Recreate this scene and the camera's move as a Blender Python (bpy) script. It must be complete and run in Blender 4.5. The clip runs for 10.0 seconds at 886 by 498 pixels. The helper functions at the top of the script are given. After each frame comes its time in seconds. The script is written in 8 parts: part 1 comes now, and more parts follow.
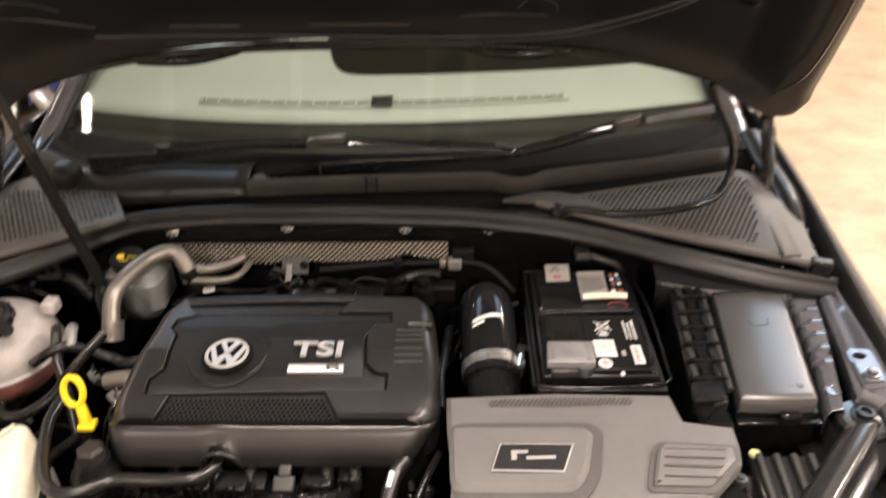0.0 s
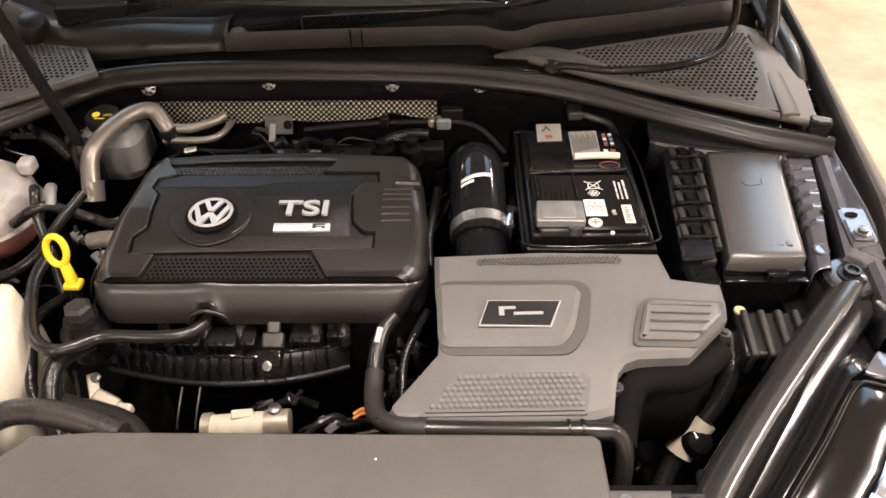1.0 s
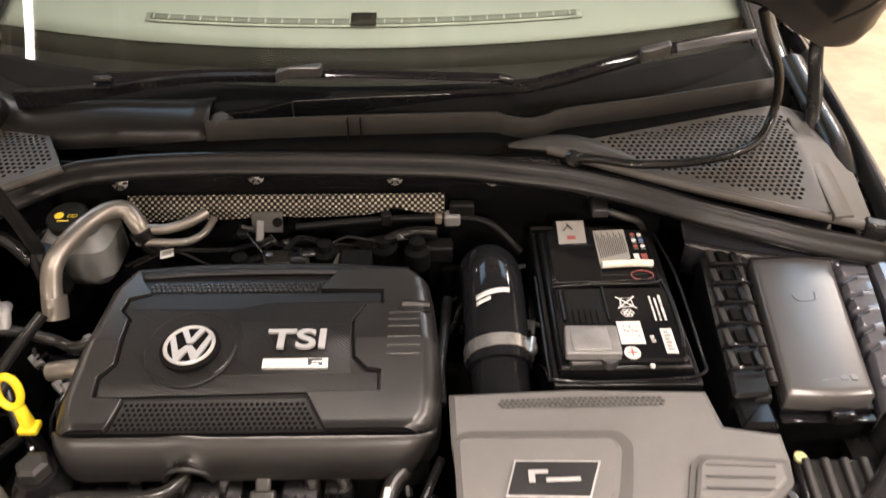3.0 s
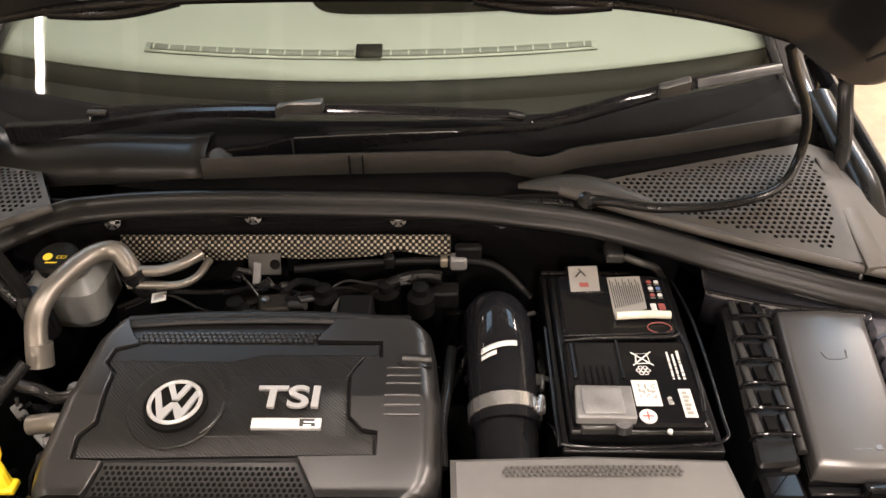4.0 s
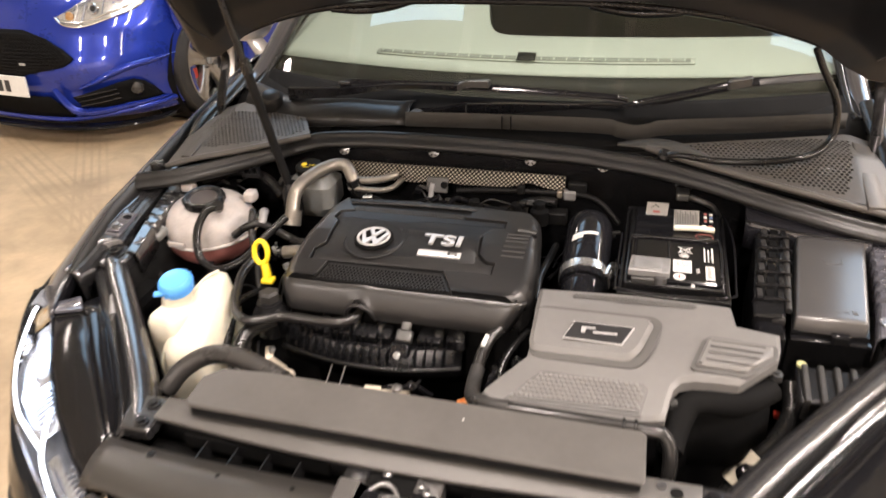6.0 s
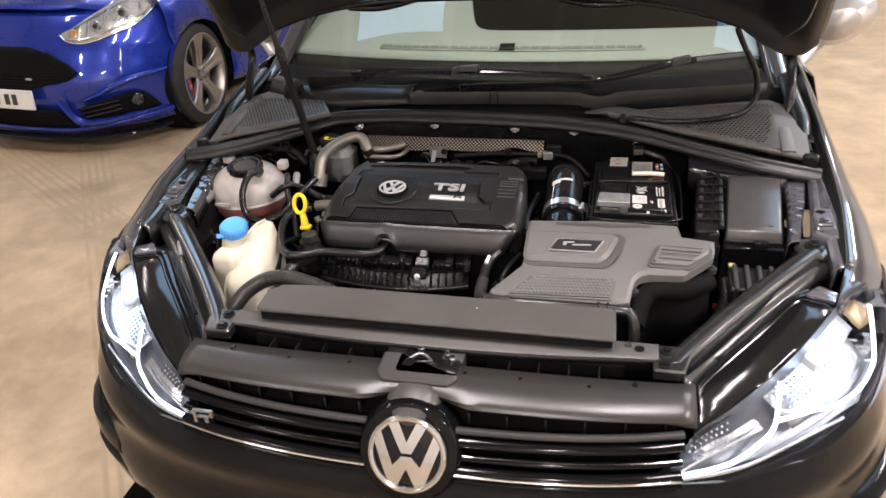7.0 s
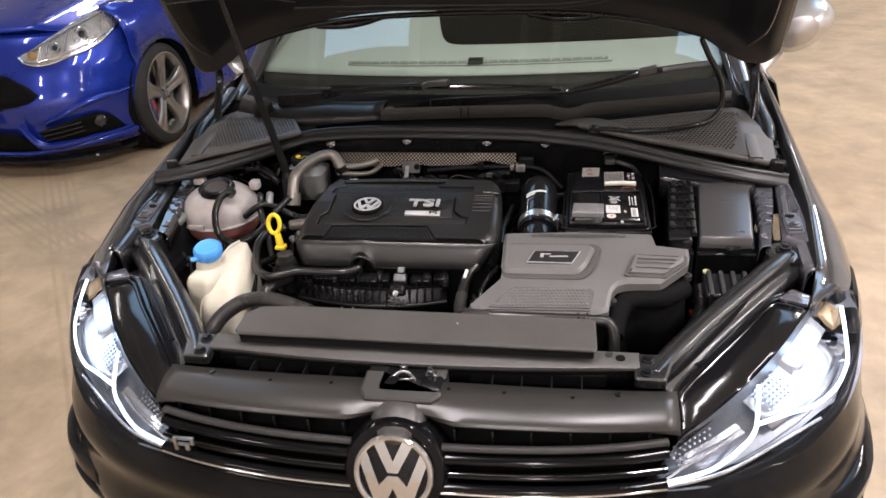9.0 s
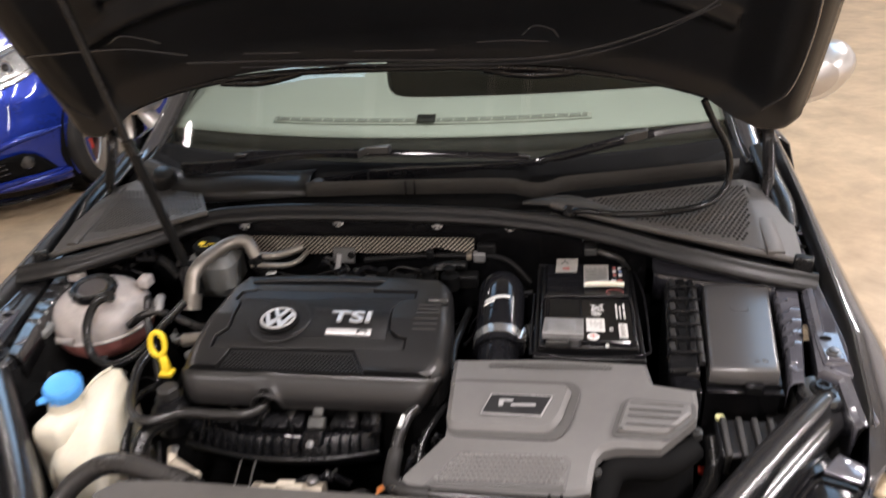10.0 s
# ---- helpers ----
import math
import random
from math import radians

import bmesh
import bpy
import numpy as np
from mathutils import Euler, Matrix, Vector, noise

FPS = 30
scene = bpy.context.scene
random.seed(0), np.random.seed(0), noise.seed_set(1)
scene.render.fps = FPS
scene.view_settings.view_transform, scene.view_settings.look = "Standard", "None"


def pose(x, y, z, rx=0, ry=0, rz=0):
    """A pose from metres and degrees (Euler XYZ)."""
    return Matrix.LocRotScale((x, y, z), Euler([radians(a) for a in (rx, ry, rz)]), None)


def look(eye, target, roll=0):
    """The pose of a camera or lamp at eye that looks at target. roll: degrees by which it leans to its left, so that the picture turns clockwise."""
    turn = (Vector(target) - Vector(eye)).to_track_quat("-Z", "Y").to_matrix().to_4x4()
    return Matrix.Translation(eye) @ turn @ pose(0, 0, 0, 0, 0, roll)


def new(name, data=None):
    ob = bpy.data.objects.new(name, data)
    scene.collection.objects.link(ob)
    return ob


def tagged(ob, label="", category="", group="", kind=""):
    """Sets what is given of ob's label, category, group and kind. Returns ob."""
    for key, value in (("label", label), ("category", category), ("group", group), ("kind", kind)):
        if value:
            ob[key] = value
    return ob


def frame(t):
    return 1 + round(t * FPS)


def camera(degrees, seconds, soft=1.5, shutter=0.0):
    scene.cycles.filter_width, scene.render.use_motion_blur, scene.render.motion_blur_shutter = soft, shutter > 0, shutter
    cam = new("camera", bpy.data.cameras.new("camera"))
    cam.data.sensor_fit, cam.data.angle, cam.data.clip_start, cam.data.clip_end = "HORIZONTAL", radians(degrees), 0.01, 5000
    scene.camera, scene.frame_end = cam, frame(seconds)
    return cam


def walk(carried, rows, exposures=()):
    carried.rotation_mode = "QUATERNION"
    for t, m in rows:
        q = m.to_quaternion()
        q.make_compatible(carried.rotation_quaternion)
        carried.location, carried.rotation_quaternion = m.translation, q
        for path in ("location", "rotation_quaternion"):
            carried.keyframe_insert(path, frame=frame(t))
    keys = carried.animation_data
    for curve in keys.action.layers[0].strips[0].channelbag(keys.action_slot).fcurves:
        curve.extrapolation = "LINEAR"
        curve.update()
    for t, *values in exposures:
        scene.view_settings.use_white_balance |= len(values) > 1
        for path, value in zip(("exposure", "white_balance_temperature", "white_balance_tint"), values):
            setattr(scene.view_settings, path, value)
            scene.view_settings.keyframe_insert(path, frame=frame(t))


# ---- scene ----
cam = camera(61.1, 10.0, shutter=0.5)
PATH = [
    (0, (0.168, -0.249, 1.574), (0.111, 1.471, 0.555), -1.4),
    (0.2, (0.176, -0.216, 1.571), (0.067, 1.408, 0.443), -1.6),
    (0.5, (0.163, -0.234, 1.531), (0.118, 1.322, 0.275), -0.4),
    (1, (0.171, -0.241, 1.54), (0.137, 1.286, 0.248), -1.0),
    (1.5, (0.18, -0.23, 1.548), (0.16, 1.309, 0.27), -1.6),
    (2, (0.176, -0.193, 1.561), (0.176, 1.359, 0.3), -1.5),
    (2.5, (0.151, -0.126, 1.559), (0.161, 1.429, 0.3), -0.8),
    (2.7, (0.133, -0.086, 1.572), (0.143, 1.457, 0.3), -0.6),
    (3.8, (0.145, 0.051, 1.564), (0.111, 1.612, 0.315), -0.8),
    (4, (0.151, 0.049, 1.57), (0.108, 1.615, 0.327), -1.0),
    (4.5, (0.138, 0.058, 1.57), (0.073, 1.628, 0.333), -1.5),
    (5, (0.099, -0.011, 1.584), (0.025, 1.567, 0.358), -1.0),
    (5.2, (0.124, -0.071, 1.588), (-0.028, 1.505, 0.415), -1.6),
    (5.3, (0.160, -0.118, 1.587), (-0.097, 1.476, 0.453), -2.6),
    (5.5, (0.188, -0.251, 1.566), (-0.151, 1.397, 0.486), -1.9),
    (6, (0.3, -0.533, 1.581), (-0.197, 1.115, 0.561), -3.0),
    (7.3, (0.314, -0.968, 1.61), (-0.083, 0.738, 0.645), -3.6),
    (7.5, (0.307, -0.972, 1.611), (-0.079, 0.739, 0.65), -3.7),
    (8, (0.3, -0.97, 1.616), (-0.068, 0.749, 0.662), -3.9),
    (8.5, (0.299, -0.963, 1.618), (-0.056, 0.759, 0.664), -3.9),
    (9, (0.296, -0.924, 1.617), (-0.048, 0.8, 0.663), -4.0),
    (9.5, (0.291, -0.753, 1.596), (-0.033, 0.981, 0.653), -4.0),
    (9.7, (0.316, -0.612, 1.604), (-0.020, 1.104, 0.669), -4.3),
    (10, (0.315, -0.465, 1.601), (0.012, 1.282, 0.675), -3.9),
]
walk(cam, [(t, look(eye, target, roll)) for t, eye, target, roll in PATH],
     [(0.0, 0.22, 6450, 13), (2.7, 0.27, 6450, 13), (4.0, 0.28, 6500, 12), (5.0, 0.38, 6450, 12), (5.5, 0.55, 6450, 12), (6.0, 0.50, 6300, 12), (6.3, 0.40, 6200, 12), (7.3, -0.10, 5780, 12), (9.0, -0.22, 5700, 12), (9.5, -0.27, 5720, 12), (10.0, -0.12, 5780, 12)])

# ---- world and lights ----
world = bpy.data.worlds.new("world")
world.use_nodes = True
world.node_tree.nodes["Background"].inputs[0].default_value = (0.75, 0.8, 0.85, 1)
world.node_tree.nodes["Background"].inputs[1].default_value = 0.045
scene.world = world

CEIL = 4.6
# lamps with y < -4 or x > 4 are unseen, added to brighten front and right
TUBES = [(-4.60, 2.4, 32), (-4.60, 6.2, 45), (-0.55, 0.15, 95), (1.05, 0.15, 125), (-3.4, -4.6, 140), (0.4, -5.3, 235), (4.6, -0.2, 330), (4.4, 4.3, 180), (4.9, 7.8, 130)]


def strip_lamp(x, y, power):
    lamp = bpy.data.lights.new("strip_lamp", "AREA")
    lamp.shape, lamp.size, lamp.size_y = "RECTANGLE", 0.16, 1.6
    lamp.energy, lamp.color = power, (1.0, 0.855, 0.755)
    ob = new("strip_lamp", lamp)
    ob.matrix_world = pose(x, y, CEIL - 0.42)


for tx, ty, watts in TUBES:
    strip_lamp(tx, ty, watts)


# ---- materials ----
def mat(name, col, rough=0.5, metal=0.0, var=0.2, scale=25.0, bump=0.0, bscale=300.0, col2=None, coat=0.0,
        trans=0.0, emit=None, power=0.0, ior=1.45, sub=0.0):
    m = bpy.data.materials.new(name)
    m.use_nodes = True
    nt = m.node_tree
    b = nt.nodes["Principled BSDF"]
    geo = nt.nodes.new("ShaderNodeNewGeometry")
    n1 = nt.nodes.new("ShaderNodeTexNoise")
    n1.inputs["Scale"].default_value, n1.inputs["Detail"].default_value = scale, 6
    nt.links.new(geo.outputs["Position"], n1.inputs["Vector"])
    n2 = nt.nodes.new("ShaderNodeTexNoise")
    n2.inputs["Scale"].default_value, n2.inputs["Detail"].default_value = scale * 9, 3
    nt.links.new(geo.outputs["Position"], n2.inputs["Vector"])
    add = nt.nodes.new("ShaderNodeMix")
    add.inputs["Factor"].default_value = 0.35
    nt.links.new(n1.outputs["Fac"], add.inputs["A"])
    nt.links.new(n2.outputs["Fac"], add.inputs["B"])
    ramp = nt.nodes.new("ShaderNodeMapRange")
    ramp.inputs["From Min"].default_value, ramp.inputs["From Max"].default_value = 0.3, 0.7
    nt.links.new(add.outputs["Result"], ramp.inputs["Value"])
    mix = nt.nodes.new("ShaderNodeMix")
    mix.data_type = "RGBA"
    lo = col2 or tuple(c * (1 - var) for c in col)
    hi = col if col2 else tuple(min(1, c * (1 + var)) for c in col)
    mix.inputs["A"].default_value, mix.inputs["B"].default_value = (*lo, 1), (*hi, 1)
    nt.links.new(ramp.outputs["Result"], mix.inputs["Factor"])
    nt.links.new(mix.outputs["Result"], b.inputs["Base Color"])
    rr = nt.nodes.new("ShaderNodeMapRange")
    rr.inputs["To Min"].default_value, rr.inputs["To Max"].default_value = max(0.02, rough * 0.93), min(1, rough * 1.07)
    nt.links.new(ramp.outputs["Result"], rr.inputs["Value"])
    nt.links.new(rr.outputs["Result"], b.inputs["Roughness"])
    b.inputs["Metallic"].default_value = metal
    b.inputs["IOR"].default_value = ior
    b.inputs["Coat Weight"].default_value = coat
    b.inputs["Coat Roughness"].default_value = 0.04
    b.inputs["Transmission Weight"].default_value = trans
    b.inputs["Subsurface Weight"].default_value = sub
    b.inputs["Subsurface Radius"].default_value = (0.02, 0.015, 0.01)
    if bump:
        n3 = nt.nodes.new("ShaderNodeTexNoise")
        n3.inputs["Scale"].default_value, n3.inputs["Detail"].default_value = bscale, 4
        nt.links.new(geo.outputs["Position"], n3.inputs["Vector"])
        bp = nt.nodes.new("ShaderNodeBump")
        bp.inputs["Strength"].default_value, bp.inputs["Distance"].default_value = bump, 0.002
        nt.links.new(n3.outputs["Fac"], bp.inputs["Height"])
        nt.links.new(bp.outputs["Normal"], b.inputs["Normal"])
    if emit:
        b.inputs["Emission Color"].default_value = (*emit, 1)
        b.inputs["Emission Strength"].default_value = power
    return m


BLACK_PAINT = mat("black_paint", (0.021, 0.021, 0.025), 0.24, 0, 0.2, 6, coat=1.0)
BUMPER_PAINT = mat("black_bumper_paint", (0.008, 0.0082, 0.009), 0.11, 0, 0.2, 6)
BLACK_GLOSS = mat("black_gloss_plastic", (0.007, 0.007, 0.008), 0.1, 0, 0.2, 12)
COVER = mat("engine_cover_plastic", (0.0115, 0.0112, 0.011), 0.33, 0, 0.12, 10, bump=0.06, bscale=900)
COVER_DARK = mat("engine_cover_recess", (0.0075, 0.0075, 0.0078), 0.38, 0, 0.12, 12, bump=0.15, bscale=900)
GREY_BOX = mat("grey_box_plastic", (0.127, 0.1245, 0.121), 0.4, 0, 0.08, 9, bump=0.15, bscale=800)
# the box's grey made darker to paint the shade of its grooves
GREY_DARK = mat("grey_box_shade", (0.07, 0.068, 0.065), 0.5, 0, 0.1, 12, bump=0.1, bscale=800)
BLACK_PLASTIC = mat("black_plastic", (0.0075, 0.0075, 0.008), 0.25, 0, 0.25, 14, bump=0.12, bscale=500)
DARK_PLASTIC = mat("dust_grey_plastic", (0.024, 0.023, 0.022), 0.5, 0, 0.2, 14, bump=0.15, bscale=500)
COWL = mat("cowl_plastic", (0.043, 0.042, 0.039), 0.42, 0, 0.12, 12, bump=0.15, bscale=700)
RUBBER = mat("black_rubber", (0.009, 0.009, 0.009), 0.22, 0, 0.25, 16, bump=0.1, bscale=300)
SHINY_RUBBER = mat("gloss_silicone", (0.010, 0.010, 0.0115), 0.085, 0, 0.2, 14)
# near-black: some black parts, and sheets and discs standing for shaded gaps and holes
VOID = mat("black_and_shade", (0.005, 0.005, 0.005), 0.8, 0, 0.4, 20, bump=0.2, bscale=100)
STEEL = mat("zinc_steel", (0.27, 0.27, 0.275), 0.35, 1.0, 0.2, 40, bump=0.1, bscale=200)
# rail black lightened and blued for the reflections it catches
WING_METAL = mat("lit_rail_paint", (0.10, 0.10, 0.117), 0.22, 0.3, 0.2, 15, coat=1.0)
SILVER = mat("silver_lettering", (0.52, 0.52, 0.52), 0.33, 0.4, 0.05, 20)
WHITE = mat("white_print", (0.68, 0.68, 0.66), 0.5, 0, 0.05, 30)
CHROME = mat("chrome", (0.85, 0.85, 0.86), 0.08, 1.0, 0.05, 20)
YELLOW = mat("yellow_plastic", (0.85, 0.62, 0.02), 0.4, 0, 0.08, 30)
BLUE_CAP = mat("blue_plastic", (0.09, 0.33, 0.78), 0.45, 0, 0.1, 30)
CREAM = mat("cream_polythene", (0.57, 0.54, 0.44), 0.42, 0, 0.1, 14, bump=0.1, bscale=60, sub=0.25)
MILKY = mat("milky_polythene", (0.42, 0.39, 0.37), 0.36, 0, 0.22, 26, bump=0.08, bscale=60, sub=0.25)
PINK = mat("milky_polythene_with_pink_coolant", (0.3, 0.12, 0.105), 0.4, 0, 0.12, 14, sub=0.25)
RED = mat("red_plastic", (0.6, 0.05, 0.03), 0.4)
ORANGE = mat("orange_wire", (0.8, 0.3, 0.08), 0.45)
BEIGE = mat("beige_tape", (0.44, 0.40, 0.32), 0.6, 0, 0.2, 60)
PAPER = mat("paper_label", (0.62, 0.62, 0.6), 0.5, 0, 0.06, 60)
GREY_TAPE = mat("grey_terminal_cover", (0.3, 0.285, 0.26), 0.3, 0, 0.1, 40)
PRINT = mat("black_print", (0.03, 0.03, 0.03), 0.5)
BLUE_PAINT = mat("blue_paint", (0.012, 0.03, 0.27), 0.28, 0.35, 0.04, 5, coat=1.0)
TYRE = mat("tyre_rubber", (0.022, 0.021, 0.02), 0.75, 0, 0.3, 20, bump=0.3, bscale=150)
RIM = mat("alloy_rim", (0.36, 0.34, 0.315), 0.36, 0.9, 0.1, 20)
DASH = mat("grey_dashboard", (0.195, 0.206, 0.183), 0.7, 0, 0.06, 8, bump=0.1, bscale=500)
DASH_DARK = mat("dark_dashboard", (0.010, 0.010, 0.009), 0.5, 0, 0.1, 8)
CLEAR = mat("clear_lens", (0.95, 0.97, 1.0), 0.03, 0, 0.02, 10, trans=1.0, ior=1.12)
TUBE = mat("lit_tube", (1, 1, 1), 0.5, emit=(1.0, 0.9, 0.78), power=26.0)
SKYLIGHT = mat("daylit_roof_panel", (0.7, 0.8, 0.85), 0.6, emit=(0.50, 0.75, 1.0), power=4.2)
DRL = mat("lit_daylight_strip", (1, 1, 1), 0.4, emit=(0.86, 0.92, 1.0), power=3.4)
BEAM = mat("lit_projector", (1, 1, 1), 0.4, emit=(0.66, 0.80, 1.0), power=9.0)


def glow_material():
    """A reflector dish given its own emission for the lamp's spread glow, brightest in its middle."""
    m = mat("lit_reflector", (0.4, 0.42, 0.46), 0.25, 0.6, emit=(0.60, 0.77, 1.0), power=1.0)
    nt = m.node_tree
    tc = nt.nodes.new("ShaderNodeTexCoord")
    mp = nt.nodes.new("ShaderNodeMapping")
    mp.vector_type = "POINT"
    mp.inputs["Location"].default_value, mp.inputs["Scale"].default_value = (-1, -1, -1), (2, 2, 2)
    gr = nt.nodes.new("ShaderNodeTexGradient")
    gr.gradient_type = "SPHERICAL"
    pw = nt.nodes.new("ShaderNodeMath")
    pw.operation = "POWER"
    pw.inputs[1].default_value = 1.1
    ml = nt.nodes.new("ShaderNodeMath")
    ml.operation = "MULTIPLY"
    ml.inputs[1].default_value = 5.5
    nt.links.new(tc.outputs["Generated"], mp.inputs["Vector"])
    nt.links.new(mp.outputs[0], gr.inputs["Vector"])
    nt.links.new(gr.outputs["Fac"], pw.inputs[0])
    nt.links.new(pw.outputs[0], ml.inputs[0])
    nt.links.new(ml.outputs[0], nt.nodes["Principled BSDF"].inputs["Emission Strength"])
    return m


BEAM_SOFT = glow_material()
HOUSING = mat("headlight_chrome_housing", (0.55, 0.57, 0.62), 0.2, 0.9, 0.15, 25)

GRILLE_COVER = mat("satin_grille_cover", (0.026, 0.0247, 0.0226), 0.32, 0, 0.08, 8, bump=0.02, bscale=1200)
DARK_COVER = mat("dark_grey_cover_plastic", (0.045, 0.043, 0.041), 0.36, 0, 0.12, 10, bump=0.1, bscale=700)
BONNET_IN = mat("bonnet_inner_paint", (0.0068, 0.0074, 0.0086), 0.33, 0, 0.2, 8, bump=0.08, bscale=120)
BEAM_PAINT_BLACK = mat("black_beam_paint", (0.017, 0.0168, 0.0175), 0.34, 0, 0.2, 10, coat=1.0)
HOUSING_DARK = mat("headlight_housing", (0.15, 0.16, 0.18), 0.35, 0.6, 0.3, 18)
# lens roughened so that the lamps behind it spread into a glow
LENS = mat("clear_hazy_lens", (0.93, 0.96, 1.0), 0.11, 0, 0.02, 10, trans=1.0, ior=1.06)
GRILLE_BLACK = mat("gloss_black_grille", (0.004, 0.004, 0.0045), 0.09, 0, 0.1, 12)
AMBER_CLEAR = mat("pale_amber_reflector", (0.20, 0.15, 0.085), 0.35, 0.2, 0.15, 30)
AMBER = mat("amber_indicator", (0.24, 0.13, 0.045), 0.25)
MIRROR_CAP = mat("silver_mirror_cap", (0.45, 0.44, 0.43), 0.3, 0.8, 0.06, 10, coat=0.5)
DASH_EDGE = mat("dash_vent_edge", (0.26, 0.275, 0.24), 0.6)
DASH_SLOT = mat("dash_vent_slot", (0.11, 0.115, 0.1), 0.7)
SCUTTLE = mat("scuttle_grey_plastic", (0.07, 0.065, 0.059), 0.42, 0, 0.12, 10, bump=0.1, bscale=500)
# lighter metal that paints the highlights on the wipers
SILVER_EDGE = mat("wiper_highlight_metal", (0.06, 0.06, 0.06), 0.25, 0.6, 0.3, 40)
BADGE_DARK = mat("badge_black", (0.02, 0.02, 0.021), 0.35)
TUBE_CLEAR = mat("clear_plastic_tube", (0.75, 0.72, 0.6), 0.2, sub=0.3)
FUSE_LID = mat("fuse_lid_plastic", (0.05, 0.048, 0.047), 0.30, 0, 0.08, 12, bump=0.03, bscale=700)
STEEL_BAND = mat("steel_band", (0.75, 0.74, 0.72), 0.25, 0.9, 0.1, 30)
CAP_BROWN = mat("dark_brown_cap", (0.045, 0.036, 0.032), 0.5)
RES_GREY = mat("frosted_grey_plastic", (0.17, 0.175, 0.17), 0.35, 0, 0.12, 20, sub=0.2)
ALU_DULL = mat("dull_aluminium", (0.21, 0.193, 0.168), 0.32, 0.6, 0.08, 30, bump=0.1, bscale=200)
SENSOR_GREY = mat("grey_sensor_plastic", (0.2, 0.2, 0.2), 0.4, 0.2, 0.2, 40)
SENSOR_DARK = mat("dark_grey_metal", (0.06, 0.06, 0.058), 0.35, 0.5, 0.25, 30)
RAD_COVER = mat("radiator_cover_plastic", (0.066, 0.063, 0.059), 0.42, 0, 0.14, 9, bump=0.1, bscale=600)
DUSTY_HOSE = mat("dusty_rubber_hose", (0.030, 0.0285, 0.027), 0.28, 0, 0.25, 22, bump=0.1, bscale=300)
PLUG_GREEN = mat("pale_green_plug", (0.46, 0.45, 0.22), 0.45)
TARNISH = mat("tarnished_bracket", (0.30, 0.265, 0.21), 0.4, 0.5, 0.3, 45, bump=0.1, bscale=200)
SHINY_PIPE = mat("satin_black_pipe", (0.016, 0.0155, 0.015), 0.24, 0, 0.2, 20)
LAMP_BACK = mat("headlamp_reflector", (0.62, 0.62, 0.62), 0.18, 0.85, 0.2, 20, bump=1.0, bscale=26)
FOG_GLASS = mat("fog_lamp_glass", (0.04, 0.04, 0.04), 0.12, 0.5, 0.2, 30)
DOT_RED = mat("printed_red", (0.30, 0.08, 0.07), 0.5)
DOT_BLUE = mat("printed_blue", (0.10, 0.16, 0.32), 0.5)
# inner bonnet paint lightened to paint highlights on the pressed edges
BONNET_RIB = mat("bonnet_rib_highlight", (0.035, 0.035, 0.037), 0.12, 0, 0.1, 8)
MATT_BLACK = mat("matt_black_loom", (0.006, 0.006, 0.006), 0.5, 0, 0.3, 40, bump=0.2, bscale=400)
SEAL = mat("matt_seal_rubber", (0.009, 0.0088, 0.0085), 0.34, 0, 0.15, 14, bump=0.08, bscale=400)
LEDGE = mat("gloss_black_ledge", (0.006, 0.006, 0.0068), 0.13, 0, 0.1, 12)
STEEL_DARK = mat("dark_steel", (0.22, 0.22, 0.22), 0.3, 0.9, 0.2, 40)


def glass_material():
    m = bpy.data.materials.new("windscreen_glass")
    m.use_nodes = True
    nt = m.node_tree
    out = nt.nodes["Material Output"]
    nt.nodes.remove(nt.nodes["Principled BSDF"])
    t = nt.nodes.new("ShaderNodeBsdfTransparent")
    t.inputs[0].default_value = (0.80, 0.90, 0.82, 1)
    g = nt.nodes.new("ShaderNodeBsdfGlossy")
    g.inputs["Roughness"].default_value = 0.015
    fr = nt.nodes.new("ShaderNodeFresnel")
    fr.inputs["IOR"].default_value = 1.55
    mx = nt.nodes.new("ShaderNodeMixShader")
    nt.links.new(fr.outputs[0], mx.inputs[0])
    nt.links.new(t.outputs[0], mx.inputs[1])
    nt.links.new(g.outputs[0], mx.inputs[2])
    nt.links.new(mx.outputs[0], out.inputs[0])
    return m


GLASS = glass_material()
EMBLEM = mat("bright_emblem", (0.48, 0.477, 0.468), 0.10, 0.85, 0.02, 8)
BEAM_PAINT_BLACK.node_tree.nodes["Principled BSDF"].inputs["Coat Roughness"].default_value = 0.19
BLACK_PAINT.node_tree.nodes["Principled BSDF"].inputs["Coat Roughness"].default_value = 0.09
for lacquer in (BLACK_PAINT, WING_METAL, BEAM_PAINT_BLACK):
    lacquer.node_tree.nodes["Principled BSDF"].inputs["Coat IOR"].default_value = 1.9
for paint in (BLACK_PAINT, BUMPER_PAINT, BLUE_PAINT, WING_METAL, BEAM_PAINT_BLACK):
    paint.node_tree.nodes["Principled BSDF"].inputs["Specular IOR Level"].default_value = 0.15
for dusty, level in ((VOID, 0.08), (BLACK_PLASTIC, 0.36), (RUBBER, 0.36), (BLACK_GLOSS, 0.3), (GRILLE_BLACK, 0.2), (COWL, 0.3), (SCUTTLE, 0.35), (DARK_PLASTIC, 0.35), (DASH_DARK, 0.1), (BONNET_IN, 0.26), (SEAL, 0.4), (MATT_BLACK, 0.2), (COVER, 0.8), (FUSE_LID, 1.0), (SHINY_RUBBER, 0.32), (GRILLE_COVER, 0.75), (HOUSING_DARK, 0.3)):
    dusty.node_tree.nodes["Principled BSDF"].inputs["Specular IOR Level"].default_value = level


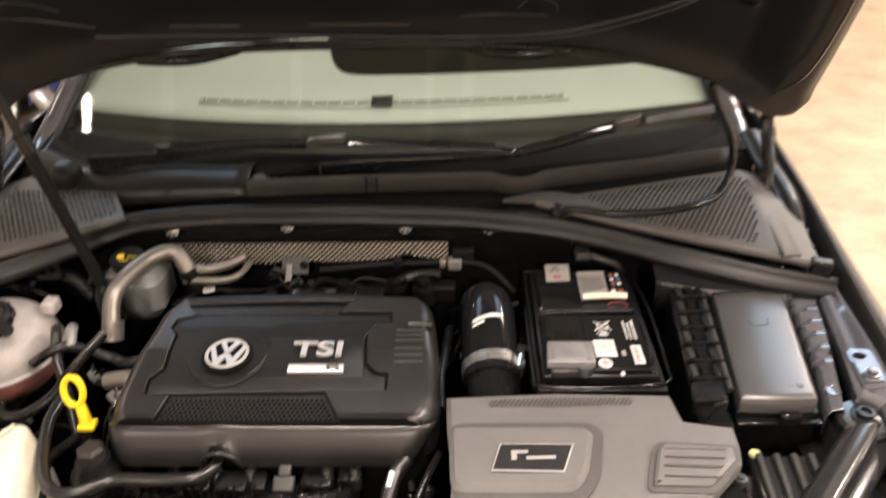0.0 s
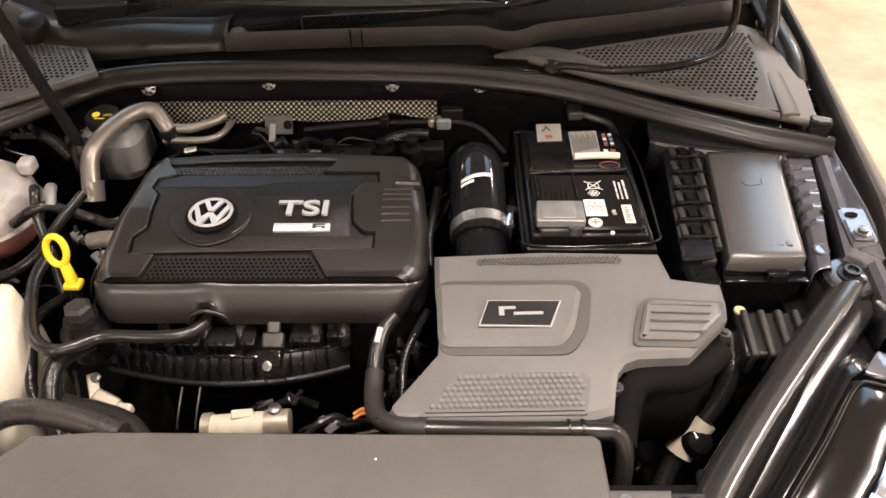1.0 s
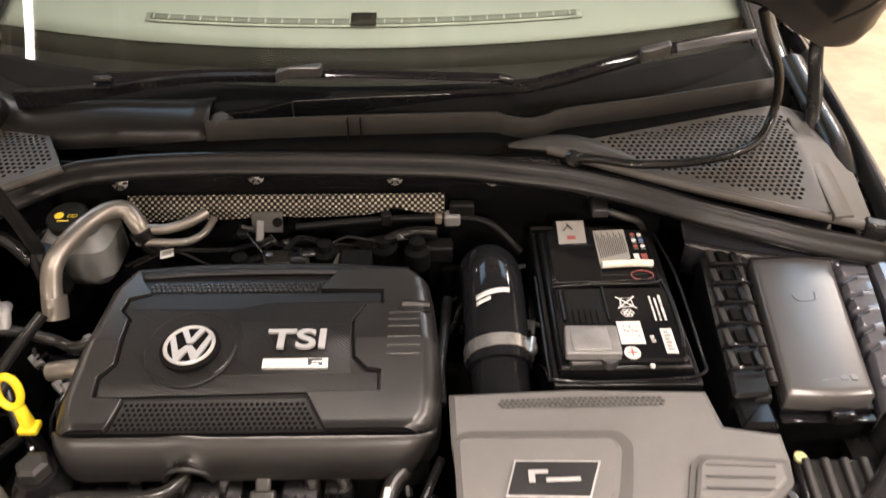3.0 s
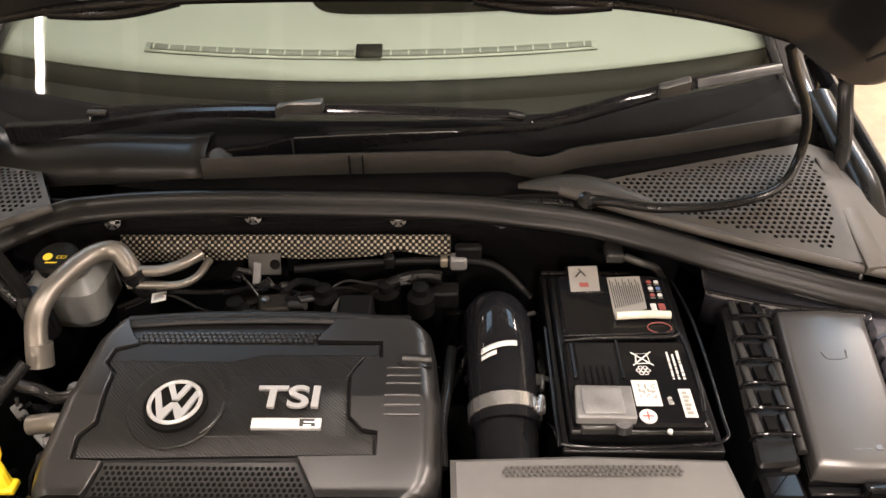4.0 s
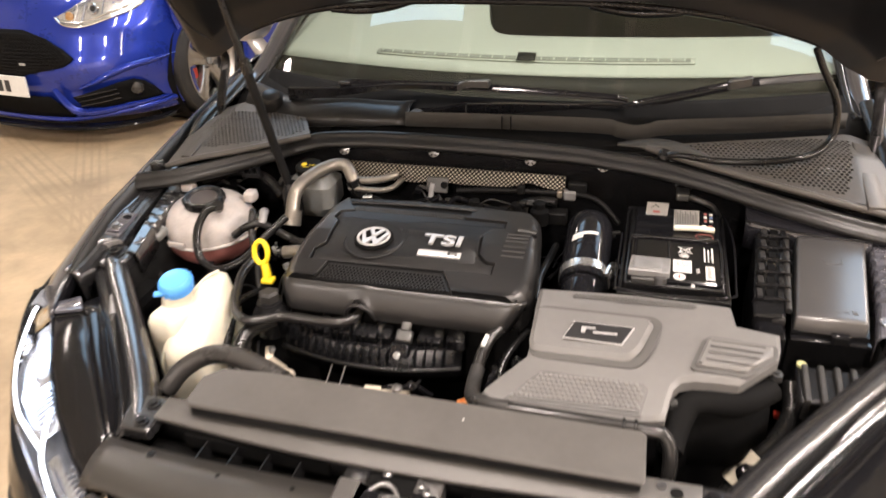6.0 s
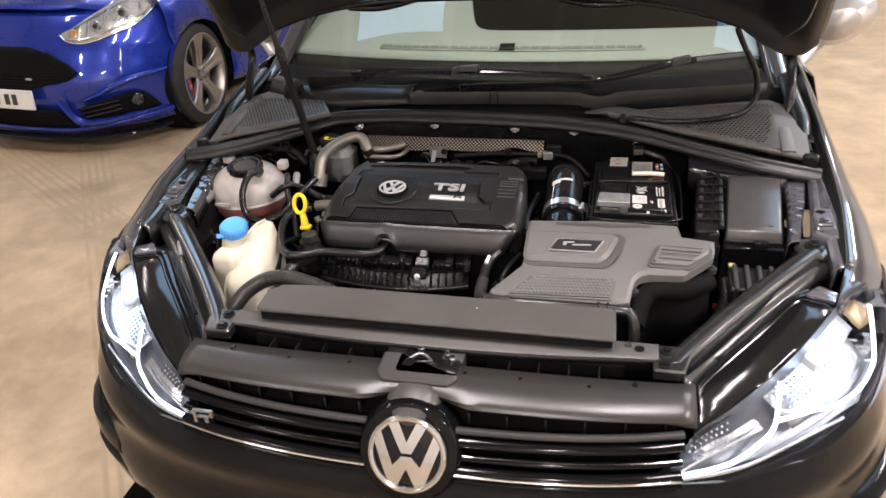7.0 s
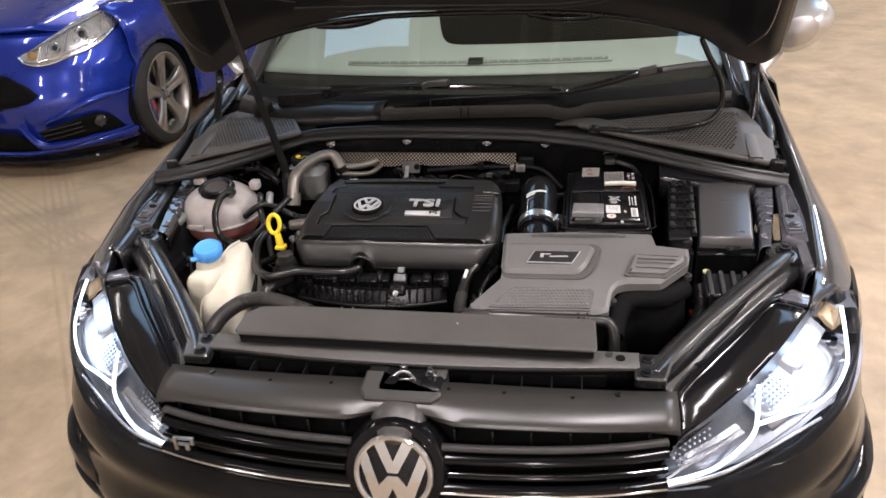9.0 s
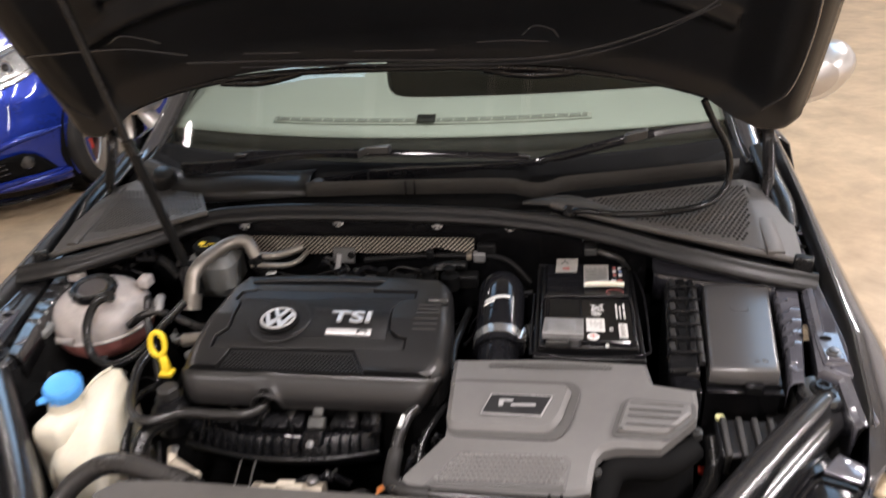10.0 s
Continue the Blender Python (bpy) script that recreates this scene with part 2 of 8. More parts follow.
def foil_material():
    """Foil pressed with a lattice of raised diamonds, the hollows' shade put into its colour."""
    m = mat("embossed_foil", (0.5, 0.48, 0.44), 0.4, 1.0, 0.05, 25)
    nt = m.node_tree
    b = nt.nodes["Principled BSDF"]
    sep = nt.nodes.new("ShaderNodeSeparateXYZ")
    nt.links.new(nt.nodes["Geometry"].outputs["Position"], sep.inputs[0])

    def op(kind, a, c):
        n = nt.nodes.new("ShaderNodeMath")
        n.operation = kind
        for k, v in enumerate((a, c)):
            if v is None:
                continue
            if isinstance(v, float):
                n.inputs[k].default_value = v
            else:
                nt.links.new(v, n.inputs[k])
        return n.outputs[0]
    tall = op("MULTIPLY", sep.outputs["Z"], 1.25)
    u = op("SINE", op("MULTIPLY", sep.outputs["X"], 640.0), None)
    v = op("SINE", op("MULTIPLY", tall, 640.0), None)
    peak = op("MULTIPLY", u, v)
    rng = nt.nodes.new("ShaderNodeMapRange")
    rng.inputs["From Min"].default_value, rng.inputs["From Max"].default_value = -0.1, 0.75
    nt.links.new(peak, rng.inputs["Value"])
    # dark tint for shaded hollows, pale tint for the glinting ridges
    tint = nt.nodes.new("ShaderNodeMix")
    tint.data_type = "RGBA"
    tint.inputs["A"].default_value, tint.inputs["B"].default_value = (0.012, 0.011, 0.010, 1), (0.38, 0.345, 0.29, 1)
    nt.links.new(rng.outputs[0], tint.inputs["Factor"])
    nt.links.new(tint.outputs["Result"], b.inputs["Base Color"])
    bp = nt.nodes.new("ShaderNodeBump")
    bp.inputs["Strength"].default_value, bp.inputs["Distance"].default_value = 0.8, 0.001
    nt.links.new(rng.outputs[0], bp.inputs["Height"])
    nt.links.new(bp.outputs[0], b.inputs["Normal"])
    return m


FOIL = foil_material()
def hatch_material():
    m = mat("hatched_plastic", (0.0080, 0.0079, 0.0080), 0.40, 0, 0.12, 10)
    nt = m.node_tree
    w = nt.nodes.new("ShaderNodeTexWave")
    w.bands_direction = "DIAGONAL"
    w.inputs["Scale"].default_value = 125
    nt.links.new(nt.nodes["Geometry"].outputs["Position"], w.inputs["Vector"])
    bp = nt.nodes.new("ShaderNodeBump")
    bp.inputs["Strength"].default_value, bp.inputs["Distance"].default_value = 0.5, 0.0012
    nt.links.new(w.outputs["Fac"], bp.inputs["Height"])
    nt.links.new(bp.outputs[0], nt.nodes["Principled BSDF"].inputs["Normal"])
    return m


HATCH = hatch_material()
FOIL_DARK = mat("dark_brown_foil", (0.028, 0.025, 0.021), 0.5, 0.8, 0.4, 60, bump=0.6, bscale=220)


def concrete_material():
    m = mat("polished_concrete", (0.52, 0.405, 0.262), 0.38, 0, 0.1, 1.3, bump=0.05, bscale=60, col2=(0.39, 0.295, 0.19))
    nt = m.node_tree
    b = nt.nodes["Principled BSDF"]
    mix = [n for n in nt.nodes if n.type == "MIX" and n.data_type == "RGBA"][0]
    geo = nt.nodes["Geometry"]
    n = nt.nodes.new("ShaderNodeTexNoise")
    n.inputs["Scale"].default_value, n.inputs["Detail"].default_value, n.inputs["Roughness"].default_value = 3.2, 9, 0.66
    n.inputs["Distortion"].default_value = 0.25
    nt.links.new(geo.outputs["Position"], n.inputs["Vector"])
    r = nt.nodes.new("ShaderNodeMapRange")
    r.inputs["From Min"].default_value, r.inputs["From Max"].default_value = 0.36, 0.62
    r.inputs["To Min"].default_value, r.inputs["To Max"].default_value = 0.76, 1.07
    nt.links.new(n.outputs["Fac"], r.inputs["Value"])
    mul = nt.nodes.new("ShaderNodeVectorMath")
    mul.operation = "SCALE"
    nt.links.new(mix.outputs["Result"], mul.inputs[0])
    # swirls left by the float, and ribbed tyre tracks
    sw = nt.nodes.new("ShaderNodeTexNoise")
    sw.inputs["Scale"].default_value, sw.inputs["Detail"].default_value, sw.inputs["Distortion"].default_value = 1.5, 5, 2.2
    nt.links.new(geo.outputs["Position"], sw.inputs["Vector"])
    sep = nt.nodes.new("ShaderNodeSeparateXYZ")
    nt.links.new(geo.outputs["Position"], sep.inputs[0])

    def op(kind, a, c=None, lim=False):
        k = nt.nodes.new("ShaderNodeMath")
        k.operation, k.use_clamp = kind, lim
        for i, v in enumerate((a, c)):
            if isinstance(v, (int, float)):
                k.inputs[i].default_value = v
            elif v is not None:
                nt.links.new(v, k.inputs[i])
        return k.outputs[0]

    def track(nx, ny, mid, half, pitch):
        v = op("SUBTRACT", op("ADD", op("MULTIPLY", sep.outputs["X"], nx), op("MULTIPLY", sep.outputs["Y"], ny)), mid)
        inside = op("MULTIPLY", op("SUBTRACT", half, op("ABSOLUTE", v)), 30.0, True)
        return op("MULTIPLY", inside, op("MULTIPLY", op("ADD", op("SINE", op("MULTIPLY", v, 6.283 / pitch)), 0.3), 0.8, True))
    marks = op("MAXIMUM", track(0.55, 0.83, 0.44, 0.14, 0.045), track(0.80, 0.60, -0.55, 0.11, 0.04))
    worn = op("MULTIPLY", op("SUBTRACT", n.outputs["Fac"], 0.42), 7.0, True)
    soil = op("SUBTRACT", 1.0, op("MULTIPLY", op("MULTIPLY", marks, worn), 0.20))
    swirl = op("ADD", op("MULTIPLY", sw.outputs["Fac"], 0.55), 0.72)
    nt.links.new(op("MULTIPLY", op("MULTIPLY", r.outputs["Result"], soil), swirl), mul.inputs["Scale"])
    nt.links.new(mul.outputs[0], b.inputs["Base Color"])
    return m


CONCRETE = concrete_material()
WALL_PAINT = mat("pale_wall_paint", (0.76, 0.735, 0.70), 0.7, 0, 0.06, 2, bump=0.1, bscale=40)
CEIL_PAINT = mat("pale_ceiling_sheet", (0.45, 0.47, 0.41), 0.6, 0, 0.06, 2)
BEAM_PAINT = mat("white_steel_beam", (0.75, 0.75, 0.70), 0.5, 0, 0.06, 5)


# ---- mesh helpers ----
def part(name, bm, material, parent=None, label="", smooth=True, bevel=0.0, thick=0.0, sharp=35):
    """One mesh object made from bm (in world coordinates) under parent."""
    bmesh.ops.recalc_face_normals(bm, faces=bm.faces)
    me = bpy.data.meshes.new(name)
    bm.to_mesh(me)
    bm.free()
    me.materials.append(material)
    if smooth:
        me.shade_smooth()
        me.set_sharp_from_angle(angle=radians(sharp))
    ob = new(name, me)
    if parent is not None:
        ob.parent = parent
        ob.matrix_parent_inverse = parent.matrix_basis.inverted() if parent.type == "EMPTY" else Matrix()
    if thick:
        md = ob.modifiers.new("thickness", "SOLIDIFY")
        md.thickness, md.offset = thick, 0
    if bevel:
        md = ob.modifiers.new("edges", "BEVEL")
        md.width, md.segments, md.limit_method, md.angle_limit = bevel, 2, "ANGLE", radians(40)
    if label:
        tagged(ob, label)
    return ob


def thing(name, base, label, category, group="", kind=""):
    e = new(name)
    e.empty_display_size = 0.05
    e.matrix_basis = Matrix.Translation(base)
    return tagged(e, label, category, group, kind)


def bm_new():
    return bmesh.new()


def add_box(bm, c, s, m=None):
    """A box of size s about c, turned by m about its own centre."""
    r = bmesh.ops.create_cube(bm, size=1.0)
    t = Matrix.Translation(c) @ (m or Matrix()) @ Matrix.Diagonal((*s, 1))
    bmesh.ops.transform(bm, matrix=t, verts=r["verts"])
    return r["verts"]


def box(c, s, m=None):
    bm = bm_new()
    add_box(bm, c, s, m)
    return bm


def add_cyl(bm, a, b, r1, r2=None, seg=20, caps=True):
    a, b = Vector(a), Vector(b)
    d = b - a
    q = d.to_track_quat("Z", "Y").to_matrix().to_4x4()
    res = bmesh.ops.create_cone(bm, cap_ends=caps, segments=seg, radius1=r1, radius2=r1 if r2 is None else r2, depth=d.length)
    bmesh.ops.transform(bm, matrix=Matrix.Translation((a + b) / 2) @ q, verts=res["verts"])
    return res["verts"]


def cyl(a, b, r1, r2=None, seg=20):
    bm = bm_new()
    add_cyl(bm, a, b, r1, r2, seg)
    return bm


def spline(pts, n=8):
    """Smooth curve through the points (Catmull-Rom)."""
    p = [Vector(q) for q in pts]
    p = [2 * p[0] - p[1]] + p + [2 * p[-1] - p[-2]]
    out = []
    for i in range(1, len(p) - 2):
        a, b, c, d = p[i - 1:i + 3]
        for k in range(n):
            t = k / n
            out.append(0.5 * (2 * b + (c - a) * t + (2 * a - 5 * b + 4 * c - d) * t * t + (3 * b - a - 3 * c + d) * t ** 3))
    out.append(p[-2])
    return out


def add_tube(bm, pts, r, seg=10, n=6, flat=1.0):
    path = spline(pts, n) if n > 1 else [Vector(q) for q in pts]
    rings = []
    side = None
    for i, c in enumerate(path):
        t = (path[min(i + 1, len(path) - 1)] - path[max(i - 1, 0)]).normalized()
        if side is None:
            side = t.cross(Vector((0, 0, 1)) if abs(t.z) < 0.9 else Vector((0, 1, 0))).normalized()
        side = (side - t * side.dot(t)).normalized()
        up = side.cross(t)
        rr = r(i / (len(path) - 1)) if callable(r) else r
        rings.append([bm.verts.new(c + side * math.cos(2 * math.pi * k / seg) * rr + up * math.sin(2 * math.pi * k / seg) * rr * flat)
                      for k in range(seg)])
    for a, b in zip(rings, rings[1:]):
        for k in range(seg):
            bm.faces.new((a[k], a[(k + 1) % seg], b[(k + 1) % seg], b[k]))
    bm.faces.new(rings[0])
    bm.faces.new(rings[-1])
    return bm


def tube(pts, r, seg=12, n=6, flat=1.0):
    return add_tube(bm_new(), pts, r, seg, n, flat)


def add_grid(bm, rows, closed=False):
    vs = [[bm.verts.new(p) for p in row] for row in rows]
    for a, b in zip(vs, vs[1:]):
        m = len(a)
        for k in range(m if closed else m - 1):
            bm.faces.new((a[k], a[(k + 1) % m], b[(k + 1) % m], b[k]))
    return vs


def grid(rows, closed=False):
    bm = bm_new()
    add_grid(bm, rows, closed)
    return bm


def add_lathe(bm, profile, centre, axis=(0, 0, 1), seg=32, caps=True):
    """A turned body: profile of (radius, height) along the axis."""
    q = Vector(axis).to_track_quat("Z", "Y").to_matrix()
    c = Vector(centre)
    rows = [[c + q @ Vector((r * math.cos(2 * math.pi * k / seg), r * math.sin(2 * math.pi * k / seg), h)) for k in range(seg)]
            for r, h in profile]
    vs = add_grid(bm, rows, True)
    if caps:
        bm.faces.new(vs[0])
        bm.faces.new(vs[-1])
    return bm


def lathe(profile, centre, axis=(0, 0, 1), seg=32, caps=True):
    return add_lathe(bm_new(), profile, centre, axis, seg, caps)


def add_prism(bm, poly, ztop, depth, inset=0.0, rise=0.0):
    """A plate from a plan outline; ztop: a height or a function of x, y. inset and rise: a sloped edge round the top."""
    f = ztop if callable(ztop) else (lambda x, y: ztop)
    n = len(poly)
    cx, cy = sum(p[0] for p in poly) / n, sum(p[1] for p in poly) / n
    bot = [bm.verts.new((x, y, f(x, y) - depth)) for x, y in poly]
    top = [bm.verts.new((x, y, f(x, y) - rise)) for x, y in poly]
    for k in range(n):
        bm.faces.new((bot[k], bot[(k + 1) % n], top[(k + 1) % n], top[k]))
    if inset:
        ins = inset_poly(poly, inset)
        t2 = [bm.verts.new((x, y, f(x, y))) for x, y in ins]
        for k in range(n):
            bm.faces.new((top[k], top[(k + 1) % n], t2[(k + 1) % n], t2[k]))
        bm.faces.new(t2)
    else:
        bm.faces.new(top)
    bm.faces.new(bot[::-1])
    return bm


def inset_poly(poly, d):
    """The outline moved inwards by d."""
    n = len(poly)
    area = sum(poly[i][0] * poly[(i + 1) % n][1] - poly[(i + 1) % n][0] * poly[i][1] for i in range(n))
    s = 1 if area > 0 else -1
    out = []
    for i in range(n):
        p, q, r = Vector(poly[i - 1]), Vector(poly[i]), Vector(poly[(i + 1) % n])
        e1, e2 = (q - p).normalized(), (r - q).normalized()
        n1, n2 = Vector((-e1.y, e1.x)) * s, Vector((-e2.y, e2.x)) * s
        b = (n1 + n2)
        b = b.normalized() if b.length > 1e-6 else n1
        k = d / max(0.4, b.dot(n1))
        out.append((q.x + b.x * k, q.y + b.y * k))
    return out


def round_poly(poly, r, n=4):
    """The outline with rounded corners."""
    out = []
    m = len(poly)
    for i in range(m):
        p, q, s = Vector(poly[i - 1]), Vector(poly[i]), Vector(poly[(i + 1) % m])
        k = min(r, (p - q).length * 0.45, (s - q).length * 0.45)
        a, b = q + (p - q).normalized() * k, q + (s - q).normalized() * k
        for j in range(n + 1):
            t = j / n
            c = a * (1 - t) ** 2 + q * 2 * t * (1 - t) + b * t * t
            out.append((c.x, c.y))
    return out


def prism(poly, ztop, depth, inset=0.0, rise=0.0):
    return add_prism(bm_new(), poly, ztop, depth, inset, rise)


def rect(x0, y0, x1, y1):
    return [(x0, y0), (x1, y0), (x1, y1), (x0, y1)]


def lettering(name, text, size, m, material, parent, extrude=0.001, stretch=1.0, label="", bold=0.0):
    cu = bpy.data.curves.new(name, "FONT")
    cu.body, cu.size, cu.extrude, cu.align_x, cu.align_y, cu.offset = text, size, extrude, "CENTER", "CENTER", bold
    tmp = bpy.data.objects.new(name, cu)
    scene.collection.objects.link(tmp)
    me = bpy.data.meshes.new_from_object(tmp.evaluated_get(bpy.context.evaluated_depsgraph_get()))
    bpy.data.objects.remove(tmp)
    me.transform(m @ Matrix.Diagonal((stretch, 1, 1, 1)))
    me.materials.append(material)
    ob = new(name, me)
    ob.parent = parent
    ob.matrix_parent_inverse = parent.matrix_basis.inverted() if parent.type == "EMPTY" else Matrix()
    return tagged(ob, label)


def bars(specs, z, h=0.0006):
    """Plain flat bars (x0, y0, x1, y1) lying on a height or plane z."""
    bm = bm_new()
    for x0, y0, x1, y1 in specs:
        add_prism(bm, rect(x0, y0, x1, y1), z if callable(z) else (lambda x, y: z), h)
    return bm


def hex_cells(bm, inside, x0, y0, x1, y1, step, r, zf, h):
    """Small raised hexagons in rows within a plan region."""
    j, y = 0, y0
    while y < y1:
        x = x0 + (step / 2 if j % 2 else 0)
        while x < x1:
            if inside(x, y):
                ring = [(x + r * math.cos(math.pi / 6 + k * math.pi / 3), y + r * math.sin(math.pi / 6 + k * math.pi / 3)) for k in range(6)]
                lo = [bm.verts.new((a, b, zf(a, b))) for a, b in ring]
                hi = [bm.verts.new((x + (a - x) * 0.6, y + (b - y) * 0.6, zf(x, y) + h)) for a, b in ring]
                for k in range(6):
                    bm.faces.new((lo[k], lo[(k + 1) % 6], hi[(k + 1) % 6], hi[k]))
                bm.faces.new(hi)
            x += step
        y += step * 0.866
        j += 1


def draped(poly, zf, depth, inset=0.0, rise=0.0, cuts=()):
    """A plate from a plan outline laid on the surface zf, creased along lines of constant y."""
    bm = prism(poly, 0.0, depth, inset, rise)
    for y in cuts:
        bmesh.ops.bisect_plane(bm, geom=[*bm.verts, *bm.edges, *bm.faces], plane_co=(0, y, 0), plane_no=(0, 1, 0))
    for v in bm.verts:
        v.co.z += zf(v.co.x, v.co.y)
    return bm


def in_poly(poly):
    def f(x, y):
        c = False
        for (xa, ya), (xb, yb) in zip(poly, poly[1:] + poly[:1]):
            if (ya > y) != (yb > y) and x < (xb - xa) * (y - ya) / (yb - ya) + xa:
                c = not c
        return c
    return f

# ---- the workshop ----
RX0, RX1, RY0, RY1 = -8.0, 7.0, -7.0, 13.0


def build_room():
    bm = bm_new()
    add_box(bm, ((RX0 + RX1) / 2, (RY0 + RY1) / 2, -0.1), (RX1 - RX0 + 0.6, RY1 - RY0 + 0.6, 0.2))
    tagged(part("floor", bm, CONCRETE, smooth=False), "smooth brown concrete workshop floor with stains and tyre marks", "floor", kind="structure")
    for nm, c, s in (("wall_west", (RX0 - 0.1, (RY0 + RY1) / 2, CEIL / 2), (0.2, RY1 - RY0, CEIL)),
                     ("wall_east", (RX1 + 0.1, (RY0 + RY1) / 2, CEIL / 2), (0.2, RY1 - RY0, CEIL)),
                     ("wall_south", ((RX0 + RX1) / 2, RY0 - 0.1, CEIL / 2), (RX1 - RX0 + 0.4, 0.2, CEIL)),
                     ("wall_north", ((RX0 + RX1) / 2, RY1 + 0.1, CEIL / 2), (RX1 - RX0 + 0.4, 0.2, CEIL))):
        tagged(part(nm, box(c, s), WALL_PAINT, smooth=False), "plain pale painted workshop wall", "wall", kind="structure")
    tagged(part("ceiling", box(((RX0 + RX1) / 2, (RY0 + RY1) / 2, CEIL + 0.06), (RX1 - RX0 + 0.4, RY1 - RY0 + 0.4, 0.12)), CEIL_PAINT, smooth=False),
           "pale sheeted workshop ceiling", "ceiling", kind="structure")
    for k, x in enumerate((-5.6, -3.25, -1.37, 0.17, 0.60, 5.4)):
        bm = bm_new()
        add_box(bm, (x, (RY0 + RY1) / 2, CEIL - 0.02), (0.10, RY1 - RY0, 0.03))
        add_box(bm, (x, (RY0 + RY1) / 2, CEIL - 0.09), (0.02, RY1 - RY0, 0.12))
        add_box(bm, (x, (RY0 + RY1) / 2, CEIL - 0.16), (0.10, RY1 - RY0, 0.02))
        tagged(part("ceiling_beam", bm, BEAM_PAINT, smooth=False), "white painted steel ceiling beam", "beam", kind="structure")
    for x0, x1, far in ((-3.05, -1.5, 5.6), (2.35, 3.9, 6.6)):
        near = (2.92, 2.48) if x0 < 0 else (2.72, 3.10)
        part_ob = part("rooflight", prism([(x0, near[0]), (x1, near[1]), (x1, far), (x0, far)], CEIL - 0.004, 0.02), SKYLIGHT, smooth=False)
        tagged(part_ob, "translucent daylit rooflight panel in the ceiling", "rooflight", kind="structure")
    # the added, unseen lamps get the same fitting
    for tx, ty, watts in TUBES:
        t = thing("strip_light", (tx, ty, CEIL - 0.4), "lit fluorescent strip light hanging from the ceiling", "strip light", "ceiling strip lights")
        part("light_body", box((tx, ty, CEIL - 0.33), (0.13, 1.7, 0.05)), BEAM_PAINT, t, smooth=False, bevel=0.006)
        for dx in (-0.035, 0.035):
            part("tube", cyl((tx + dx, ty - 0.78, CEIL - 0.38), (tx + dx, ty + 0.78, CEIL - 0.38), 0.014, seg=12), TUBE, t)
        for dy in (-0.6, 0.6):
            part("hanger", cyl((tx, ty + dy, CEIL - 0.31), (tx, ty + dy, CEIL), 0.006, seg=8), STEEL, t)


build_room()

# ---- the black car: body ----
CAR = thing("black_hatchback_car", (0, 1.9, 0), "black hatchback car with its bonnet open and headlights lit", "car")


def nose_y(x, z=0.62, w=0.895):
    """The plan of the car's front."""
    u = min(abs(x) / w, 0.999)
    return 0.80 - 0.80 * (1 - u ** 3) ** (1 / 3) + 0.35 * (z - 0.62)


def interp(table, v):
    for (a, fa), (b, fb) in zip(table, table[1:]):
        if v <= b:
            t = max(0.0, (v - a) / (b - a))
            return fa + (fb - fa) * t
    return table[-1][1]


def arch_cut(bm, y0, z0, r):
    """Cuts a round wheel arch out of a body side."""
    kill = [f for f in bm.faces if math.hypot(f.calc_center_median().y - y0, f.calc_center_median().z - z0) < r]
    bmesh.ops.delete(bm, geom=kill, context="FACES")
    for v in [w for w in bm.verts if w.is_boundary]:
        d = math.hypot(v.co.y - y0, v.co.z - z0)
        if abs(d - r) < 0.05 and d > 0:
            v.co.y, v.co.z = y0 + (v.co.y - y0) * r / d, z0 + (v.co.z - z0) * r / d


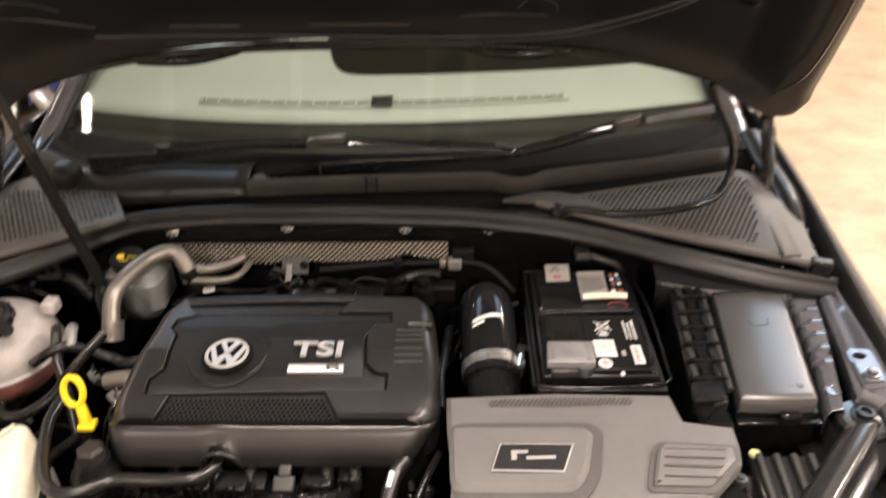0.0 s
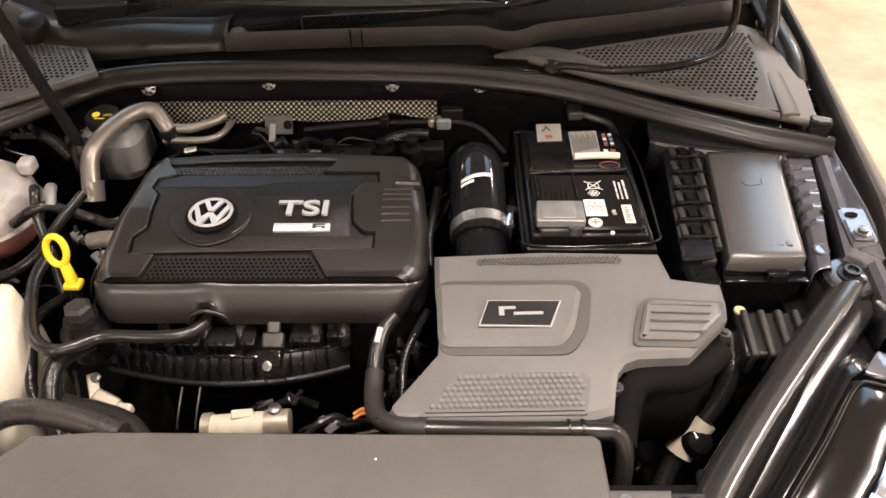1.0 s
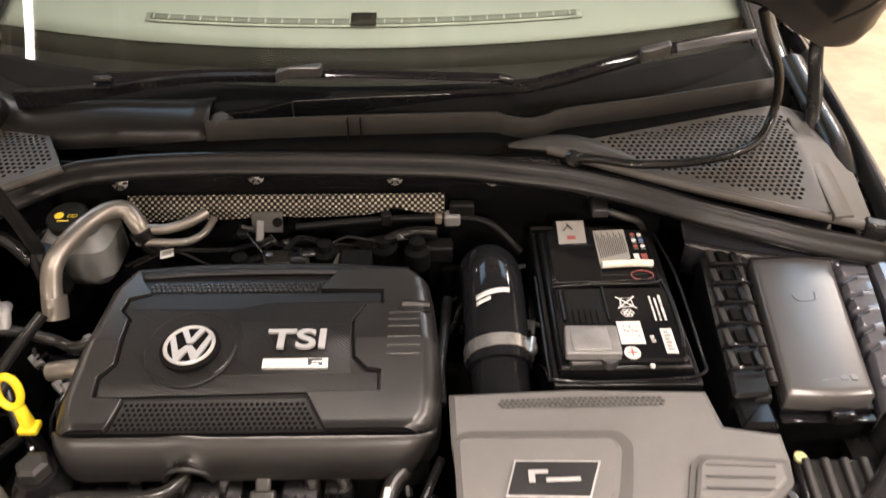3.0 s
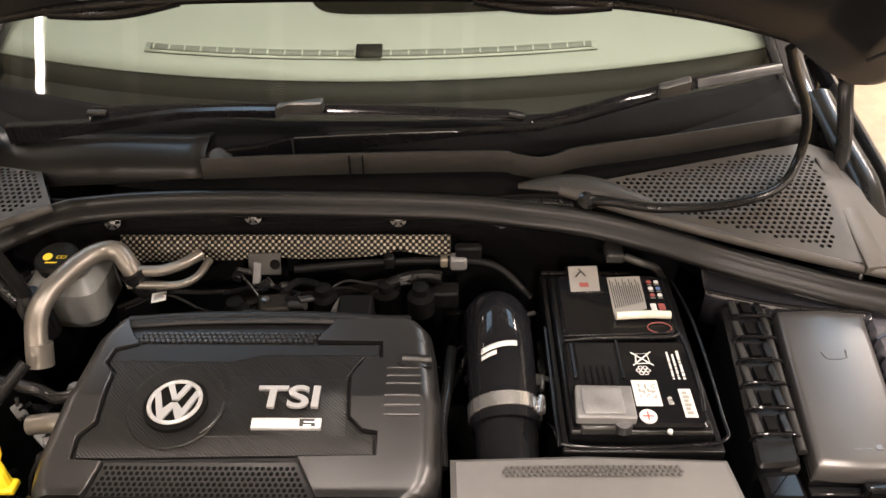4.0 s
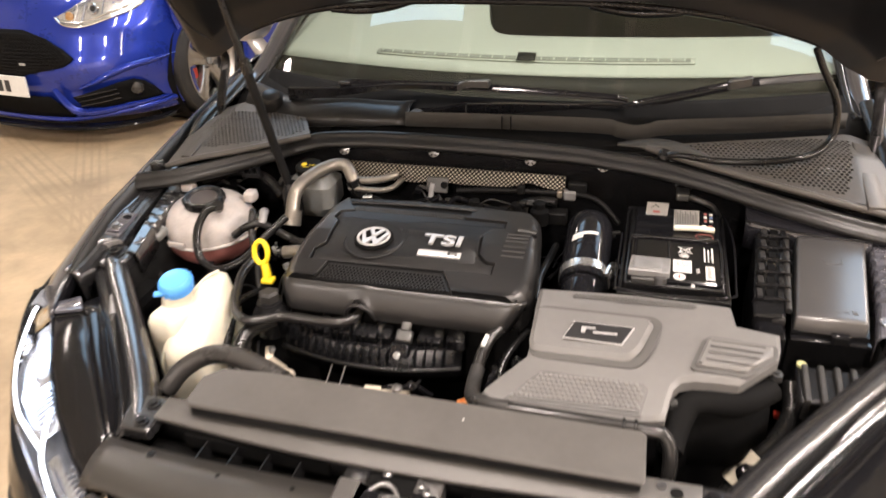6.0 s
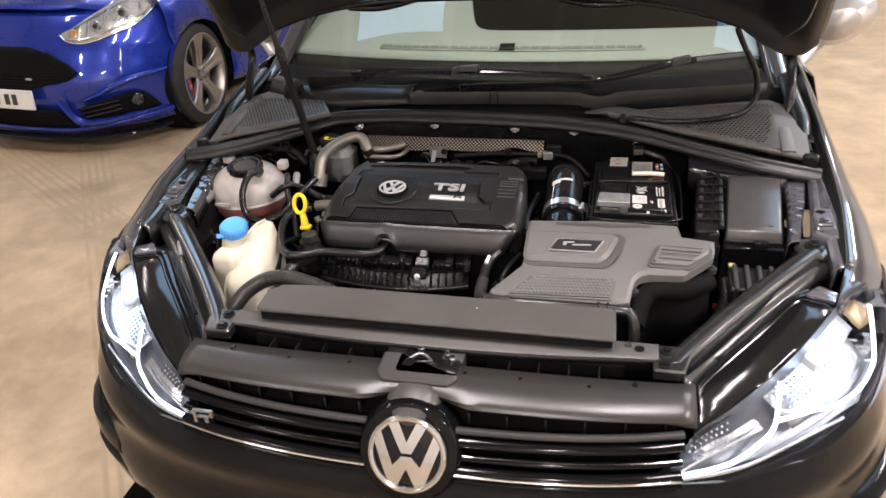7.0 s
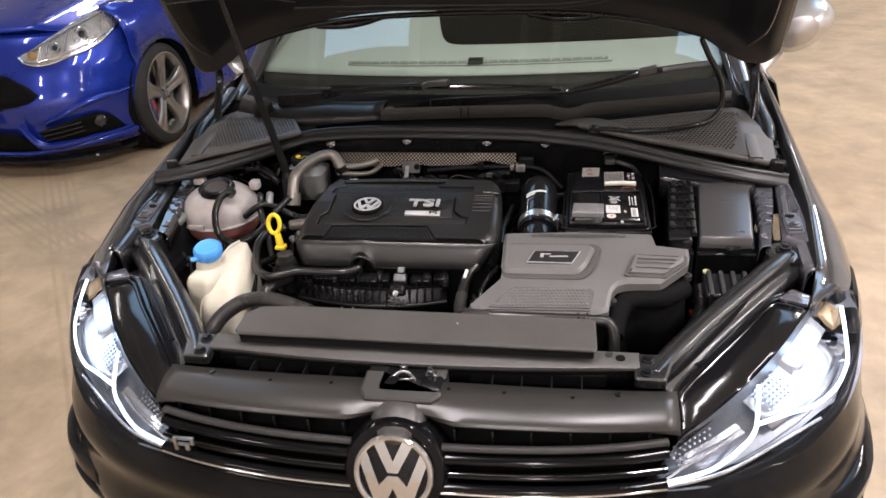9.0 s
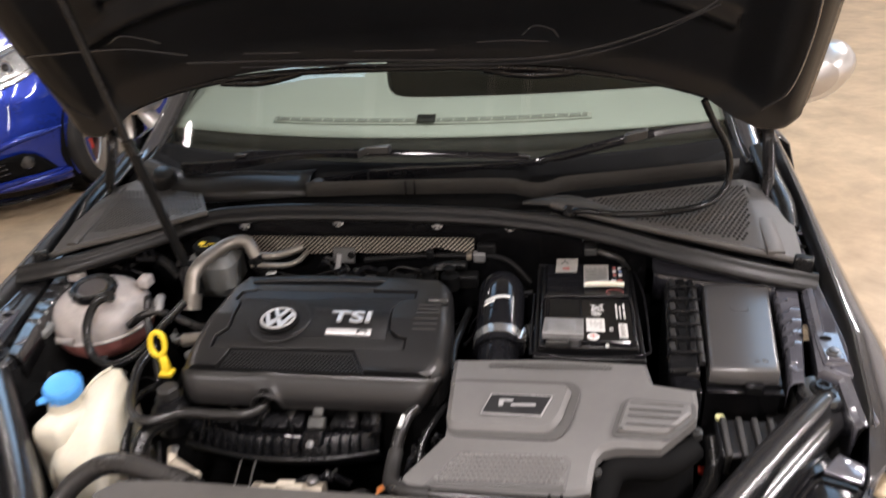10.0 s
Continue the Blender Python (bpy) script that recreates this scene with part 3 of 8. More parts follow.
def build_bonnet():
    ang = radians(55)
    hinge = Vector((0, 1.10, 1.075))
    along = Vector((0, -math.cos(ang), math.sin(ang)))
    out = Vector((0, -math.sin(ang), -math.cos(ang)))     # towards the engine bay

    def edge(x):
        return 0.205 * max(0.0, 1 - (abs(x) / 0.76) ** 3)

    def half(s):
        return 0.80 - 0.10 * max(0, s) ** 2 - 0.10 * max(0, (0.06 - s) / 0.06) ** 2

    def at(u, s, lift):
        w = half(s * 1.0)
        x = u * w
        e = edge(x)
        ss = e + (1.02 - 0.10 * u * u - e) * s
        return hinge + along * ss + Vector((x, 0, 0)) + out * lift

    us = [k / 24 - 1 for k in range(49)]
    ss = [k / 40 for k in range(41)]
    crown = lambda u, s: -0.035 * (1 - u * u) - 0.02 * math.sin(math.pi * s)
    skin = part("bonnet", grid([[at(u, s, crown(u, s)) for u in us] for s in ss]), BLACK_PAINT, CAR, "black painted bonnet standing open", thick=0.002)

    # pressed inner panel: raised frame, sunken field, ribs
    def press(u, s):
        h = 0.018
        h += 0.022 * min(1, max(0, (abs(u) - 0.80) / 0.08)) * min(1, max(0, (0.985 - abs(u)) / 0.03))
        line = 0.20 + 0.06 * (1 - u * u)
        h += 0.016 * math.exp(-((s - line) / 0.022) ** 2) * (1 if abs(u) < 0.78 else 0)
        h -= 0.010 * math.exp(-((s - line - 0.05) / 0.015) ** 2) * (1 if abs(u) < 0.7 else 0)
        h += 0.02 * math.exp(-(s / 0.05) ** 2)
        for c in (-0.45, 0.45):
            h += 0.014 * math.exp(-((u - c - 0.12 * (s - 0.5)) / 0.05) ** 2) * (1 if s > 0.28 else 0)
        return h
    us2 = [k / 80 * 0.985 - 0.985 for k in range(161)]
    ss2 = [0.012 + 0.45 * k / 130 for k in range(130)] + [0.47 + 0.52 * k / 30 for k in range(31)]
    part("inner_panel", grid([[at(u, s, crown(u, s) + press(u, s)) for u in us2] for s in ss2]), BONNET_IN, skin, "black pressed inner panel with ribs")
    # ribs follow the panel's light lines, their highlight put into the colour
    def rib(pts, r, lift=0.043):
        part("pressed_rib", tube([hinge + along * q + Vector((x, 0, 0)) + out * lift for x, q in pts], r * 1.3, seg=8, flat=0.7), BONNET_RIB, skin)
    rib([(-0.40, 0.275), (-0.278, 0.275), (-0.10, 0.272), (0.10, 0.264), (0.272, 0.264), (0.373, 0.286), (0.466, 0.323), (0.551, 0.374), (0.60, 0.45)], 0.0035)
    rib([(-0.296, 0.259), (-0.10, 0.257), (0.10, 0.252), (0.272, 0.252), (0.383, 0.275), (0.477, 0.316), (0.57, 0.38)], 0.0028)
    rib([(-0.276, 0.296), (-0.168, 0.295)], 0.0025)
    rib([(-0.06, 0.295), (0.088, 0.292)], 0.0025)
    rib([(0.167, 0.308), (0.22, 0.311), (0.293, 0.306)], 0.0022)
    rib([(-0.73, 0.305), (-0.60, 0.315), (-0.502, 0.318), (-0.438, 0.306), (-0.391, 0.295)], 0.0028)
    rib([(-0.53, 0.335), (-0.50, 0.352), (-0.46, 0.345), (-0.43, 0.33)], 0.0022)
    rib([(0.25, 0.325), (0.27, 0.345), (0.30, 0.335), (0.31, 0.318)], 0.002)
    rib([(0.70, 0.10), (0.735, 0.16), (0.735, 0.30), (0.715, 0.45)], 0.003)
    rib([(-0.70, 0.10), (-0.735, 0.16), (-0.735, 0.30), (-0.715, 0.45)], 0.003)
    # lip along the rear edge, rubber stops, hinges
    part("rear_lip", tube([at(u, 0.004, 0.012) for u in us[2:-2]], 0.007, n=1), RUBBER, skin)
    for u in (-0.42, 0.36):
        p = [at(u + d, 0.0, 0.012) - along * (0.016 * math.sin(math.pi * (d + 0.12) / 0.24)) for d in [k / 40 - 0.12 + 0.0 for k in range(0, 11)]]
        part("rear_lug", tube(p, 0.009, n=1), RUBBER, skin)
    for sx in (-1, 1):
        part("hinge", tube([(sx * 0.735, 1.02, 0.90), (sx * 0.75, 1.08, 0.97), (sx * 0.75, 1.13, 1.05), (sx * 0.735, 1.07, 1.12)], 0.012, flat=0.45), BLACK_PLASTIC, skin)
    part("hole_plug", lathe([(0.004, 0.0), (0.008, 0.001), (0.008, 0.004), (0.003, 0.006)], at(0.18, 0.26, 0.022), out, 14), VOID, skin)
    return at


def build_wings():
    for sx in (-1, 1):
        rows = []
        n = 62
        for j in range(n):
            y = 0.368 + j * (1.40 - 0.368) / (n - 1)
            crest = interp([(0.368, 0.797), (0.45, 0.812), (0.52, 0.830), (0.66, 0.868), (0.82, 0.895), (1.05, 0.935), (1.30, 0.975), (1.5, 0.99)], y)
            xi = interp([(0.368, 0.742), (0.448, 0.768), (0.50, 0.784), (0.66, 0.800), (1.0, 0.811), (1.4, 0.811)], y)
            if y < 0.448:       # the tongue beside the lamp's rear tip
                xo = max(xi + 0.004, interp([(0.366, 0.742), (0.412, 0.783), (0.448, 0.817)], y))
                prof = [(xi - 0.003, crest - 0.028), (xi, crest)] + [(xi + (xo - xi) * k / 11, crest + 0.001 * (k % 11 > 0) - 0.004 * k / 11) for k in range(1, 12)]
                low = [(xo, crest - 0.004 - 0.001 * k) for k in range(1, 15)]
            else:
                xo = interp([(0.448, 0.875), (0.50, 0.888), (0.60, 0.891), (0.66, 0.889), (0.80, 0.877), (1.0, 0.862), (1.4, 0.852)], y)
                prof = [(xi - 0.004, crest - 0.028)] + [(xi + (xo - xi) * f, crest - 0.13 * (1 - (1 - f ** 1.6) ** (1 / 1.8))) for f in (0.0, 0.1, 0.2, 0.32, 0.45, 0.58, 0.7, 0.8, 0.88, 0.94, 0.98, 1.0)]
                zz = crest - 0.13
                low = [(xo + 0.004, zz - (zz - 0.18) * k / 14) for k in range(1, 15)]
                low = [(x - (0.02 if z < 0.3 else 0), z) for x, z in low]
            rows.append([(sx * x, y, z) for x, z in prof + low])
        bm = grid(rows)
        arch_cut(bm, 0.80, 0.31, 0.345)
        part("front_wing", bm, BLACK_PAINT, CAR, "glossy black front wing", thick=0.003)
        # matt black strip added for the shaded gap between rail and wing
        rows = []
        for j in range(30):
            y = 0.47 + j * 0.80 / 29
            crest = interp([(0.368, 0.797), (0.45, 0.812), (0.52, 0.830), (0.66, 0.868), (0.82, 0.895), (1.05, 0.935), (1.30, 0.975)], y)
            xi = interp([(0.368, 0.742), (0.448, 0.768), (0.50, 0.784), (0.66, 0.800), (1.0, 0.811)], y)
            rows.append([(sx * a, y, crest + dz) for a, dz in ((xi - 0.016, -0.040), (xi - 0.013, -0.020), (xi - 0.007, -0.004), (xi - 0.002, 0.002), (xi + 0.003, 0.0005))])
        part("weather_strip", grid(rows), SEAL, CAR, "matt black strip for the shaded gap along the wing", thick=0.001)
        # inner flange of the wing with slots and bolts
        rail_z = [(0.5, 0.818), (0.66, 0.846), (0.82, 0.862), (1.1, 0.908)]
        rail_x = [(0.5, 0.762), (0.570, 0.763), (0.584, 0.737), (0.67, 0.748), (0.82, 0.766), (1.0, 0.766), (1.15, 0.768)]
        rows = []
        for j in range(40):
            y = 0.47 + j * 0.65 / 39
            z, x = interp(rail_z, y), interp(rail_x, y)
            rows.append([(sx * a, y, z + dz) for a, dz in ((x - 0.006, -0.07), (x - 0.003, -0.008), (x + 0.004, -0.001), (x + 0.012, 0.0), (x + 0.016, -0.0035), (x + 0.021, 0.0), (0.783, 0.002), (0.787, 0.006))])
        # right rail lighter than left: the fall of light is put into the colour
        rail = part("wing_rail", grid(rows), WING_METAL if sx > 0 else BEAM_PAINT_BLACK, CAR, "glossy black metal wing rail with bolts", thick=0.002)
        for yb, ys in ((0.612, 0.650), (0.968, 0.915)):
            z, x = interp(rail_z, (yb + ys) / 2), interp(rail_x, yb)
            slope = 9 if yb < 0.8 else 10
            part("stiffener", prism(round_poly([(sx * (x + 0.001), min(yb, ys) - 0.022), (sx * 0.783, min(yb, ys) - 0.018), (sx * 0.785, max(yb, ys) + 0.016), (sx * (x + 0.004), max(yb, ys) + 0.020)], 0.008),
                                    lambda a, b: z + 0.006 + 0.15 * (b - (yb + ys) / 2), 0.007, 0.004, 0.0035), WING_METAL, rail)
            bz = z + 0.006 + 0.15 * (yb - ys) / 2
            part("bolt_plate", prism(round_poly(rect(sx * (x + 0.020) - 0.015, yb - 0.015, sx * (x + 0.020) + 0.015, yb + 0.015), 0.004), bz + 0.0025, 0.003, 0.002, 0.0015), WING_METAL, rail)
            part("bolt", lathe([(0.0115, 0.0), (0.0115, 0.003), (0.0075, 0.0035), (0.0075, 0.008), (0.004, 0.009)], (sx * (x + 0.020), yb, bz + 0.0025), seg=14), STEEL_DARK, rail)
            bm = lathe([(0.006, 0.0), (0.006, 0.0012)], (0, 0, 0), seg=16)
            bmesh.ops.transform(bm, matrix=Matrix.Translation((sx * (x + 0.018), ys, z + 0.0065 + 0.15 * (ys - yb) / 2)) @ Matrix.Diagonal((1.6, 1, 1, 1)), verts=bm.verts)
            part("slot", bm, VOID, rail)
        # pressed inner flange with scalloped folds beside the fuse box
        rows = []
        for j in range(90):
            y = 0.565 + j * 0.275 / 89
            xi = interp([(0.56, 0.688), (0.64, 0.701), (0.72, 0.711), (0.84, 0.719)], y)
            xo = interp([(0.56, 0.708), (0.60, 0.716), (0.64, 0.724), (0.72, 0.742), (0.84, 0.762)], y)
            z = interp([(0.56, 0.818), (0.64, 0.832), (0.84, 0.850)], y)
            f = max(0.0, math.sin((y - 0.648) / 0.031 * 2 * math.pi)) if 0.648 < y < 0.79 else 0.0
            rows.append([(sx * a, y, z + dz) for a, dz in ((xi - 0.004, -0.05), (xi - 0.003 + 0.006 * f, -0.010), (xi + 0.002 + 0.004 * f, -0.002 - 0.006 * f), (xi + (xo - xi) * 0.45, 0.003 * f), (xo - 0.003, 0.002), (xo, -0.003), (xo + 0.002, -0.05))])
        # flange likewise coloured as lit on the right, dark on the left
        fold = part("pressed_flange", grid(rows), WING_METAL if sx > 0 else BEAM_PAINT_BLACK, rail, "pressed metal flange with stamped folds", thick=0.0015)
        part("flange_dimple", lathe([(0.012, 0.0), (0.011, 0.0015), (0.006, -0.001)], (sx * 0.704, 0.600, 0.826), (0, -0.08, 1), 18), WING_METAL, fold)
        part("flange_hole", lathe([(0.0035, 0), (0.0035, 0.0015)], (sx * 0.728, 0.672, 0.8385), seg=10), VOID, fold)
        # painted plate beside the scuttle
        part("hinge_plate", prism([(sx * 0.704, 1.06), (sx * 0.700, 0.832), (sx * 0.734, 0.843), (sx * 0.738, 1.06)], lambda a, b: 0.9515 - 0.20 * max(0, 1.0 - b) - 0.25 * max(0, abs(a) - 0.70), 0.012, 0.003, 0.0015), SCUTTLE, CAR, "black painted hinge plate beside the scuttle")
        # drain channel and gutter beside the bonnet hinge
        part("gutter", tube([(sx * 0.765, 0.95, 0.905), (sx * 0.77, 1.02, 0.93), (sx * 0.765, 1.12, 0.95), (sx * 0.76, 1.22, 0.975)], 0.022, flat=0.6), RUBBER, CAR)
        # inner wing wall, near-black with the bay's shade put into its colour
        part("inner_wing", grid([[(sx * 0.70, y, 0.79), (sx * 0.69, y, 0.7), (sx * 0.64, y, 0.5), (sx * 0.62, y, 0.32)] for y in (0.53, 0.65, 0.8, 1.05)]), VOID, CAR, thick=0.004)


def build_front():
    # bumper skin
    rows = []
    for i in range(81):
        a = -1 + 2 * i / 80
        x = math.copysign(0.897 * math.sin(abs(a) * math.pi / 2) ** 0.92, a)
        ax = abs(x)
        top = interp([(0, 0.605), (0.43, 0.612), (0.6, 0.616), (0.715, 0.625), (0.795, 0.645), (0.832, 0.690), (0.852, 0.740), (0.870, 0.768), (0.9, 0.780)], ax)
        col = []
        for k in range(26):
            z = top - (top - 0.17) * k / 25
            out = -0.016 * math.exp(-((z - 0.565) / 0.04) ** 2) - 0.03 * math.exp(-((z - 0.40) / 0.10) ** 2)
            if ax < 0.5 and z < 0.40:
                out += 0.035 * min(1, (0.40 - z) / 0.03) * (1 if z > 0.24 else 0)
            xs = x * (1 + 0.04 * math.exp(-((z - 0.45) / 0.08) ** 2) * (ax / 0.9) ** 4 - 0.26 * max(0.0, z - 0.665) * max(0.0, ax - 0.75) / 0.15)
            col.append((xs, nose_y(x, 0.62, 0.914) + out + max(0, 0.28 * (z - 0.58)), z))
        x0, y0, z0 = col[0]
        tuck = 0.030 * min(1.0, max(0.0, (ax - 0.42) / 0.1))
        rows.append([(x0 * (1 - tuck * 0.9), y0 + tuck, z0 + 0.006), (x0 * (1 - tuck * 0.25), y0 + tuck * 0.3, z0 + 0.006)] + col)
    bump = part("bumper", grid(rows), BUMPER_PAINT, CAR, "glossy black front bumper", thick=0.003)
    for sx in (-1, 1):
        for zs, depth in (((0.490, 0.462, 0.436, 0.424), 0.023), ((0.418, 0.396, 0.335, 0.28), 0.026)):
            rows = []
            for k in range(15):
                x = 0.69 + 0.214 * k / 14
                y0, y1 = nose_y(x - 0.003, 0.62, 0.914), nose_y(x + 0.003, 0.62, 0.914)
                out = Vector((y1 - y0, -0.006, 0)).normalized()
                f = min(1.0, k / 7) * min(1.0, (14.5 - k) / 4)
                col = []
                for z, d in zip(zs, (-0.006, depth * f, depth * f * 0.9, -0.006)):
                    swell = 1 + 0.04 * math.exp(-((z - 0.45) / 0.08) ** 2) * (x / 0.9) ** 4
                    p = Vector((x * swell, nose_y(x, 0.62, 0.914) - 0.03 * math.exp(-((z - 0.40) / 0.10) ** 2), z)) + out * d
                    col.append((sx * p.x, p.y, p.z))
                rows.append(col)
            part("corner_step", grid(rows), BUMPER_PAINT, bump, sharp=35, thick=0.002)
    # grille between the lamps
    gr = part("grille", grid([[(x, nose_y(x) + 0.06 + 0.2 * (z - 0.62), z) for x in [k * 0.046 - 0.46 for k in range(21)]] for z in (0.60, 0.63, 0.66, 0.69, 0.72, 0.735)]), VOID, CAR, "black radiator grille with slats", thick=0.003)
    for z, d, r, m, nm in ((0.695, 0.032, 0.008, DARK_PLASTIC, "grey_lip"), (0.676, 0.026, 0.013, GRILLE_BLACK, "slat"), (0.650, 0.015, 0.009, GRILLE_BLACK, "slat"), (0.655, 0.012, 0.0016, CHROME, "chrome_line"),
                           (0.631, 0.002, 0.010, GRILLE_BLACK, "slat"), (0.626, -0.006, 0.0038, CHROME, "chrome_strip"), (0.612, 0.0, 0.009, GRILLE_BLACK, "slat")):
        for sx in (-1, 1):
            xs = [0.055 + k * (0.405 / 8) for k in range(9)]
            part(nm, tube([(sx * x, nose_y(x) + d, z + 0.012 * (x / 0.46) ** 2) for x in xs], r, n=2, flat=0.75), m, gr)
    for sx in (-1, 1):
        for k in range(6):
            x = sx * (0.10 + 0.066 * k)
            part("slot_web", box((x, nose_y(x) + 0.060, 0.711), (0.004, 0.03, 0.026)), BLACK_PLASTIC, gr)
    # grey cover between grille and lock panel
    def cov(x, k):
        y, z, bend = ((0.044, 0.7275, 1.0), (0.0395, 0.7320, 1.0), (0.043, 0.7380, 1.0), (0.056, 0.7440, 1.0), (0.073, 0.7482, 0.88), (0.098, 0.7505, 0.72), (0.131, 0.7508, 0.55))[k]
        return (x, nose_y(x) * 0.9 * bend + y + 0.008 + (0.034 - 0.0085 * k) * math.exp(-(x / 0.072) ** 4) * (k < 4) - 0.25 * max(0, abs(x) - 0.42) * (k == 0), z - 0.010 * (abs(x) / 0.48) ** 2)
    xs = [k * 0.024 - 0.48 for k in range(41)]
    cover = part("grille_cover", grid([[cov(x, k) for x in xs] for k in range(7)]), GRILLE_COVER, CAR, "dark grey plastic cover over the grille", thick=0.003)
    part("front_lip", grid([[cov(x, 0) for x in xs], [(x, nose_y(x) * 0.9 + 0.075, 0.719) for x in xs]]), BLACK_PLASTIC, cover, thick=0.002)
    for x in (-0.385, 0.378):
        part("cover_bolt", lathe([(0.0085, 0), (0.0085, 0.002), (0.005, 0.003), (0.005, 0.005)], (x, 0.138, 0.7435), seg=16), BLACK_PLASTIC, cover)
    for x in (-0.26, -0.14, 0.08, 0.18, 0.30):
        part("hole", lathe([(0.004, 0.0), (0.004, 0.0015)], (x, 0.12, 0.7510 - 0.010 * (x / 0.48) ** 2), seg=12), VOID, cover)
    # lock panel with its openings
    front = [(0.028 * k - 0.42, 0.174 + 0.14 * (0.028 * k - 0.42) ** 2) for k in range(31)]
    slam = part("lock_panel", prism(front + [(0.42, 0.246), (-0.42, 0.246)], lambda x, y: 0.764 - 0.05 * max(0.0, abs(x) - 0.36), 0.007, 0.003, 0.002), RAD_COVER, CAR, "dark grey lock carrier panel", sharp=40)
    part("panel_step", grid([[(x, y + 0.006, z) for x, y in front] for z in (0.758, 0.745, 0.72)]), BLACK_PLASTIC, slam, thick=0.002)
    for x0, x1 in ((-0.37, -0.10), (0.10, 0.37)):
        part("recess", box(((x0 + x1) / 2, 0.181 + 0.14 * ((x0 + x1) / 2) ** 2, 0.733), (x1 - x0 - 0.02, 0.012, 0.024), pose(0, 0, 0, 0, 0, 2.4 if x0 > 0 else -2.4)), VOID, slam)
        for k in range(1, 5):
            part("web", box((x0 + (x1 - x0) * k / 5, 0.163, 0.728), (0.003, 0.05, 0.030)), BLACK_PLASTIC, slam)
    # black sheet stands for the shade in the gap
    part("gap_floor", box((0, 0.16, 0.70), (0.86, 0.09, 0.01)), VOID, slam)
    part("panel_hole", lathe([(0.009, 0), (0.009, 0.001)], (0.385, 0.222, 0.7628), seg=16), VOID, slam)
    # bonnet lock: a cheek either side of a dark well
    lock = part("bonnet_lock", prism(round_poly([(-0.078, 0.096), (-0.066, 0.078), (0.056, 0.078), (0.070, 0.092), (0.070, 0.102), (-0.040, 0.102), (-0.040, 0.150), (-0.078, 0.150)], 0.004), lambda x, y: 0.763 - 0.22 * max(0.0, 0.105 - y), 0.045, 0.004, 0.003), DARK_COVER, CAR, "grey bonnet lock housing with dark catch")
    part("lock_cheek", prism(round_poly(rect(-0.078, 0.150, -0.040, 0.208), 0.004), 0.754, 0.03, 0.003, 0.002), BLACK_PLASTIC, lock)
    part("lock_cheek", prism(round_poly(rect(0.028, 0.110, 0.066, 0.150), 0.004), 0.757, 0.03, 0.003, 0.002), BLACK_PLASTIC, lock)
    part("lock_cheek", prism(round_poly(rect(0.030, 0.150, 0.070, 0.206), 0.004), 0.752, 0.03, 0.003, 0.002), DARK_COVER, lock)
    part("lock_well", box((-0.005, 0.150, 0.738), (0.070, 0.096, 0.026)), VOID, lock)
    part("catch", tube([(-0.032, 0.128, 0.760), (-0.012, 0.148, 0.763), (0.006, 0.144, 0.761), (0.018, 0.128, 0.757)], 0.0035), STEEL_DARK, lock)
    part("catch_arm", prism(round_poly([(-0.036, 0.112), (-0.018, 0.110), (-0.008, 0.130), (-0.030, 0.136)], 0.003), 0.764, 0.006), BLACK_GLOSS, lock)
    part("catch_plate", box((0.004, 0.128, 0.756), (0.030, 0.003, 0.018), pose(0, 0, 0, 0, 0, 12)), STEEL_DARK, lock, bevel=0.001)
    part("lock_bolt", lathe([(0.008, 0), (0.008, 0.005), (0.005, 0.006), (0.005, 0.009)], (-0.014, 0.176, 0.752), seg=12), STEEL_DARK, lock)
    part("lock_bolt", lathe([(0.006, 0), (0.006, 0.004), (0.0035, 0.005), (0.0035, 0.012)], (0.052, 0.150, 0.756), seg=10), STEEL_DARK, lock)
    part("lock_bolt", lathe([(0.006, 0), (0.006, 0.004), (0.0035, 0.005), (0.0035, 0.012)], (0.040, 0.160, 0.756), seg=10), STEEL_DARK, lock)
    part("dome", lathe([(0.052, -0.02), (0.050, 0.004), (0.044, 0.014), (0.032, 0.020), (0.012, 0.023)], (-0.002, 0.062, 0.724), (0, -0.35, 1), 32), DARK_COVER, lock)
    # emblem: a chrome disc with plain angled strokes
    c, ax = Vector((-0.002, -0.002, 0.661)), Vector((0, -0.93, 0.37)).normalized()
    part("emblem_pod", lathe([(0.099, -0.10), (0.099, -0.035), (0.095, -0.014), (0.087, -0.004), (0.073, -0.003)], c, ax, 40), GRILLE_BLACK, CAR)
    em = part("emblem", lathe([(0.071, -0.012), (0.071, 0.0), (0.066, 0.002), (0.01, 0.006)], c, ax, 48), BLACK_GLOSS, CAR, "round chrome and black emblem")
    emblem_strokes(em, c, ax, 0.069, 0.0045, EMBLEM, 0.0, 0.07)
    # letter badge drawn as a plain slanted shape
    bx, bz = -0.402, 0.676
    bm = bm_new()
    for cx, cz, sx2, sz2 in ((-0.011, 0, 0.0055, 0.026), (0.0, 0.0108, 0.026, 0.0045), (0.001, -0.001, 0.021, 0.004), (0.0125, 0.005, 0.0055, 0.012), (0.0095, -0.0080, 0.0065, 0.010)):
        add_box(bm, (bx + 1.3 * (cx + cz * 0.45), nose_y(bx) - 0.010, bz + 1.15 * cz), (1.3 * sx2, 0.006, 1.15 * sz2))
    part("badge", bm, STEEL, CAR, "small silver badge on the grille", bevel=0.001)
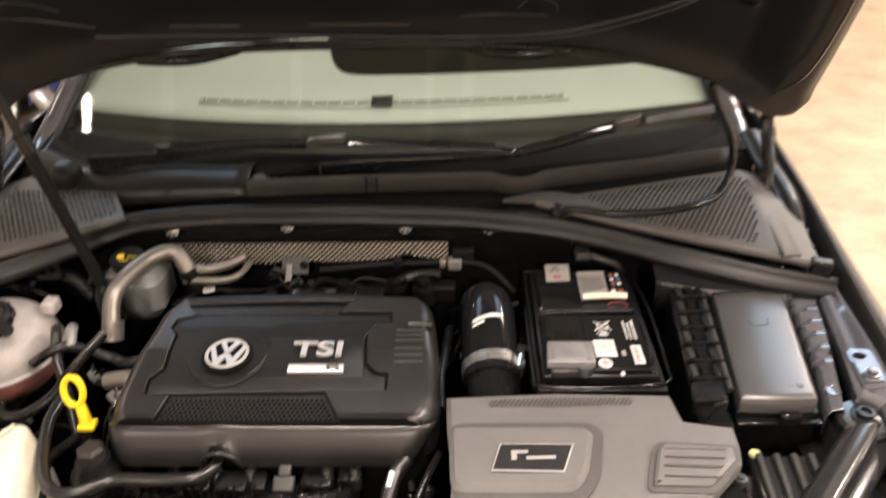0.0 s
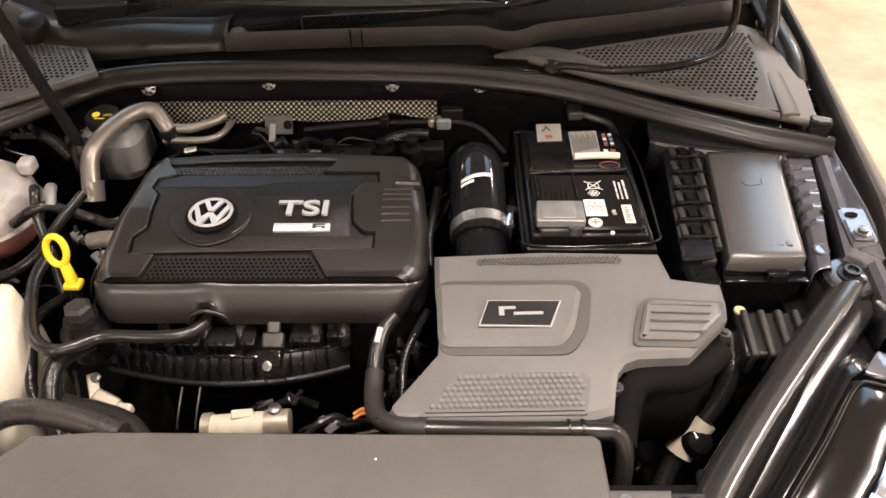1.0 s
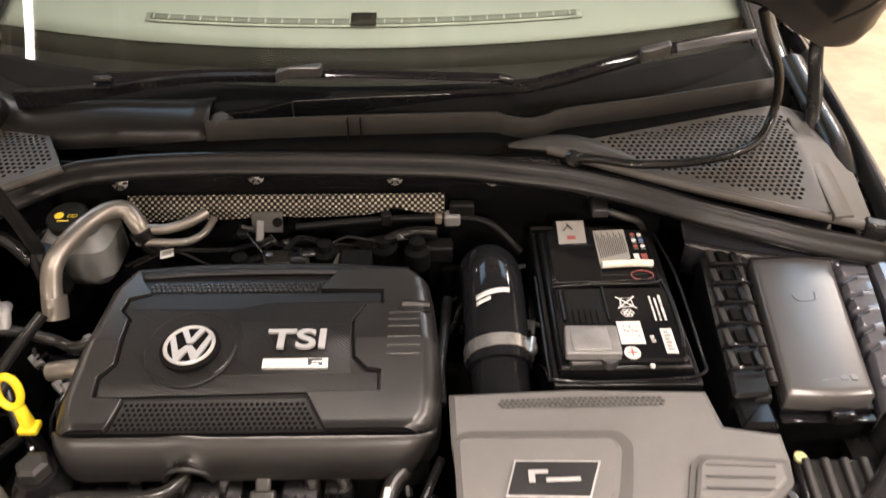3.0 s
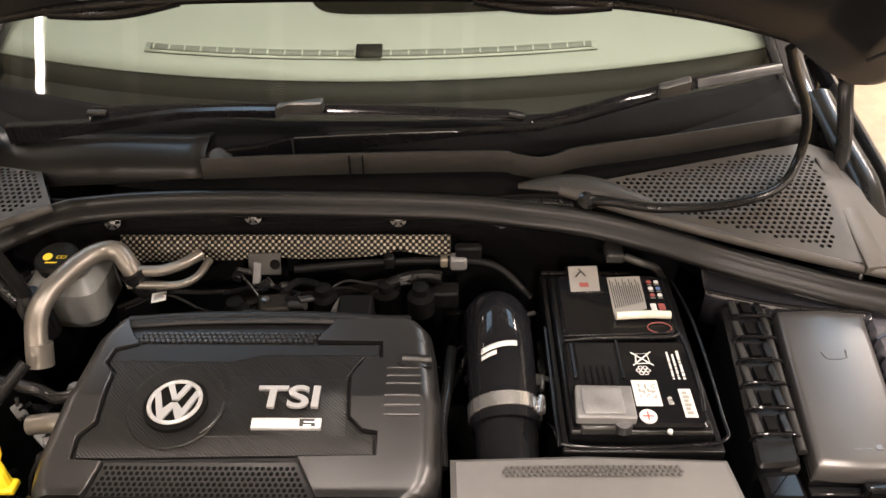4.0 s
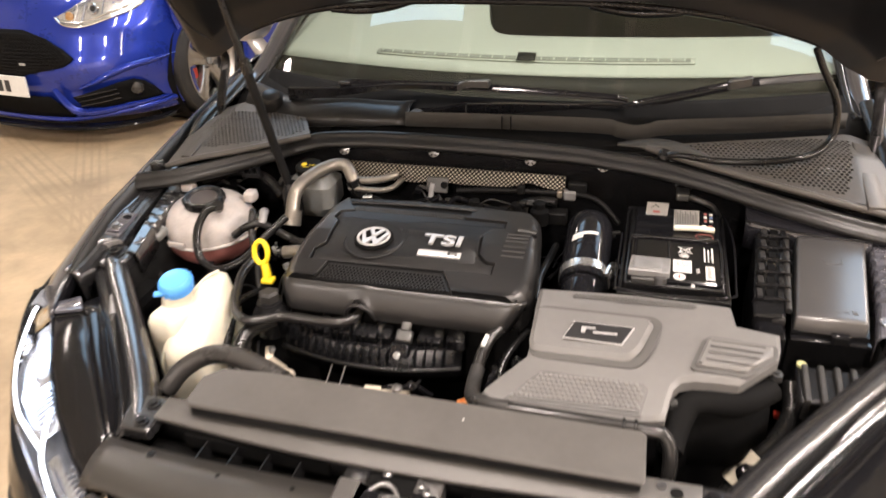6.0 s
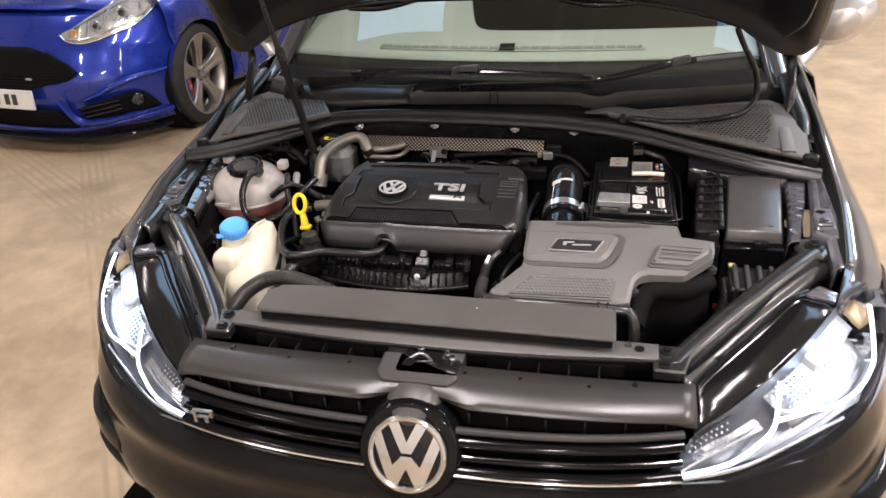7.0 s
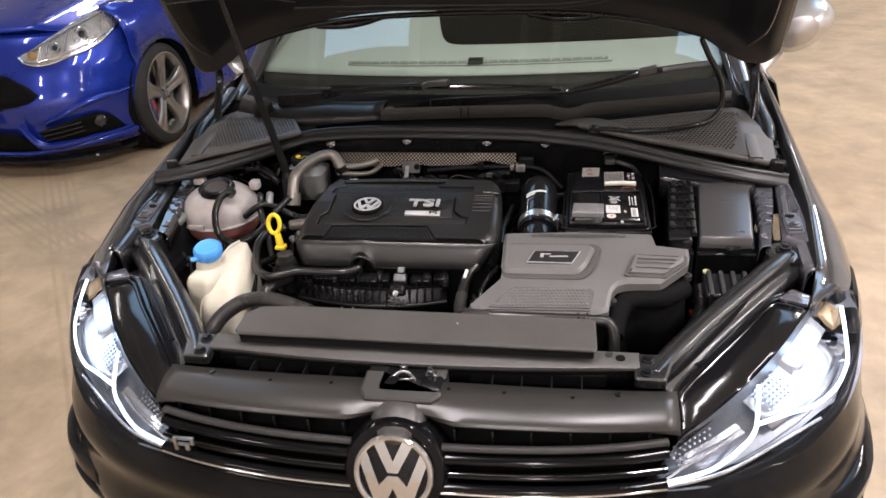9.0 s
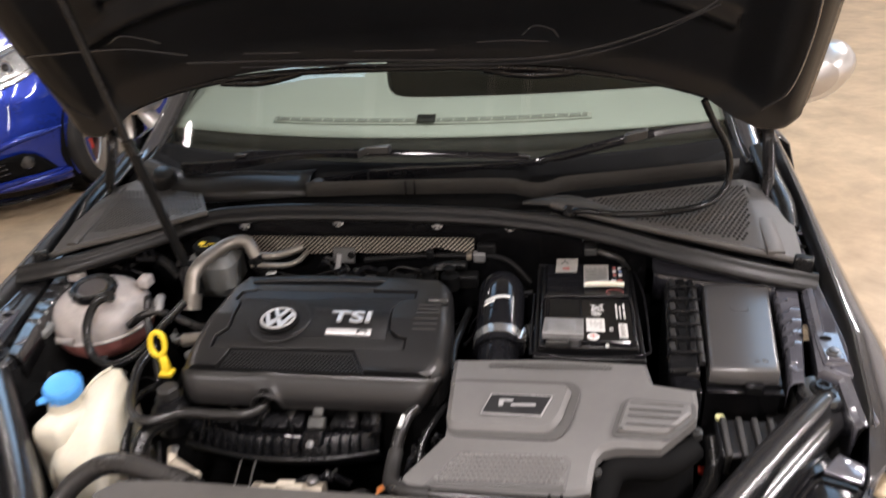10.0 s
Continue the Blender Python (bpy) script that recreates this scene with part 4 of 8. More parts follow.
    # strut beams from lock panel to wings
    for sx in (-1, 1):
        pts = [(sx * 0.437, 0.195, 0.748), (sx * 0.477, 0.258, 0.753), (sx * 0.54, 0.338, 0.767), (sx * 0.604, 0.412, 0.780), (sx * 0.68, 0.496, 0.797), (sx * 0.735, 0.557, 0.806)]
        side = Vector((sx * 0.76, -0.65, 0)).normalized()
        prof = ((-0.020, -0.040), (-0.019, -0.008), (-0.015, 0.002), (-0.006, 0.008), (0.004, 0.011), (0.014, 0.0105), (0.020, 0.007), (0.0235, 0.0), (0.026, -0.010), (0.034, -0.013), (0.045, -0.018), (0.049, -0.036))
        path = spline(pts, 6)
        beam = part("front_beam", grid([[p + side * a + Vector((0, 0, h)) for a, h in prof] for p in path]), BEAM_PAINT_BLACK, CAR, "glossy black rounded diagonal beam", sharp=60, thick=0.002)
        part("beam_end", lathe([(0.037, -0.02), (0.037, 0.004), (0.032, 0.009), (0.026, 0.010)], (sx * 0.735, 0.560, 0.804), (0, -0.1, 1), 28), BEAM_PAINT_BLACK, beam)
        part("beam_bolt", lathe([(0.020, 0), (0.020, 0.003), (0.012, 0.004), (0.012, 0.010), (0.008, 0.010), (0.008, 0.006)], (sx * 0.735, 0.560, 0.813), seg=18), RUBBER, beam)
        part("foot", prism(round_poly([(sx * 0.408, 0.168), (sx * 0.462, 0.168), (sx * 0.485, 0.245), (sx * 0.412, 0.245)], 0.008), 0.760, 0.02, 0.004, 0.003), BEAM_PAINT_BLACK, beam)
        part("foot_bolt", lathe([(0.012, 0), (0.012, 0.003), (0.007, 0.004), (0.007, 0.008)], (sx * 0.43, 0.184, 0.760), seg=14), BLACK_PLASTIC, beam)
        part("foot_bolt", lathe([(0.012, 0), (0.012, 0.003), (0.007, 0.004), (0.007, 0.008)], (sx * 0.434, 0.224, 0.760), seg=14), BLACK_PLASTIC, beam)
        # glossy ledge between beam and lamp
        led = [(0.478, 0.084), (0.531, 0.126), (0.600, 0.187), (0.668, 0.264), (0.740, 0.368), (0.70, 0.386), (0.672, 0.383), (0.605, 0.300), (0.53, 0.215), (0.492, 0.170), (0.480, 0.155), (0.476, 0.12)]
        slope = [(0.07, 0.692), (0.084, 0.699), (0.126, 0.720), (0.187, 0.747), (0.264, 0.771), (0.39, 0.797)]
        zf = lambda x, y: interp(slope, y)
        ledge = part("lamp_ledge", draped([(sx * x, y) for x, y in led], zf, 0.02, 0.007, 0.005, (0.10, 0.126, 0.155, 0.187, 0.225, 0.264, 0.32)), LEDGE, CAR, "glossy black plastic ledge behind the headlight", sharp=50)
        rim = [(0.487, 0.115), (0.487, 0.150), (0.500, 0.172), (0.538, 0.214), (0.612, 0.298), (0.672, 0.371), (0.700, 0.373), (0.728, 0.364)]
        part("ledge_ridge", tube([(sx * x, y, zf(x, y) + 0.001) for x, y in rim], 0.0028, seg=8), LEDGE, ledge)
        part("ledge_ridge", tube([(sx * (x - 0.016), y + 0.012, zf(x, y) + 0.0005) for x, y in ((0.505, 0.105), (0.54, 0.133), (0.600, 0.187), (0.668, 0.264), (0.72, 0.34))], 0.0016, seg=6), LEDGE, ledge)
        # plate added, in a lighter colour, for the bright reflection on the ledge
        part("ledge_corner", prism(round_poly([(sx * 0.690, 0.392), (sx * 0.738, 0.372), (sx * 0.752, 0.405), (sx * 0.722, 0.428)], 0.004), 0.799, 0.006, 0.002, 0.001), WING_METAL, ledge, "level glossy corner of the ledge, lighter for its reflection")
        # sloping panel between ledge and beam
        part("lamp_skirt", grid([[(sx * x, y, zf(x, y) - 0.004) for x, y in ((0.476, 0.14), (0.492, 0.172), (0.53, 0.217), (0.605, 0.302), (0.672, 0.385), (0.71, 0.41))], [(sx * (x - 0.004), y + 0.030, zf(x, y) - 0.022) for x, y in ((0.476, 0.14), (0.492, 0.172), (0.53, 0.217), (0.605, 0.302), (0.672, 0.385), (0.72, 0.43))],
                                 [(sx * (x + 0.004), y + 0.060, zf(x, y) - 0.05) for x, y in ((0.476, 0.14), (0.492, 0.172), (0.53, 0.217), (0.605, 0.302), (0.672, 0.385), (0.73, 0.45))]]), LEDGE, ledge, thick=0.002, sharp=60)
        # added black box for the shade between beam end and wing
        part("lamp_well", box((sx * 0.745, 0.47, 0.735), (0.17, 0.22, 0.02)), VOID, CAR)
        # added near-black sheet for the shade below the beam towards the engine bay
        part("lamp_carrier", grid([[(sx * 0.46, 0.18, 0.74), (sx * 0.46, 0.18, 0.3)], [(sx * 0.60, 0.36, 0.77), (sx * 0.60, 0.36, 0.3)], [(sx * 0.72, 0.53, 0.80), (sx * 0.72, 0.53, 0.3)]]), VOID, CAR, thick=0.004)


def emblem_strokes(parent, c, ax, r, lift, material, slim=0.0, dome=0.0):
    """A ring and two plain zigzag strokes on a disc."""
    right = Vector((1, 0, 0))
    up = ax.cross(right).normalized()
    right = up.cross(ax).normalized()

    def at(u, v, h=0.0):
        return c + right * u * r + up * v * r + ax * (lift + h)
    part("ring", tube([at(0.95 * math.cos(k * math.pi / 24), 0.95 * math.sin(k * math.pi / 24)) for k in range(49)], r * 0.085, n=1, seg=8, flat=0.8), material, parent)
    upper = ((-0.50, 0.78), (-0.25, 0.89), (0.0, 0.34), (0.25, 0.89), (0.50, 0.78), (0.13, 0.05), (-0.13, 0.05))
    lower = ((-0.87, 0.32), (-0.69, 0.57), (-0.36, -0.30), (-0.13, -0.035), (0.13, -0.035), (0.36, -0.30), (0.69, 0.57), (0.87, 0.32), (0.47, -0.80), (0.25, -0.88), (0.0, -0.36), (-0.25, -0.88), (-0.47, -0.80))
    for poly in (inset_poly(upper, slim), inset_poly(lower, slim)):
        bm = bm_new()
        hi = bm.faces.new([bm.verts.new((u, v, 0.0012)) for u, v in poly])
        bmesh.ops.triangulate(bm, faces=[hi])
        bmesh.ops.subdivide_edges(bm, edges=bm.edges[:], cuts=3, use_grid_fill=True)
        rim = [e for e in bm.edges if e.is_boundary]
        wall = bmesh.ops.extrude_edge_only(bm, edges=rim)["geom"]
        for v in wall:
            if isinstance(v, bmesh.types.BMVert):
                v.co.z = -0.003
        for v in bm.verts:
            u, w, h = v.co
            v.co = at(u, w, h + dome * r * max(0.0, 1 - u * u - w * w))
        bmesh.ops.recalc_face_normals(bm, faces=bm.faces[:])
        part("stroke", bm, material, parent, sharp=35)


def build_headlights():
    low = [(0.434, 0.034, 0.624), (0.525, 0.060, 0.618), (0.602, 0.100, 0.611), (0.715, 0.182, 0.620), (0.795, 0.255, 0.640), (0.838, 0.325, 0.683), (0.850, 0.392, 0.737), (0.832, 0.446, 0.785)]
    upp = [(0.436, 0.037, 0.634), (0.478, 0.082, 0.697), (0.531, 0.124, 0.718), (0.600, 0.185, 0.745), (0.668, 0.262, 0.770), (0.740, 0.366, 0.792), (0.780, 0.412, 0.797), (0.814, 0.448, 0.795)]
    a, b = spline(low, 5), spline(upp, 5)

    def surf(i, t, off=0.0):
        p, q = a[i], b[i]
        n = Vector((0.35 + 0.5 * i / len(a), -0.75, 0.55)).normalized()
        return p.lerp(q, t) + n * (0.018 * math.sin(math.pi * t) * min(1, i / 6) + off)
    for sx in (-1, 1):
        S = lambda v: Vector((v.x * sx, v.y, v.z))
        hl = part("headlight", grid([[S(surf(i, t / 8, -0.05 * math.sin(math.pi * min(1, max(0.0, t / 8))))) for t in range(9)] for i in range(len(a))]), HOUSING_DARK, CAR, "lit headlight with white daylight strip")
        part("lens", grid([[S(surf(i, t / 8)) for t in range(9)] for i in range(len(a))]), LENS, hl, "clear polycarbonate headlight lens").visible_shadow = False
        n = len(a)
        def line(pts, r, nm="daylight_strip", m=DRL):
            part(nm, tube([S(surf(i, t, -0.012)) for i, t in pts], r, n=4), m, hl)
        line(((1, 0.42), (3, 0.31), (5, 0.29), (7, 0.31), (9, 0.36), (10, 0.39), (11, 0.43), (12, 0.47), (13, 0.56), (14, 0.69), (15, 0.79), (16, 0.88)), 0.0037)
        line(((13, 0.58), (14, 0.53), (16, 0.44), (18, 0.32), (20, 0.26), (22, 0.22), (24, 0.23), (25, 0.28), (27, 0.46), (29, 0.58), (30, 0.64)), 0.0037)
        # stepped bezels and dark shelves behind the lens
        line(((2, 0.16), (6, 0.18), (10, 0.20), (14, 0.20), (18, 0.12)), 0.004, "bezel", HOUSING)
        line(((2, 0.52), (5, 0.56), (8, 0.58), (11, 0.62)), 0.003, "bezel", HOUSING)
        part("inner_shelf", grid([[S(surf(i, t, -0.030)) for t in (0.03, 0.22)] for i in range(1, 30)]), HOUSING_DARK, hl)
        part("reflector_step", grid([[S(surf(i, t, -0.016 - 0.006 * (k % 2))) for k, t in enumerate((0.56, 0.62, 0.64, 0.70))] for i in range(4, 13)]), HOUSING, hl)
        aim = (sx * 0.35, -0.8, 0.45)
        # these reflectors emit to imitate the glow round the projectors
        for i0, i1, t0, t1, off in ((14, 24, 0.34, 0.86, -0.026), (19, 25, 0.66, 0.95, -0.020)):
            part("lit_reflector", grid([[S(surf(i, t0 + (t1 - t0) * k / 8, off)) for k in range(9)] for i in range(i0, i1 + 1)]), BEAM_SOFT, hl, "blue-white reflector with the lamp's glow put into its emission", thick=0.001)
        for i, t, r in ((19, 0.56, 0.022), (21, 0.80, 0.016)):
            part("projector", lathe([(r, -0.012), (r * 1.03, 0.0), (r * 0.8, 0.005), (r * 0.3, 0.008)], S(surf(i, t, -0.018)), aim), BEAM, hl, "lit blue-white projector")
        part("reflector_bowl", lathe([(0.020, 0.004), (0.018, 0.0), (0.010, -0.012)], S(surf(25, 0.45, -0.022)), aim, caps=False), HOUSING, hl)
        for k in range(4):
            part("vent_fin", box(S(surf(24, 0.30 + 0.10 * k, -0.016)), (0.012, 0.003, 0.003)), HOUSING, hl, smooth=False)
        # honeycomb reflector beside the projector and dotted one at the inner tip
        for lo, hi, ts, s in ((15, 18, (0.60, 0.65, 0.70, 0.75, 0.80, 0.85), 0.0036), (4, 10, (0.62, 0.69, 0.76, 0.83, 0.90), 0.0034)):
            bm = bm_new()
            i = lo
            while i < hi:
                for k, t in enumerate(ts):
                    f = i + 0.5 * (k % 2)
                    v = surf(int(f), t, -0.020).lerp(surf(int(f) + 1, t, -0.020), f - int(f))
                    add_lathe(bm, [(s, -0.002), (s * 0.7, 0.001), (s * 0.25, 0.002)], S(v), (sx * 0.2, -0.8, 0.55), 6)
                i += 0.5 if lo == 15 else 0.75
            part("reflector_grid", bm, HOUSING, hl, smooth=False)
        part("indicator_reflector", grid([[S(surf(i, 0.34 + 0.10 * k, -0.026 - 0.004 * (k % 2))) for k in range(6)] for i in range(26, 31)]), AMBER_CLEAR, hl, "pale amber indicator reflector", thick=0.001)
        part("indicator", lathe([(0.008, -0.02), (0.008, 0), (0.003, 0.003)], S(surf(29, 0.62, -0.032)), (sx * 0.5, -0.6, 0.5)), AMBER, hl)


def build_cabin():
    # windscreen: a curved pane
    def pane(u, s):
        x = u * (0.71 - 0.10 * s)
        return Vector((x, 1.075 + 0.19 * u * u + 0.82 * s - 0.04 * s * u * u, 0.975 + 0.445 * s + 0.05 * s * (1 - s) * 1.0 - 0.012 * u * u))
    us = [k / 16 - 1 for k in range(33)]
    w = part("windscreen", grid([[pane(u, s / 14) for u in us] for s in range(15)]), GLASS, CAR, "curved greenish windscreen glass")
    w.visible_shadow = False
    # added black sheet hides bright reflections along the foot of the glass
    part("plenum_cover", grid([[pane(u, s) + Vector((0, 0, 0.004)) for u in us] for s in (-0.05, -0.02, 0.0, 0.014, 0.026)]), VOID, CAR, "added black sheet masking reflections at the windscreen's foot", thick=0.002)
    # pillars and roof
    for sx in (-1, 1):
        pil = [(sx * x, y, z) for x, y, z in ((0.765, 1.20, 0.935), (0.755, 1.30, 0.955), (0.71, 1.62, 1.145), (0.65, 2.05, 1.375))]
        part("pillar", tube(pil, 0.030, flat=0.8), BLACK_PAINT, CAR)
        part("pillar_trim", tube([(x - sx * 0.03, y - 0.012, z + 0.012) for x, y, z in pil], 0.009), RUBBER, CAR)
    roof = [[(u * 0.60, 1.92 + k * 0.20, 1.425 + 0.035 * math.sin(math.pi * min(1, 0.2 + k / 10)) - 0.03 * u * u - (0.06 * max(0, k - 6))) for u in [j / 8 - 1 for j in range(17)]] for k in range(9)]
    part("roof", grid(roof), BLACK_PAINT, CAR, thick=0.01)
    part("headlining", grid([[(x, y, z - 0.03) for x, y, z in row] for row in roof]), DASH_DARK, CAR, thick=0.004)
    # body sides with side glass, tail
    for sx in (-1, 1):
        rows = []
        for k in range(49):
            y = 1.34 + k * (4.15 - 1.34) / 48
            tail = max(0, (y - 3.75) / 0.4)
            rows.append([(sx * (x - 0.10 * tail ** 2), y, z) for x, z in
                         [(0.795, 0.985), (0.86, 0.94), (0.89, 0.84)] + [(0.90 - 0.02 * (j > 9), 0.80 - 0.62 * j / 12) for j in range(13)]])
        bm = grid(rows)
        arch_cut(bm, 3.43, 0.31, 0.34)
        part("body_side", bm, BLACK_PAINT, CAR, thick=0.004)
        part("side_window", grid([[(sx * 0.79, y, 0.985), (sx * 0.62, min(max(y, 2.0), 3.55), 1.40)] for y in (1.45, 2.0, 2.5, 3.0, 3.55, 3.9)]), GLASS, CAR).visible_shadow = False
    part("tail", grid([[(u * 0.80, 4.15 + 0.10 * (1 - u * u), z) for u in [j / 6 - 1 for j in range(13)]] for z in (0.18, 0.4, 0.6, 0.8, 0.985)]), BLACK_PAINT, CAR, thick=0.004)
    part("rear_window", grid([[(u * 0.76, 4.1, 0.985) for u in (-1, -0.5, 0, 0.5, 1)], [(u * 0.60, 3.52, 1.36) for u in (-1, -0.5, 0, 0.5, 1)]]), GLASS, CAR)
    part("underbody", box((0, 2.1, 0.2), (1.6, 4.0, 0.05)), VOID, CAR)
    # dashboard
    def dash_y(u):
        return 1.185 + 0.19 * u * u

    def dash_z(u, y):
        s = min(1, (y - dash_y(u)) / 0.34)
        return 1.020 - 0.028 * u * u + 0.085 * s ** 0.8 + 0.05 * math.exp(-((u + 0.5) / 0.22) ** 2) * max(0, s - 0.35) * 1.5

    def dash_deep(u):
        return 0.165 + 0.30 / (1 + math.exp((u + 0.205) / 0.022))
    us3 = [j / 64 - 1 for j in range(129)]
    rows = [[(u * 0.72, dash_y(u) + dash_deep(u) * k / 13, dash_z(u, dash_y(u) + dash_deep(u) * k / 13)) for u in us3] for k in range(14)]
    d = part("dashboard", grid(rows), DASH, CAR, "pale grey-green dashboard top behind the windscreen", thick=0.004)
    last = rows[-1]
    part("dash_rear", grid([[(x, y + 0.001, z - 0.001) for x, y, z in last], [(x, y + 0.03, z - 0.06) for x, y, z in last], [(x, y + 0.10, z - 0.25) for x, y, z in last]]), DASH_DARK, d, thick=0.003)
    part("dash_front", grid([[(u * 0.72, dash_y(u) + 0.002, 1.019 - 0.028 * u * u) for u in us3], [(u * 0.72, dash_y(u) - 0.012, 0.985 - 0.03 * u * u) for u in us3],
                                   [(u * 0.72, dash_y(u) - 0.10, 0.935) for u in us3]]), DASH_DARK, d, thick=0.003)

    def on_dash(x, s):
        u = x / 0.72
        y = dash_y(u) + s * 0.55
        return Vector((x, y, dash_z(u, y) + 0.003))
    def slab(nm, x0, x1, s0, s1, m, h=0.002, n=20):
        return part(nm, grid([[on_dash(x0 + (x1 - x0) * k / n, s) + Vector((0, 0, h)) for k in range(n + 1)] for s in (s0, s1)]), m, d, thick=0.002)
    slab("vent_frame", -0.40, 0.39, 0.075, 0.115, DASH_EDGE)
    slab("vent_slot", -0.39, 0.38, 0.083, 0.107, DASH_SLOT, 0.004)
    for k in range(26):
        slab("vent_bar", -0.385 + k * 0.03, -0.382 + k * 0.03, 0.084, 0.106, DASH_EDGE, 0.005, 1)
    slab("sensor", -0.022, 0.022, 0.07, 0.128, DASH_DARK, 0.007, 3)
    part("firewall_inside", box((0, 1.75, 0.75), (1.4, 0.03, 0.7)), DASH_DARK, CAR)
    for sx in (-0.36, 0.36):
        st = part("seat", prism(round_poly(rect(sx - 0.25, 2.35, sx + 0.25, 2.50), 0.06), 1.10, 0.75, 0.03, 0.04), DASH_DARK, CAR)
        part("head_rest", box((sx, 2.45, 1.20), (0.26, 0.10, 0.16)), DASH_DARK, st, bevel=0.03)
    part("cabin_floor", box((0, 2.9, 0.40), (1.6, 2.4, 0.04)), DASH_DARK, CAR)
    # door mirror
    for sx in (-1, 1):
        mir = part("door_mirror", lathe([(0.012, -0.088), (0.046, -0.076), (0.068, -0.045), (0.078, 0.0), (0.076, 0.045), (0.066, 0.060)], (0, 0, 0), (0, 1, 0), 32), MIRROR_CAP, CAR, "silver-grey door mirror")
        mir.data.transform(Matrix.Translation((sx * 0.955, 1.57, 1.050)) @ pose(0, 0, 0, 0, -sx * 28, -sx * 14) @ Matrix.Diagonal((1.35, 1, 0.92, 1)))
        part("mirror_foot", tube([(sx * 0.80, 1.50, 0.925), (sx * 0.86, 1.53, 0.945), (sx * 0.92, 1.56, 1.0)], lambda f: 0.034 - 0.008 * f, flat=0.6), MIRROR_CAP, mir)


def build_wheel(name, parent, c, sx, r=0.315, width=0.205, spokes=5, caliper=None):
    """An alloy wheel: tyre, rim and spokes; sx: the side its face points to."""
    cx, cy, cz = c
    ax = Vector((sx, 0, 0))
    w = part(name, lathe([(r - 0.08, -width / 2), (r - 0.03, -width / 2), (r - 0.006, -width / 2 + 0.02), (r, -width / 2 + 0.05), (r, width / 2 - 0.05),
                              (r - 0.006, width / 2 - 0.02), (r - 0.03, width / 2 - 0.002), (r - 0.058, width / 2), (r - 0.072, width / 2 - 0.008)], c, ax, 56, False), TYRE, parent, "black tyre with alloy wheel")
    bm = bm_new()
    q = ax.to_track_quat("Z", "Y").to_matrix()
    R = r - 0.068
    add_grid(bm, [[Vector(c) + q @ Vector((rr * math.cos(k * math.pi / 24), rr * math.sin(k * math.pi / 24), h)) for k in range(48)]
                  for rr, h in ((R - 0.02, -width / 2), (R - 0.018, width / 2 - 0.06), (R - 0.012, width / 2 - 0.012), (R, width / 2 + 0.002), (R + 0.008, width / 2))], True)
    part("rim", bm, RIM, w)
    part("brake_disc", lathe([(R * 0.78, -0.012), (R * 0.78, 0.012)], Vector(c) + ax * 0.01, ax, 40), STEEL, w)
    part("hub", lathe([(0.05, 0), (0.05, 0.012), (0.03, 0.02), (0.028, 0.014)], Vector(c) + ax * (width / 2 - 0.045), ax, 24), RIM, w)
    for k in range(spokes):
        a = 2 * math.pi * k / spokes + math.pi / 2 - 0.06
        rad, tan = Vector((math.cos(a), math.sin(a), 0)), Vector((-math.sin(a), math.cos(a), 0))
        rows = []
        for rr, half, h in ((0.025, 0.036, -0.034), (R * 0.34, 0.034, -0.024), (R * 0.55, 0.036, -0.016), (R * 0.76, 0.046, -0.010), (R * 0.90, 0.062, -0.006), (R + 0.004, 0.084, -0.004)):
            rows.append([Vector(c) + q @ (rad * rr + tan * half * f + Vector((0, 0, width / 2 + h + d))) for f, d in ((-1.0, -0.035), (-0.98, -0.006), (-0.80, 0.0), (-0.30, -0.001), (0.0, -0.006), (0.30, -0.001), (0.80, 0.0), (0.98, -0.006), (1.0, -0.035))])
        part("spoke", grid(rows), RIM, w, "broad silver spoke", sharp=40)
    for k in range(4):
        a = math.pi / 4 + k * math.pi / 2
        part("wheel_nut", lathe([(0.010, -0.002), (0.010, 0.002), (0.007, 0.003), (0.007, 0.010)], Vector(c) + q @ Vector((0.042 * math.cos(a), 0.042 * math.sin(a), width / 2 - 0.026)), ax, 8), STEEL_DARK, w)
    part("hub_cap", lathe([(0.024, -0.002), (0.024, 0.004), (0.018, 0.007)], Vector(c) + ax * (width / 2 - 0.026), ax, 24), SENSOR_GREY, w)
    if caliper:
        part("brake_caliper", box(Vector(c) + ax * 0.02 + Vector((0, caliper * 0.13, 0.0)), (0.07, 0.06, 0.15)), RED, w, "red brake caliper", bevel=0.012)
    part("arch_liner", lathe([(r + 0.035, -0.16), (r + 0.035, 0.06)], c, ax, 40, False), VOID, w)
    return w



build_bonnet()
build_wings()
build_front()
build_headlights()
build_cabin()
for sx in (-1, 1):
    for wy in (0.80, 3.43):
        build_wheel("wheel", CAR, (sx * 0.79, wy, 0.315), sx)

